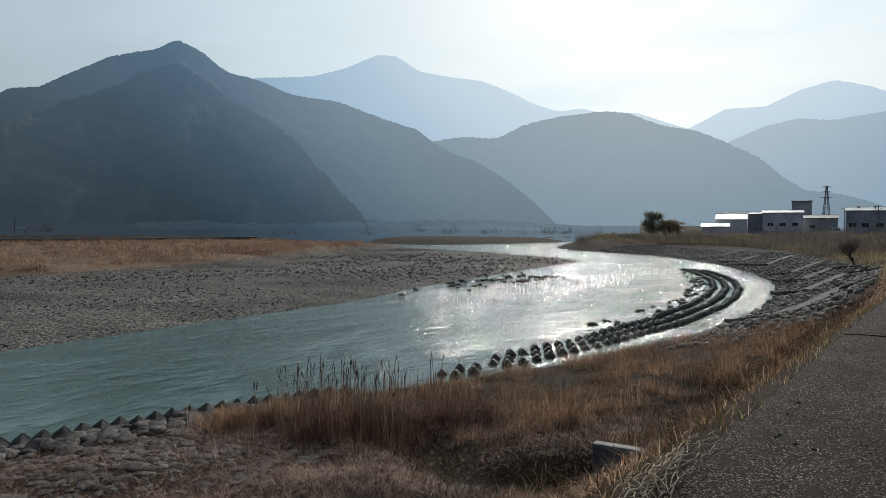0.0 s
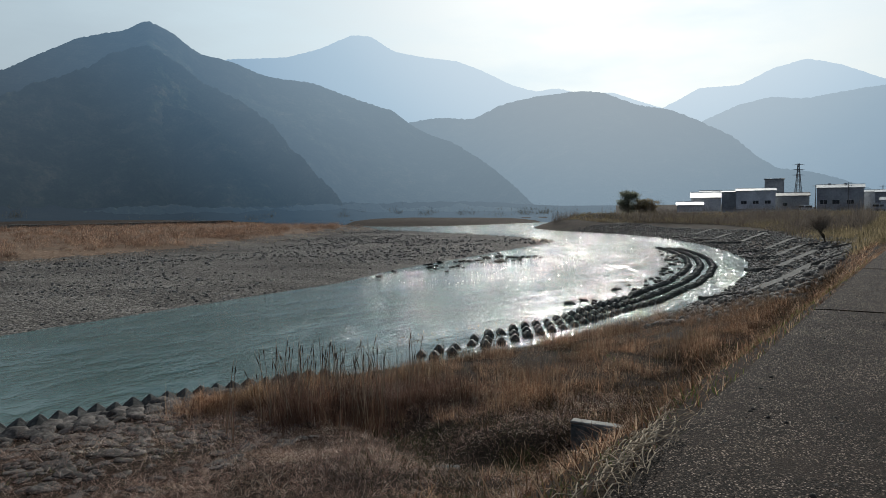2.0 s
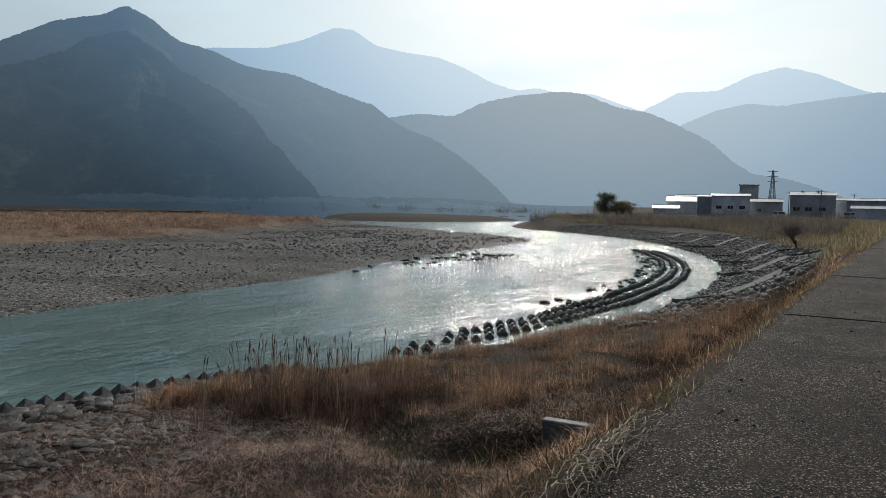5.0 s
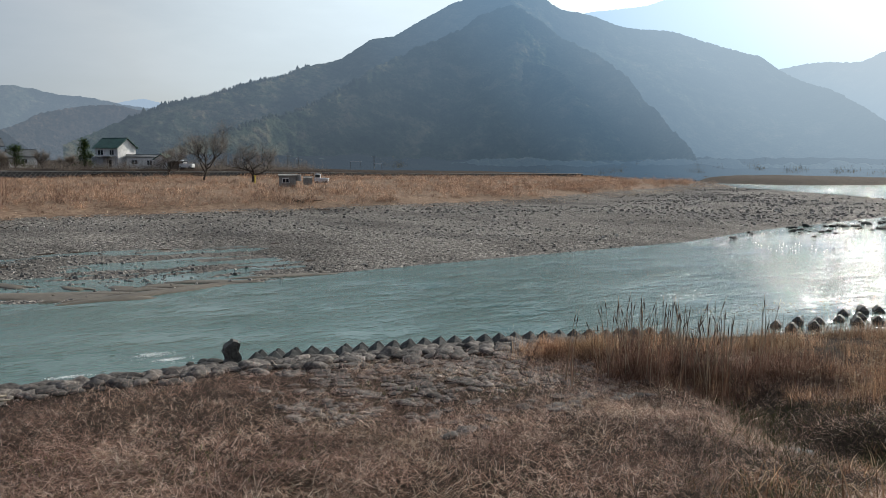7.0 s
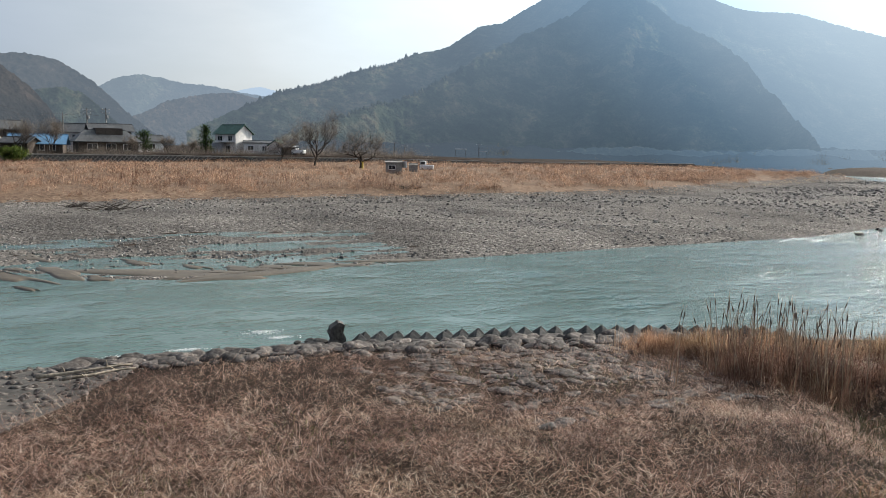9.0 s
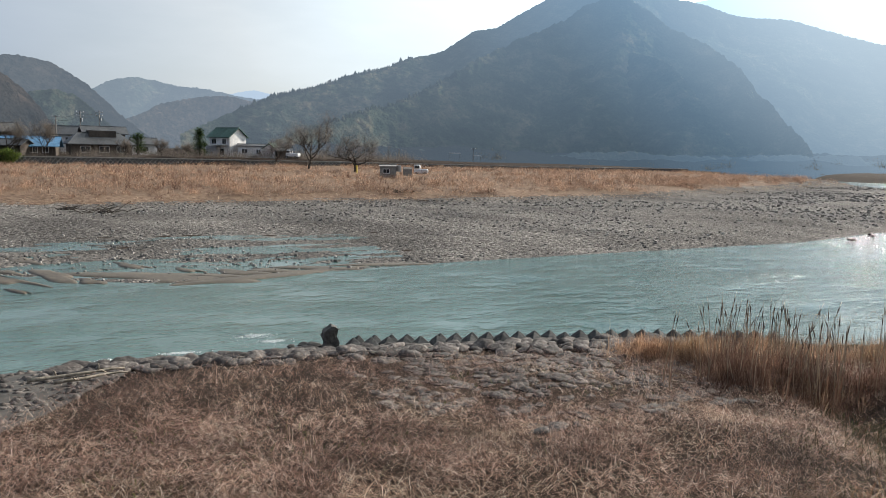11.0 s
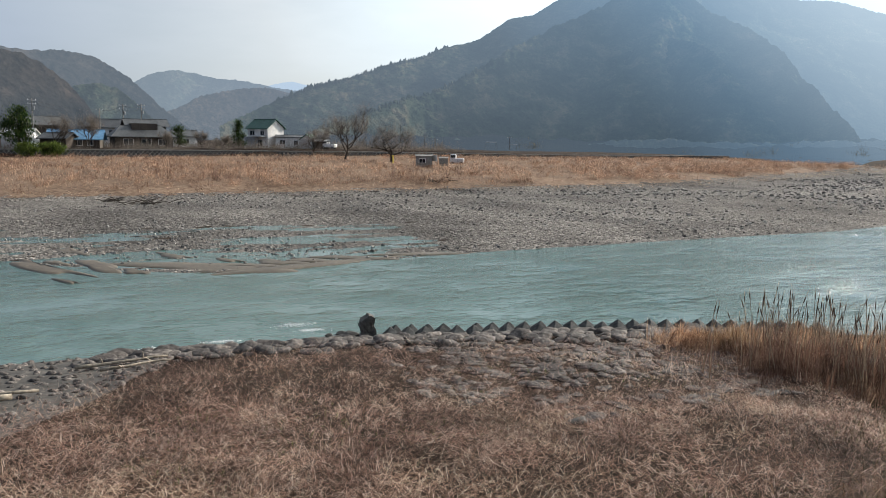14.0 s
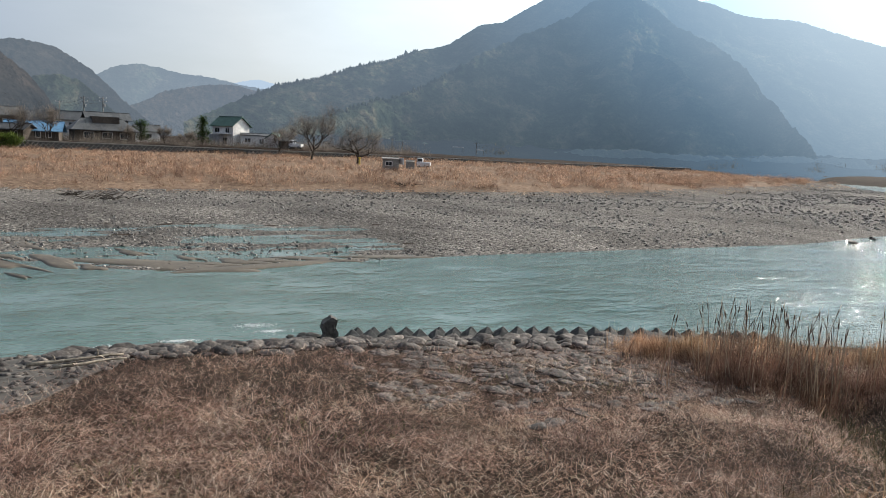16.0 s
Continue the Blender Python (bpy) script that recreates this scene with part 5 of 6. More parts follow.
# ---- driftwood ----
for k, (a, s, ln, rad, turn) in enumerate(((-1.3, 15.6, 1.9, 0.045, 14), (-1.0, 15.2, 1.5, 0.04, 22), (-4.2, 13.4, 3.2, 0.06, 8), (-3.6, 13.0, 1.3, 0.11, 5), (-5.0, 13.1, 1.6, 0.05, 20))):
    bm = bmesh.new()
    pts = []
    for i in range(8):
        u_ = (i / 7 - 0.5) * ln
        x, y = to_xy(a + u_ * math.cos(radians(turn)), s + u_ * math.sin(radians(turn)) + 0.05 * math.sin(i * 1.3 + k))
        pts.append((x, y, ground_at(x, y) + rad * 1.3 + 0.08))
    tube(bm, pts, [rad * (1 - 0.07 * i) for i in range(8)], 8)
    for j in (2, 5):
        p = Vector(pts[j])
        tube(bm, [p, p + Vector((rng.uniform(-0.2, 0.2), rng.uniform(-0.2, 0.2), 0.12)), p + Vector((rng.uniform(-0.35, 0.35), rng.uniform(-0.35, 0.35), 0.16))], [rad * 0.5, rad * 0.35, rad * 0.15], 6)
    tagged(part("driftwood_branch", bm, M_driftwood, None, "", True), "bleached driftwood branch lying on the mortared bank", "driftwood", "driftwood on the near bank")


# ---- cattails ----
def cattail(seed):
    r = np.random.default_rng(seed)
    root = thing("cattail", 0, 0, 0, 0, "dry cattail with a brown seed head", "cattail", "cattails on the river bench")
    h = r.uniform(1.2, 1.9)
    lx, ly = r.normal(0, 0.07, 2)
    line = [Vector((lx * h * k * k, ly * h * k * k, h * k)) for k in np.linspace(0, 1, 7)]
    bm = bmesh.new()
    tube(bm, line, [0.008, 0.008, 0.0075, 0.007, 0.006, 0.005, 0.003], 5)
    part("stalk", bm, M_twig, root, "", True)
    bm = bmesh.new()
    p, q = line[-2], line[-1]
    top_ = p.lerp(q, 0.55)
    tube(bm, [p, p.lerp(top_, 0.08), p.lerp(top_, 0.5), p.lerp(top_, 0.92), top_], [0.005, 0.0095, 0.011, 0.0095, 0.004], 8)
    part("seed_head", bm, M_head, root, "dark brown velvety seed head", True)
    for k in range(2):
        bm = bmesh.new()
        t = r.uniform(0, 6.28)
        d = Vector((math.cos(t), math.sin(t), 0))
        sd = Vector((-d.y, d.x, 0)) * 0.011
        hh = h * r.uniform(0.55, 0.9)
        rows = [(d * (0.02 + 0.3 * w ** 2.5) + Vector((0, 0, hh * (w - 0.25 * w ** 3))), 1 - 0.85 * w) for w in np.linspace(0, 1, 6)]
        vs = [(bm.verts.new(c - sd * g), bm.verts.new(c + sd * g)) for c, g in rows]
        for (a_, b_), (c_, d_) in zip(vs[:-1], vs[1:]):
            bm.faces.new((a_, b_, d_, c_))
        part("leaf", bm, M_cattail, root)
    return root


first = [cattail(300 + k) for k in range(6)]
for k in range(95):
    if k < 20:
        a, s = 12.1 + rng.uniform(0, 1.2), 11.8 - rng.uniform(0, 1.4)
    else:
        a, s = 12.6 + rng.normal(0, 1.0), 10.5 - rng.uniform(-0.5, 2.1)
    x, y = to_xy(a, s)
    m = pose(x, y, ground_at(x, y) - 0.03, rng.normal(0, 4), rng.normal(0, 4), rng.uniform(0, 360))
    if k < 6:
        first[k].matrix_world = m
    else:
        copy_thing(first[k % 6], m)
sh = strewn(10.6, 17, 6.5, 12.4, 3600, lambda a, s: np.exp(-((a - 13.2) / 1.2) ** 2 - ((s - 10.0 + (a - 12) * 0.4) / 0.9) ** 2))
tagged(blade_mesh("cattail_leaves", to_xy(sh[:, 0], sh[:, 1]), (0.3, 1.05), (0.004, 0.008), (0.05, 0.95), M_cattail, curl=1.4), "dense dead russet cattail leaves", "reeds", kind="stuff")
sh = strewn(9.6, 17, 5.5, 12.8, 62000, lambda a, s: np.exp(-((a - 12.5) / 1.6) ** 2 - ((s - 9.7 + (a - 12) * 0.4) / 1.5) ** 2) * (0.2 + 0.8 * clumpy(np.stack([a, s], 1), 1.3, 93)))
tagged(blade_mesh("fallen_cattail_leaves", to_xy(sh[:, 0], sh[:, 1]), (0.15, 0.6), (0.004, 0.008), (0.3, 1.15), M_cattail, land(to_xy(sh[:, 0], sh[:, 1])) + 0.15 * rng.uniform(0, 1, len(sh)), 1.4), "bent and fallen cattail leaves in a tangled heap", "reeds", kind="stuff")
ck = strewn(10.4, 17, 6.5, 13.2, 1500, lambda a, s: np.exp(-((a - 12.9) / 1.5) ** 2 - ((s - 9.9 + (a - 12) * 0.45) / 1.35) ** 2) * (0.15 + 0.85 * clumpy(np.stack([a, s], 1), 1.5, 95, 0.42, 0.58)))
tagged(clump_mesh("reed_tangle", to_xy(ck[:, 0], ck[:, 1]), (0.25, 0.6), 110, (0.12, 0.5), (0.003, 0.007), M_cattail, 1.25, 0.85), "bushy heaps of dead russet reed leaves", "reeds", kind="stuff")
ck = np.array([(11.45, 13.1), (11.75, 12.8), (12.0, 12.6), (11.6, 12.6), (12.3, 12.3), (12.2, 12.0)])
tagged(clump_mesh("russet_tuft", to_xy(ck[:, 0], ck[:, 1]), (0.4, 0.6), 900, (0.2, 0.6), (0.003, 0.006), M_tall, 1.1, 0.8), "rounded tuft of feathery russet grass", "dry grass", kind="stuff")
sh = strewn(9.6, 13, 11.5, 14.6, 4000, lambda a, s: np.exp(-((a - 11.3) / 0.5) ** 2 - ((s - 13.0) / 0.6) ** 2))
tagged(blade_mesh("pampas_tuft", to_xy(sh[:, 0], sh[:, 1]), (0.3, 0.95), (0.003, 0.006), (0.0, 0.55), M_tall, curl=0.9), "feathery russet grass tuft by the waterline", "dry grass", kind="stuff")


# white water where the current breaks over stones
M_foam = speckled("river_foam", (0.6, 0.63, 0.62), (0.72, 0.74, 0.73), (0.82, 0.83, 0.82), 20, 2, 0.6, 0.2, 0.01)
for k, (a, s, la, ls) in enumerate(((2.95, 19.2, 0.5, 0.13), (3.3, 18.5, 0.4, 0.08), (-0.7, 17.75, 0.5, 0.12), (0.9, 18.0, 0.45, 0.06))):
    n = 260
    p = np.stack([a + rng.normal(0, la / 2, n), s + rng.normal(0, ls, n)], 1)
    tagged(chips("foam_patch", to_xy(p[:, 0], p[:, 1]), rng.uniform(0.015, 0.05, n), M_foam, np.full(n, WATER - 0.004)), "white foam of the breaking current", "foam", kind="stuff")
sp = strewn(40, 110, 18, 45, 2600, lambda a, s: within(np.stack([a, s], 1), river_poly) * clumpy(np.stack([a * 0.4, s], 1), 0.25, 171, 0.5, 0.65))
tagged(chips("rapids_foam", to_xy(sp[:, 0], sp[:, 1]), rng.uniform(0.03, 0.12, len(sp)), M_foam, np.full(len(sp), WATER - 0.006)), "small white crests on the river shallows", "foam", kind="stuff")

# dry seed heads standing over the russet grass
hd = strewn(13, 31, 3, 12, 9000, tall_keep)
hxy = to_xy(hd[:, 0], hd[:, 1])
hz_ = land(hxy)
tagged(blade_mesh("seed_stalks", hxy, (0.75, 0.8), (0.003, 0.005), (0.0, 0.06), M_twig, hz_, 0.02), "thin dry stalks over the russet grass", "stalks", kind="stuff")
hl = 0.775 * uneven(hxy)
tagged(chips("seed_heads", hxy, rng.uniform(0.016, 0.042, len(hd)), M_twig, hz_ + hl * 0.95), "pale dry seed heads on thin stalks", "seed heads", kind="stuff")


# ---- buildings, trees and poles beyond the banks ----
# white, grey and dark wall tones are paled to carry the distance haze
M_white_wall = speckled("white_painted_wall", (0.62, 0.61, 0.60), (0.74, 0.73, 0.71), (0.82, 0.81, 0.79), 3, 0.4, 0.8, 0.1, 0.01)
M_grey_wall = speckled("grey_metal_cladding", (0.56, 0.58, 0.60), (0.68, 0.70, 0.72), (0.78, 0.79, 0.80), 2, 0.3, 0.7, 0.1, 0.01)
M_dark_wall = speckled("dark_weathered_wall", (0.28, 0.3, 0.32), (0.38, 0.40, 0.42), (0.48, 0.5, 0.52), 2, 0.3, 0.8, 0.1, 0.01)
M_brown_wall = speckled("brown_timber_wall", (0.035, 0.028, 0.023), (0.07, 0.056, 0.046), (0.12, 0.098, 0.08), 5, 0.5, 0.85, 0.2, 0.01)
M_green_roof = speckled("green_metal_roof", (0.025, 0.07, 0.055), (0.045, 0.105, 0.085), (0.075, 0.15, 0.12), 3, 0.4, 0.6, 0.1, 0.01)
M_blue_roof = speckled("faded_blue_metal_roof", (0.05, 0.14, 0.26), (0.085, 0.21, 0.36), (0.15, 0.29, 0.43), 3, 0.5, 0.5, 0.1, 0.01)
M_tile_roof = speckled("grey_tile_roof", (0.04, 0.042, 0.045), (0.075, 0.077, 0.08), (0.13, 0.13, 0.13), 4, 0.5, 0.55, 0.3, 0.02)
M_pale_roof = speckled("pale_metal_roof", (0.5, 0.5, 0.48), (0.62, 0.62, 0.6), (0.72, 0.72, 0.7), 2, 0.3, 0.35, 0.05, 0.01, 0.0)
M_pole = speckled("grey_pole_concrete", (0.12, 0.115, 0.11), (0.2, 0.195, 0.185), (0.28, 0.27, 0.26), 5, 0.5, 0.85, 0.1, 0.01)
M_steel = speckled("galvanised_steel", (0.2, 0.21, 0.22), (0.28, 0.29, 0.3), (0.36, 0.37, 0.38), 4, 0.4, 0.5, 0.1, 0.01, 0.0, 0.6)
M_yellow = speckled("yellow_paint", (0.45, 0.33, 0.05), (0.6, 0.45, 0.08), (0.68, 0.54, 0.14), 8, 1, 0.6, 0.1, 0.005)
M_rubber = speckled("black_rubber", (0.01, 0.01, 0.01), (0.02, 0.02, 0.02), (0.035, 0.035, 0.035), 20, 2, 0.9, 0.1, 0.003)


def glass_material():
    m, n, l, p = mat("dark_window_glass")
    p.inputs["Base Color"].default_value = (0.02, 0.025, 0.03, 1)
    p.inputs["Roughness"].default_value = 0.08
    return m


M_glass = glass_material()


def window_in(parent, x, z, w, h, y, frame_mat):
    """A window on a wall that faces -y: frame, sill and pane."""
    bm = bmesh.new()
    t = 0.07
    for cx, cz, sx, sz in ((x, z + h / 2, w + t, t), (x, z - h / 2, w + t, t), (x - w / 2, z, t, h), (x + w / 2, z, t, h), (x, z, t * 0.7, h)):
        box(bm, cx, y - 0.03, cz, sx, 0.08, sz)
    win = part("window", bm, frame_mat, parent)
    bm = bmesh.new()
    box(bm, x, y - 0.012, z, w, 0.02, h)
    part("pane", bm, M_glass, win)


def gable_house(name, x, y, z, rz, w, d, h, rise, wall_mat, roof_mat, label, category="house", over=0.45, windows=(), hip=0.0, lean=0.0):
    """w along the ridge, d across it; the front faces -y of the house. lean lifts the back eaves for a single pitch."""
    root = thing(name, x, y, z, rz, label, category)
    bm = bmesh.new()
    lo = [bm.verts.new((sx * w / 2, sy * d / 2, -0.6)) for sx, sy in ((-1, -1), (1, -1), (1, 1), (-1, 1))]
    hi = [bm.verts.new((sx * w / 2, sy * d / 2, h)) for sx, sy in ((-1, -1), (1, -1), (1, 1), (-1, 1))]
    for k in range(4):
        bm.faces.new((lo[k], lo[(k + 1) % 4], hi[(k + 1) % 4], hi[k]))
    if hip == 0:
        r0, r1 = bm.verts.new((-w / 2, 0, h + rise)), bm.verts.new((w / 2, 0, h + rise))
        bm.faces.new((hi[3], hi[0], r0))
        bm.faces.new((hi[1], hi[2], r1))
    part("wall", bm, wall_mat, root)
    bm = bmesh.new()
    k = rise / (d / 2)
    rw = w / 2 + over - hip
    for sy in (-1, 1):
        q = [(-w / 2 - over, sy * (d / 2 + over), h - k * over), (w / 2 + over, sy * (d / 2 + over), h - k * over), (rw, 0, h + rise), (-rw, 0, h + rise)]
        top_ = [bm.verts.new((px, py, pz + 0.16)) for px, py, pz in q]
        low = [bm.verts.new((px, py, pz + 0.02)) for px, py, pz in q]
        bm.faces.new(top_)
        bm.faces.new(low[::-1])
        for i in range(4):
            bm.faces.new((low[i], low[(i + 1) % 4], top_[(i + 1) % 4], top_[i]))
    if hip:
        for sx in (-1, 1):
            q = [(sx * (w / 2 + over), -d / 2 - over, h - k * over), (sx * (w / 2 + over), d / 2 + over, h - k * over), (sx * rw, 0, h + rise)]
            top_ = [bm.verts.new((px, py, pz + 0.16)) for px, py, pz in q]
            bm.faces.new(top_)
    bmesh.ops.recalc_face_normals(bm, faces=list(bm.faces))
    roof = part("roof", bm, roof_mat, root)
    bm = bmesh.new()
    box(bm, 0, 0, h + rise + 0.17, rw * 2, 0.22, 0.12, 0, 0.02)
    part("ridge_cap", bm, roof_mat, roof)
    n = int(w / 0.9)
    for i in range(n + 1):                       # standing seams of the front pitch
        bm = bmesh.new()
        px = -rw + 2 * rw * i / max(n, 1)
        a0, a1 = Vector((px, -d / 2 - over, h - k * over + 0.17)), Vector((px, 0, h + rise + 0.17))
        tube(bm, [a0, a1], [0.03, 0.03], 4)
        part("roof_seam", bm, roof_mat, roof)
    for wx, wz, ww, wh in windows:
        window_in(root, wx, wz, ww, wh, -d / 2, M_white_wall if wall_mat is not M_white_wall else M_grey_wall)
    return root


def place(az, d):
    x, y = bearing(az, d)
    return x, y, ground_at(x, y)


def face(az):
    """Turn that lets a front face the river."""
    return az


# village on the far side
x, y, z = place(48.7, 166)
h1 = gable_house("house", x, y, z, face(49) - 48, 6.2, 4.6, 4.3, 1.7, M_white_wall, M_green_roof, "white two-storey house with a green metal roof", windows=((-1.6, 3.2, 1.5, 1.0), (1.5, 3.2, 1.2, 1.0), (0.5, 1.0, 1.8, 1.4)))
bm = bmesh.new()
box(bm, -1.5, -2.7, 1.15, 3.4, 1.2, 2.3, 0, 0.03)
part("porch", bm, M_dark_wall, h1, "dark timber porch")
bm = bmesh.new()
box(bm, 0.4, -2.9, 2.45, 4.6, 1.9, 0.14, 0, 0.03)
part("canopy", bm, M_pale_roof, h1, "white flat canopy")
x, y, z = place(46.7, 163)
gable_house("annex", x, y, z, face(46), 7.2, 4, 2.3, 0.35, M_white_wall, M_tile_roof, "low pale grey annex beside the white house", "outbuilding", 0.2, windows=((-2.2, 1.3, 1.2, 0.9), (0.6, 1.2, 0.9, 1.0), (2.5, 1.2, 1.1, 1.2)))
x, y, z = place(45.5, 160)
gable_house("shed", x, y, z, face(45) + 70, 3.4, 2.6, 2.0, 0.9, M_white_wall, M_green_roof, "small white shed with a pale green roof", "shed", 0.3, windows=((0, 1.2, 0.8, 0.8),))
x, y, z = place(44.6, 158)
gable_house("lean_to", x, y, z, face(45), 3.0, 2.4, 1.6, 0.5, M_brown_wall, M_tile_roof, "brown timber lean-to with a grey roof", "shed", 0.3)
x, y, z = place(61.5, 158)
gable_house("blue_roofed_house", x, y, z, face(60) - 6, 8.5, 6.5, 1.9, 1.5, M_brown_wall, M_blue_roof, "low dark house with a faded blue metal roof", over=0.7, windows=((-2.2, 1.2, 1.4, 1.2), (0.5, 1.2, 1.6, 1.3), (2.6, 1.2, 1.0, 1.2)))
x, y, z = place(62.6, 155)
gable_house("garden_shed", x, y, z, face(60) - 30, 5, 4, 1.9, 0.9, M_brown_wall, M_tile_roof, "brown shed with a grey sheet roof", "shed", windows=((1.0, 1.1, 0.9, 0.9),))
x, y, z = place(57.4, 166)
h2 = gable_house("tiled_house", x, y, z, face(57) + 10, 11, 7.5, 2.6, 1.9, M_brown_wall, M_tile_roof, "old timber house with a dark tiled hip roof", hip=2.4, over=0.8, windows=((-3, 1.3, 1.8, 1.2), (0.4, 1.3, 1.8, 1.2), (3.4, 1.3, 1.4, 1.2)))
bm = bmesh.new()
box(bm, 0.5, 0, 4.2, 5, 3.6, 1.7)
part("upper_storey", bm, M_brown_wall, h2)
x, y, z = place(57.1, 170)
gable_house("tiled_house", x, y, z, face(57) + 10, 7.5, 5, 4.6, 1.2, M_brown_wall, M_tile_roof, "two-storey timber house behind, grey tiled gables", over=0.7, windows=((-1.5, 3.6, 1.6, 1.0), (1.6, 3.6, 1.4, 1.0)))
x, y, z = place(59.4, 182)
gable_house("tiled_house", x, y, z, face(59) - 20, 8, 6, 4.4, 1.6, M_white_wall, M_tile_roof, "pale plastered house with a grey tiled gable roof", over=0.6, windows=((-2, 3.2, 1.4, 1.0), (1.6, 3.2, 1.4, 1.0)))
x, y, z = place(63.9, 175)
gable_house("tiled_house", x, y, z, face(64) + 15, 8, 6, 4.6, 1.5, M_brown_wall, M_tile_roof, "brown house with a silvery tiled roof above the village", over=0.6, windows=((-2, 3.2, 1.4, 1.0), (1.6, 3.2, 1.4, 1.0)))
x, y, z = place(64.9, 160)
gable_house("storehouse", x, y, z, face(64) - 25, 5, 4, 2.4, 1.1, M_grey_wall, M_pale_roof, "grey storehouse with a pale sheet roof", "shed", windows=((0, 1.4, 0.8, 0.8),))
x, y, z = place(54.5, 186)
gable_house("tiled_house", x, y, z, face(54) + 15, 5, 4, 2.6, 1.2, M_white_wall, M_tile_roof, "small white house behind the brush", over=0.5, windows=((0, 1.4, 1.2, 1.0),))
# hut and shelters on the flood plain
x, y, z = place(36.75, 106)
hut = gable_house("pump_hut", x, y, z, face(36), 2.3, 2.0, 1.55, 0.12, M_concrete, M_concrete, "small grey concrete pump hut with a dark window", "hut", 0.12, windows=((-0.25, 0.95, 0.9, 0.6),))
bm = bmesh.new()
box(bm, 1.5, -0.6, 1.35, 0.1, 1.4, 0.9, 0.5)
part("leaning_sheet", bm, M_pale_roof, hut, "pale sheet propped against the hut")
x, y, z = place(35.25, 112)
gable_house("storage_box", x, y, z - 0.25, face(35), 1.3, 1.2, 1.3, 0.1, M_concrete, M_concrete, "small grey storage box on the flood plain", "box", 0.05)
for az, d, w, lab in ((31.6, 240, 3.6, "open farm shelter with a white roof"), (29.9, 245, 2.6, "low white-roofed farm shelter")):
    x, y, z = place(az, d)
    root = thing("shelter", x, y, z, az, lab, "shelter", "shelters in the fields")
    bm = bmesh.new()
    box(bm, 0, 0, 2.3 if w > 3 else 1.7, w, 3, 0.35, 0, 0.04)
    part("roof", bm, M_pale_roof, root)
    for sx in (-1, 1):
        for sy in (-1, 1):
            bm = bmesh.new()
            tube(bm, [(sx * w * 0.45, sy * 1.3, -0.4), (sx * w * 0.45, sy * 1.3, 2.2 if w > 3 else 1.6)], [0.07, 0.07], 6)
            part("post", bm, M_pole, root)


def vehicle(az, d, rz, paint, label, long=3.4, cab=0.45, z=None):
    """A small van or truck: body, glass, lamps and wheels."""
    x, y, g = place(az, d)
    root = thing("parked_van" if cab > 0.6 else "parked_truck", x, y, g if z is None else z, rz, label, "van" if cab > 0.6 else "truck")
    bm = bmesh.new()
    box(bm, 0, 0, 0.72, long, 1.5, 0.75, 0, 0.1)
    part("body", bm, paint, root)
    bm = bmesh.new()
    box(bm, -long / 2 + long * cab / 2 + 0.05, 0, 1.42, long * cab, 1.42, 0.75, 0, 0.16)
    cabin = part("cabin", bm, paint, root)
    for sy in (-1, 1):
        bm = bmesh.new()
        box(bm, -long / 2 + long * cab / 2 + 0.05, sy * 0.712, 1.45, long * cab * 0.78, 0.02, 0.42, 0, 0.004)
        part("side_glass", bm, M_glass, cabin)
    bm = bmesh.new()
    box(bm, -long / 2 + 0.045, 0, 1.45, 0.02, 1.2, 0.42)
    part("windscreen", bm, M_glass, cabin)
    for sx in (-0.32, 0.32):
        for sy in (-1, 1):
            bm = bmesh.new()
            tube(bm, [(sx * long, sy * 0.6, 0.29), (sx * long, sy * 0.78, 0.29)], [0.29, 0.29], 14)
            wheel = part("tyre", bm, M_rubber, root)
            bm = bmesh.new()
            tube(bm, [(sx * long, sy * 0.7, 0.29), (sx * long, sy * 0.79, 0.29)], [0.16, 0.16], 10)
            part("rim", bm, M_steel, wheel)
    for sy in (-0.5, 0.5):
        bm = bmesh.new()
        box(bm, -long / 2 - 0.005, sy, 0.8, 0.03, 0.25, 0.16)
        part("headlamp", bm, M_pale_roof, root)
    return root


M_white_paint = speckled("white_car_paint", (0.6, 0.6, 0.6), (0.7, 0.7, 0.7), (0.76, 0.76, 0.76), 2, 0.5, 0.3, 0.0, 0.01)
vehicle(34.2, 122, 30, M_white_paint, "small white pickup truck parked in the fields", 2.3, 0.42, ground_at(*bearing(34.2, 122)) - 0.25)
vehicle(44.0, 157, 20, M_white_paint, "small white truck parked by the village wall", 3.0, 0.42)
# marker post
x, y, z = place(39.15, 118)
post = thing("marker_post", x, y, z, 39, "short yellow marker post in dry grass", "post")
bm = bmesh.new()
tube(bm, [(0, 0, -0.2), (0, 0, 1.2)], [0.14, 0.13], 8)
part("shaft", bm, M_yellow, post)
bm = bmesh.new()
box(bm, 0, 0, 1.25, 0.4, 0.4, 0.12, 0, 0.02)
part("cap", bm, M_yellow, post)


# lattice-faced village wall
def plan_line(line, n):
    d = np.concatenate([[0], np.cumsum(np.hypot(*np.diff(line, axis=0).T))])
    k = np.linspace(0, d[-1], n)
    return np.stack([np.interp(k, d, line[:, 0]), np.interp(k, d, line[:, 1])], 1), d[-1]


wall_root = tagged(new("wall_village"), "grey concrete lattice retaining wall along the village road", "wall", kind="structure")
wl_pts, wl_len = plan_line(smooth(WALL_LINE)[smooth(WALL_LINE)[:, 0] < 136], 240)
top_z = np.interp(wl_pts[:, 0], (-160, 0, 40, 90, 200), (-0.3, -0.42, -0.6, -1.1, -1.15))
front = to_xy(wl_pts[:, 0], wl_pts[:, 1] - 0.25)
behind = to_xy(wl_pts[:, 0], wl_pts[:, 1] + 0.45)
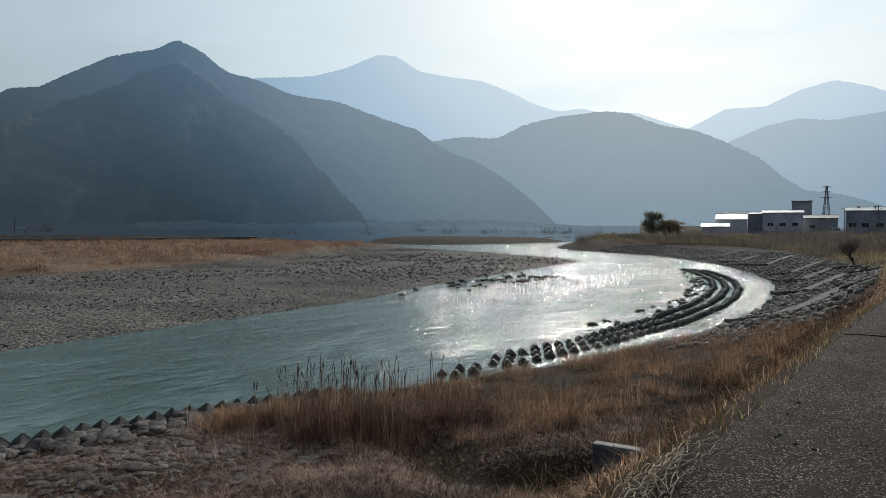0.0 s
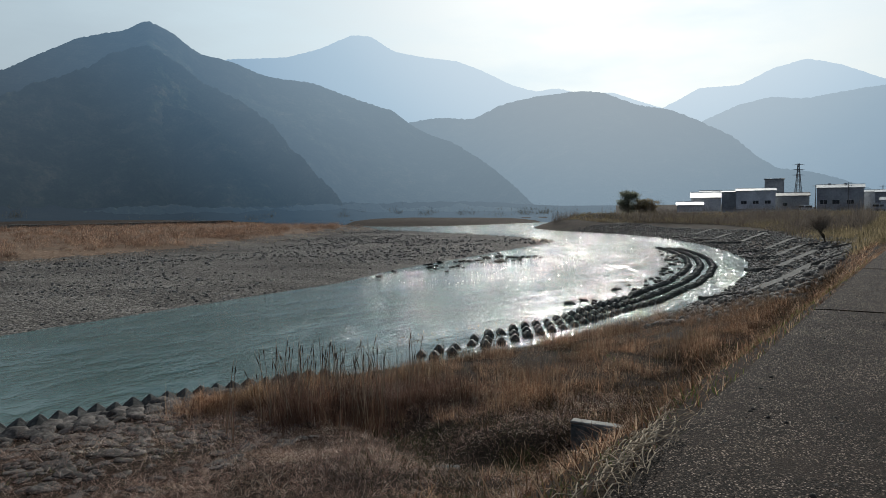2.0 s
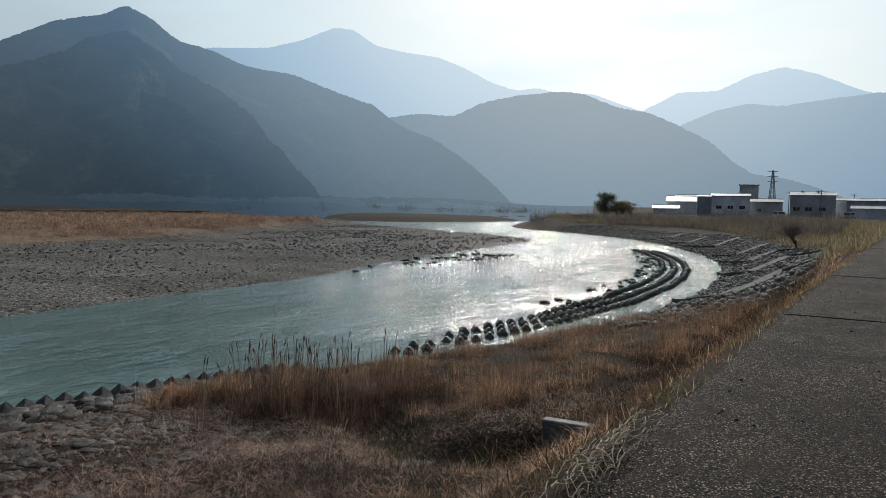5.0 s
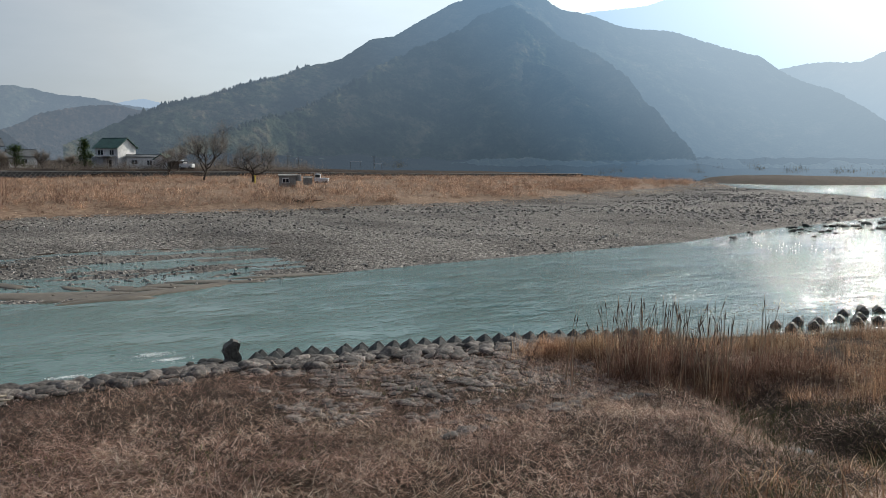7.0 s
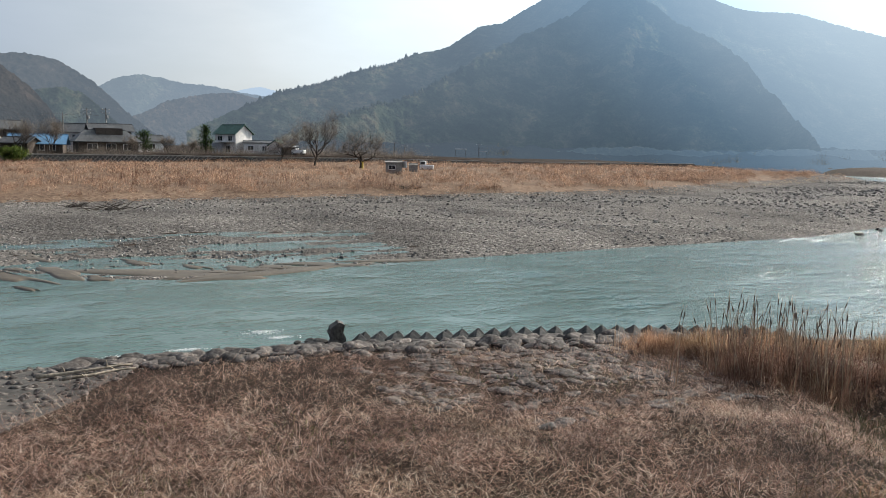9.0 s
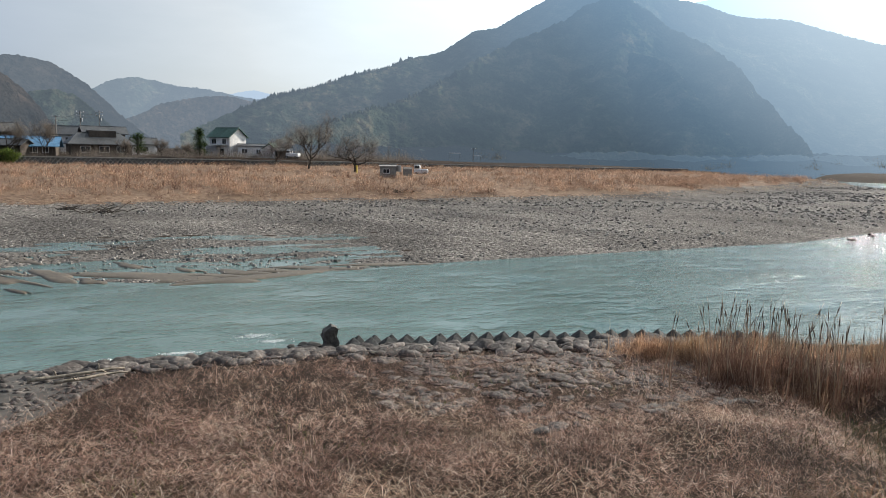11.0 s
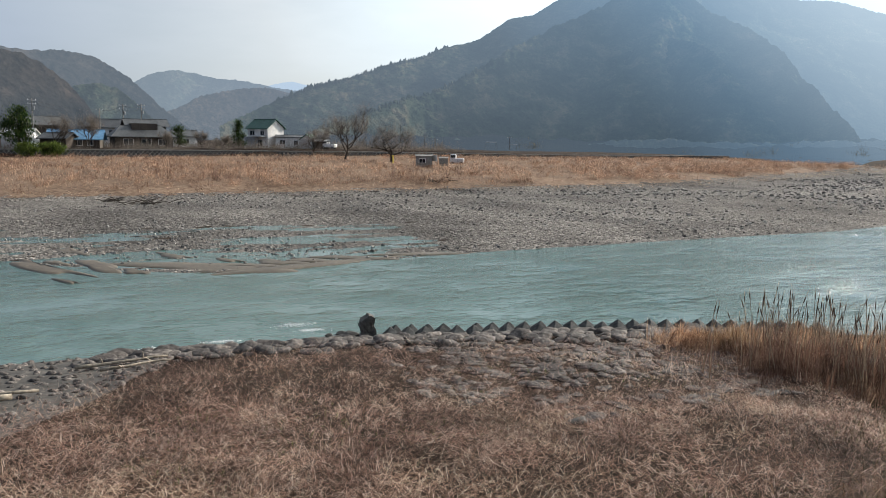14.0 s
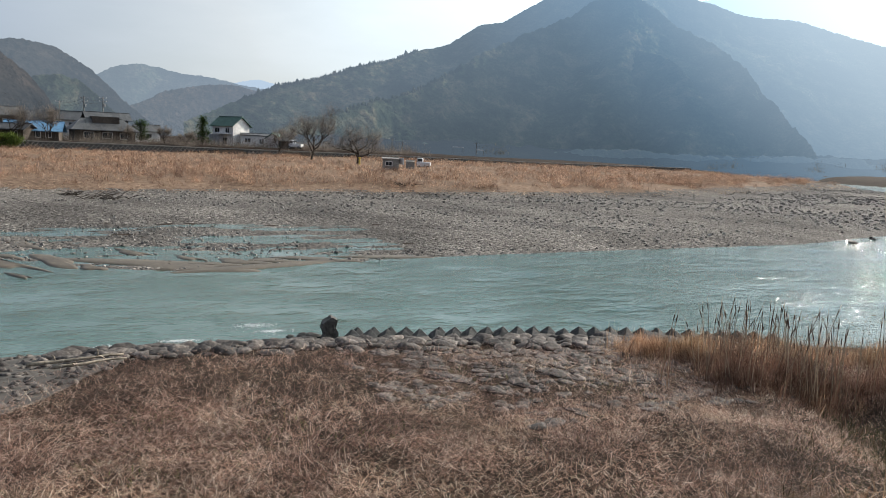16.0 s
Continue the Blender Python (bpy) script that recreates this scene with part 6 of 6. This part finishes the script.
low_z = land(to_xy(wl_pts[:, 0], wl_pts[:, 1] - 1.5)) - 0.4
V = np.stack([np.column_stack([to_xy(wl_pts[:, 0], wl_pts[:, 1] - 0.75), low_z]), np.column_stack([front, top_z]), np.column_stack([behind, top_z]), np.column_stack([behind, low_z])], 1).reshape(-1, 3)
mesh_object("wall_face", V, grid_faces(240, 4, True), M_rib, False, wall_root)
V = np.stack([np.column_stack([to_xy(wl_pts[:, 0], wl_pts[:, 1] - 0.35), top_z]), np.column_stack([to_xy(wl_pts[:, 0], wl_pts[:, 1] - 0.35), top_z + 0.18]),
              np.column_stack([behind, top_z + 0.18]), np.column_stack([behind, top_z])], 1).reshape(-1, 3)
mesh_object("coping", V, grid_faces(240, 4, True), M_concrete, False, wall_root)
bm = bmesh.new()
for k in range(300):
    a0 = -60 + k * 0.8
    for way in (-1, 1):
        if a0 > 110:
            continue
        zt, zb = float(np.interp(a0, wl_pts[:, 0], top_z)), float(np.interp(a0, wl_pts[:, 0], low_z))
        s0 = float(np.interp(a0, wl_pts[:, 0], wl_pts[:, 1]))
        p, q = to_xy(a0, s0 - 0.72), to_xy(a0 + way * (zt - zb) * 0.9, s0 - 0.29)
        tube(bm, [(*p, zb + 0.1), (*q, zt)], [0.045, 0.045], 4)
lat = part("lattice", bm, M_concrete, wall_root)
tagged(lat, kind="stuff")


# ---- trees ----
M_twigs = blades("fine_leafless_twigs", [(0.0, (0.10, 0.085, 0.075)), (0.5, (0.19, 0.165, 0.145)), (1.0, (0.28, 0.245, 0.21))], 0.35)

def bare_tree(x, y, z, h, spread, seed, label, trunk=0.2, shape=0.55):
    """Leafless tree: trunk and limbs in one mesh, fine twigs in another."""
    r = np.random.default_rng(seed)
    root = thing("bare_tree", x, y, z, 0, label, "tree", "bare trees")
    bm, tw = bmesh.new(), []

    def grow(p, d, length, rad, level):
        pts = [p]
        for i in range(4):
            d = (d + Vector(r.normal(0, 0.16, 3)) + Vector((0, 0, 0.05))).normalized()
            pts.append(pts[-1] + d * length / 4)
        tube(bm, pts, [rad * (1 - 0.12 * i) for i in range(5)], 6 if level < 2 else 4)
        if level == 3:
            tw.extend((q, d) for q in pts[1:])
            return
        for k in range((5, 4, 4)[level]):
            t = pts[r.integers(2, 5)]
            u_ = Vector((r.normal(), r.normal(), r.uniform(-0.1, 0.7) * (1 if level else 1.2))).normalized()
            nd = (d * (1 - spread) + u_ * spread).normalized()
            grow(t, nd, length * (r.uniform(1.0, 1.35) if level == 0 else r.uniform(0.6, 0.85)), rad * 0.55, level + 1)

    grow(Vector((0, 0, -0.2)), Vector((0, 0, 1)), h * 0.26, trunk, 0)
    part("trunk", bm, M_bark, root, "", True)
    at = np.array([(*q,) for q, _ in tw])
    at = np.repeat(at, 16, 0) + r.normal(0, 0.036 * h, (len(tw) * 16, 3))
    blade_mesh("crown", at[:, :2], (h * 0.04, h * 0.13), (0.008, 0.016), (0.0, 0.9), M_twigs, at[:, 2], parent=root)
    return root


def leafy(name, x, y, z, h, w, seed, label, material=None, n=4200, cone=False):
    """Evergreen: trunk with limbs and a crown of many small leaf sprays."""
    r = np.random.default_rng(seed)
    root = thing(name, x, y, z, 0, label, "tree")
    bm = bmesh.new()
    tube(bm, [(0, 0, -0.3), (0.05, 0, h * 0.4), (0, 0.05, h * 0.9)], [w * 0.05, w * 0.04, 0.02], 7)
    for k in range(9):
        t, zz = r.uniform(0, 6.28), h * r.uniform(0.25, 0.75)
        tube(bm, [(0, 0, zz), (math.cos(t) * w * 0.2, math.sin(t) * w * 0.2, zz + h * 0.05), (math.cos(t) * w * 0.4, math.sin(t) * w * 0.4, zz + h * 0.1)], [0.05, 0.035, 0.015], 5)
    part("trunk", bm, M_bark, root)
    lumps = r.uniform(-1, 1, (46, 3))
    lumps[:, 2] = r.uniform(0.15, 0.95, 46)
    size = (1 - lumps[:, 2] * 0.85) if cone else np.sqrt(np.clip(1 - (lumps[:, 2] * 2 - 1.05) ** 2, 0.1, 1))
    centre = np.column_stack([lumps[:, 0] * size * w * 0.42, lumps[:, 1] * size * w * 0.42, lumps[:, 2] * h])
    at = centre[r.integers(0, 46, n)] + r.normal(0, 1, (n, 3)) * (w * 0.11, w * 0.11, h * 0.06)
    blade_mesh("crown", at[:, :2], (w * 0.04, w * 0.10), (w * 0.018, w * 0.035), (0.0, 1.2), material or M_needles, at[:, 2], parent=root)
    return root


def tree_at(az, d, dz=0.0):
    x, y, z = place(az, d)
    return x, y, z + dz


bare_tree(*tree_at(39.3, 126), 9.5, 0.72, 11, "wide leafless dark tree on the flood plain", 0.26)
bare_tree(*tree_at(42.8, 132), 11.0, 0.5, 12, "tall leafless tree before the village wall", 0.2)
bare_tree(*tree_at(45.2, 150), 7.5, 0.5, 13, "slender leafless tree beside the annex", 0.12)
bare_tree(*tree_at(60.7, 152), 8.0, 0.55, 14, "leafless garden tree by the blue-roofed house", 0.14)
bare_tree(*tree_at(62.9, 150), 8.0, 0.6, 15, "spreading leafless orchard tree", 0.16)
bare_tree(*tree_at(55.8, 153), 4.2, 0.55, 16, "small leafless shrub tree above the wall", 0.1)
bare_tree(*tree_at(53.3, 158), 4.6, 0.55, 17, "small leafless shrub tree above the wall", 0.1)
bare_tree(*tree_at(51.8, 154), 3.8, 0.55, 18, "small leafless shrub tree above the wall", 0.1)
bare_tree(*tree_at(-29.3, 76), 3.9, 0.6, 19, "leafless shrub on the levee bank", 0.07)
leafy("evergreen_tree", *tree_at(50.7, 160), 5.6, 3.4, 21, "dark evergreen tree beside the white house", cone=True)
leafy("evergreen_tree", *tree_at(54.9, 168), 4.8, 3.2, 22, "olive evergreen garden tree")
leafy("evergreen_tree", *tree_at(65.0, 150), 7.5, 5.2, 23, "tall dark evergreen at the village edge", n=6000)
leafy("bush", *tree_at(63.1, 146), 2.6, 4.2, 24, "yellow-green bush above the river grass", M_green)
leafy("bush", *tree_at(64.6, 144), 2.4, 3.6, 25, "yellow-green bush above the river grass", M_green)
M_haze_leaf = blades("grey_green_leaves", [(0.0, (0.16, 0.18, 0.14)), (0.6, (0.26, 0.28, 0.21)), (1.0, (0.36, 0.37, 0.26))], 0.5)
leafy("bush", *tree_at(-15.9, 190), 5.6, 4.8, 26, "grey-green round bush on the levee point", M_haze_leaf, cone=False, n=9000)
leafy("bush", *tree_at(-17.2, 186), 3.4, 5.2, 27, "low yellowish bush beside the round one", M_levee, cone=False, n=7000)

# brush along the banks
br = strewn(-40, 60, 147, 172, 52000, lambda a, s: clumpy(np.stack([a, s], 1), 0.25, 131, 0.4, 0.6))
tagged(blade_mesh("garden_brush", to_xy(br[:, 0], br[:, 1]), (0.5, 2.6), (0.014, 0.03), (0.0, 0.8), M_twigs, curl=1.0), "leafless brown brush in the village gardens", "brush", kind="stuff")
br = strewn(85, 190, 4, 80, 120000)
d1_, d2_ = gap(br, near_line), gap(br, crest_line)
br = br[~within(br, river_poly) & ~within(br, levee_poly) & ~within(br, far_poly) & (np.abs(d1_ / (d1_ + d2_) - 0.6) < 0.26)]
br = br[rng.uniform(0, 1, len(br)) < clumpy(br, 0.09, 141, 0.42, 0.6)][:26000]
tagged(blade_mesh("levee_brush", to_xy(br[:, 0], br[:, 1]), (0.8, 2.8), (0.02, 0.05), (0.0, 0.6), M_twigs), "grey leafless brush and willows on the levee berm", "brush", kind="stuff")
# scattered leafless trees in the fields below the mountain
M_pale_brush = blades("distant_leafless_twigs", [(0.0, (0.06, 0.06, 0.05)), (0.5, (0.11, 0.105, 0.085)), (1.0, (0.18, 0.165, 0.12))], 0.3)
ft = []
for k in range(50):
    az, d = rng.uniform(-12, 44), rng.uniform(270, 380)
    x, y = bearing(az, d)
    g = rng.uniform(0.8, 2.0)
    ft.append(np.column_stack([rng.normal(x, 1.2 * g, 110), rng.normal(y, 1.2 * g, 110), np.abs(rng.normal(0, 0.9 * g, 110))]))
ft = np.concatenate(ft)
base_ = np.repeat(land(ft[::110, :2]), 110)
tagged(blade_mesh("field_trees", ft[:, :2], (0.6, 1.6), (0.05, 0.12), (0.0, 1.0), M_pale_brush, base_ + ft[:, 2]), "pale leafless trees in fields at the mountain's foot", "trees", kind="stuff")


# heaps of washed-up branches on the gravel
for az, d, g in ((57.4, 61, 2.0), (35.7, 75, 1.5), (59.6, 64, 1.0)):
    x, y, z = place(az, d)
    root = thing("branch_heap", x, y, z, rng.uniform(0, 360), "heap of washed-up dark branches on gravel", "branches", "branch heaps")
    for k in range(26):
        bm = bmesh.new()
        t, e = rng.uniform(0, 6.28), rng.uniform(0.05, 0.5)
        p = Vector((rng.normal(0, 0.35 * g), rng.normal(0, 0.2 * g), 0.05))
        q = p + Vector((math.cos(t) * math.cos(e), math.sin(t) * math.cos(e), math.sin(e))) * g * rng.uniform(0.4, 1.0)
        tube(bm, [p, p.lerp(q, 0.5) + Vector((0, 0, 0.08)), q], [0.03, 0.022, 0.008], 5)
        part("branch", bm, M_bark, root)


# ---- poles and wires ----
def utility_pole(az, d, top_el, label, arms=2):
    x, y, z = place(az, d)
    h = EYE + d * math.tan(radians(top_el)) - z
    root = thing("utility_pole", x, y, z, az + 20, label, "utility pole", "utility poles")
    bm = bmesh.new()
    tube(bm, [(0, 0, -0.4), (0, 0, h)], [0.16, 0.1], 8)
    part("shaft", bm, M_pole, root)
    for k in range(arms):
        bm = bmesh.new()
        box(bm, 0, 0, h - 0.35 - 0.7 * k, 1.7, 0.1, 0.1)
        arm = part("crossarm", bm, M_steel, root)
        for sx in (-0.7, 0, 0.7):
            bm = bmesh.new()
            tube(bm, [(sx, 0, h - 0.3 - 0.7 * k), (sx, 0, h - 0.1 - 0.7 * k)], [0.05, 0.04], 6)
            part("insulator", bm, M_white_wall, arm)
    if arms > 1:
        bm = bmesh.new()
        tube(bm, [(0.28, 0, h - 2.2), (0.28, 0, h - 1.5)], [0.2, 0.2], 10)
        part("transformer", bm, M_steel, root)
    return Vector((x, y, z + h - 0.25))


def wire(p, q, sag):
    bm = bmesh.new()
    tube(bm, [p.lerp(q, k / 8) - Vector((0, 0, sag * 4 * (k / 8) * (1 - k / 8))) for k in range(9)], [0.02] * 9, 4)
    tagged(part("overhead_wire", bm, M_rubber), "thin black overhead wire between poles", "wire", "overhead wires")


tops = [utility_pole(az, d, e, "grey concrete utility pole in the village", n) for az, d, e, n in ((64.1, 165, 2.65, 2), (60.0, 178, 2.1, 1), (58.5, 172, 2.45, 2), (57.3, 176, 2.5, 2))]
for p, q in zip(tops[:-1], tops[1:]):
    for dz in (0, -0.7):
        wire(p + Vector((0, 0, dz)), q + Vector((0, 0, dz)), 0.6)
for az, d, e in ((36.7, 210, 0.55), (35.9, 215, 0.3), (30.2, 230, 0.5)):
    utility_pole(az, d, e, "thin grey pole on the field road", 1)

# ---- works behind the levee ----
def works(az0, az1, el0, el1, d, wall_mat, roof_mat, label, rise=0.8, turn=0.0, depth=9, windows=(), name="factory_hall"):
    azm = (az0 + az1) / 2
    w = abs(az0 - az1) * math.pi / 180 * d
    x, y = bearing(azm, d)
    base = EYE + d * math.tan(radians(el0))
    h = d * math.tan(radians(el1)) - d * math.tan(radians(el0)) - rise
    return gable_house(name, x, y, base, azm + turn, w, depth, h, rise, wall_mat, roof_mat, label, "factory", 0.25, windows)


works(-20.4, -22.4, -0.25, 0.98, 232, M_white_wall, M_pale_roof, "white warehouse with a bright sunlit roof", 1.6, 0, 10)
works(-21.0, -22.45, -0.25, 1.1, 250, M_white_wall, M_pale_roof, "taller white warehouse with a bright roof", 1.8, 0, 10)
works(-19.4, -21.2, -0.3, 0.3, 222, M_white_wall, M_pale_roof, "low white store with a bright roof", 0.9, 0, 6)
works(-22.5, -23.5, -0.3, 1.05, 240, M_dark_wall, M_tile_roof, "dark grey factory hall", 0.4)
works(-23.5, -26.05, -0.3, 1.2, 236, M_grey_wall, M_pale_roof, "grey factory hall with a bright roof edge", 0.7, 0, 8, ((-3.2, 2.2, 1.6, 1.0), (0, 2.2, 1.6, 1.0), (3.2, 2.2, 1.6, 1.0)))
works(-25.35, -26.6, -0.3, 1.85, 262, M_dark_wall, M_tile_roof, "dark square tower block on the factory", 0.1, 0, 5)
works(-26.1, -28.2, -0.3, 0.85, 246, M_dark_wall, M_tile_roof, "low dark workshop with a grey roof", 0.9, 0, 8, ((-2, 1.6, 1.4, 1.0),))
dark = works(-28.7, -31.5, -0.3, 1.36, 232, M_dark_wall, M_pale_roof, "long dark workshop with a bright ridge", 0.9, 0, 9, ((-4, 2.0, 1.8, 1.2), (-1, 2.0, 1.8, 1.2), (2.4, 2.0, 1.8, 1.2)))
for sx in (-2.7, 1.2):
    bm = bmesh.new()
    tube(bm, [(sx, 0, 6.2), (sx, 0, 6.9), (sx, 0, 6.95), (sx, 0, 7.2)], [0.25, 0.25, 0.42, 0.3], 10)
    part("roof_vent", bm, M_steel, dark)
works(-31.5, -32.3, -0.3, 0.95, 242, M_grey_wall, M_pale_roof, "small grey hall between the workshops", 0.5, 0, 6)
works(-32.2, -36, -0.3, 0.95, 226, M_dark_wall, M_grey_wall, "dark factory hall at the levee road", 0.6, 0, 8, ((-4, 1.6, 2.0, 1.2), (1, 1.6, 2.0, 1.2)))
works(-32.5, -34.6, -0.45, 0.45, 200, M_grey_wall, M_pale_roof, "low shed with a pale roof by the road", 0.6, 0, 5)
vehicle(-28.05, 205, 28, M_white_paint, "white van parked on the levee road", 4.2, 0.8, EYE + 205 * math.tan(radians(-0.5)))
vehicle(-32.4, 190, 40, M_dark_wall, "dark van parked on the levee road", 4.0, 0.75, EYE + 190 * math.tan(radians(-0.5)))
# low concrete barrier along the road
bm = bmesh.new()
pts = [Vector((*bearing(az, 212), EYE + 212 * math.tan(radians(-0.42)))) for az in np.linspace(-22.5, -28, 12)]
for p, q in zip(pts[:-1], pts[1:]):
    c = (p + q) / 2
    box(bm, c.x, c.y, c.z + 0.2, (q - p).length, 0.3, 0.9, math.atan2(q.y - p.y, q.x - p.x))
tagged(part("road_barrier", bm, M_dark_wall), "dark low wall along the levee road", "barrier")


# lattice pylon
d = 300
x, y = bearing(-27.5, d)
base, h = EYE + d * math.tan(radians(-0.2)), d * (math.tan(radians(2.9)) - math.tan(radians(-0.2)))
pylon = thing("pylon", x, y, base, -27.5 + 20, "grey steel lattice power pylon", "pylon")
half = (lambda z: 1.25 * (1 - z / h) ** 1.2 + 0.22)
for sx in (-1, 1):
    for sy in (-1, 1):
        bm = bmesh.new()
        tube(bm, [(sx * half(z), sy * half(z), z) for z in np.linspace(0, h, 7)], [0.11] * 7, 4)
        part("leg", bm, M_steel, pylon)
for k in range(9):
    z0, z1 = h * k / 9, h * (k + 1) / 9
    bm = bmesh.new()
    for sx, sy, tx, ty in ((-1, -1, 1, -1), (1, -1, 1, 1), (1, 1, -1, 1), (-1, 1, -1, -1)):
        tube(bm, [(sx * half(z0), sy * half(z0), z0), (tx * half(z1), ty * half(z1), z1)], [0.06, 0.06], 4)
        tube(bm, [(tx * half(z0), ty * half(z0), z0), (sx * half(z1), sy * half(z1), z1)], [0.06, 0.06], 4)
    part("brace", bm, M_steel, pylon)
for z in (0.74, 0.86, 0.97):
    bm = bmesh.new()
    tube(bm, [(-2.1, 0, h * z), (0, 0, h * z + 0.25), (2.1, 0, h * z)], [0.05, 0.12, 0.05], 4)
    tube(bm, [(-2.1, 0, h * z), (2.1, 0, h * z)], [0.06, 0.06], 4)
    part("crossarm", bm, M_steel, pylon)
utility_pole(-30.6, 222, 1.55, "grey utility pole beside the workshop", 2)
utility_pole(-28.6, 240, 1.4, "grey utility pole behind the levee road", 1)
utility_pole(-32.6, 230, 1.3, "grey utility pole behind the levee road", 1)
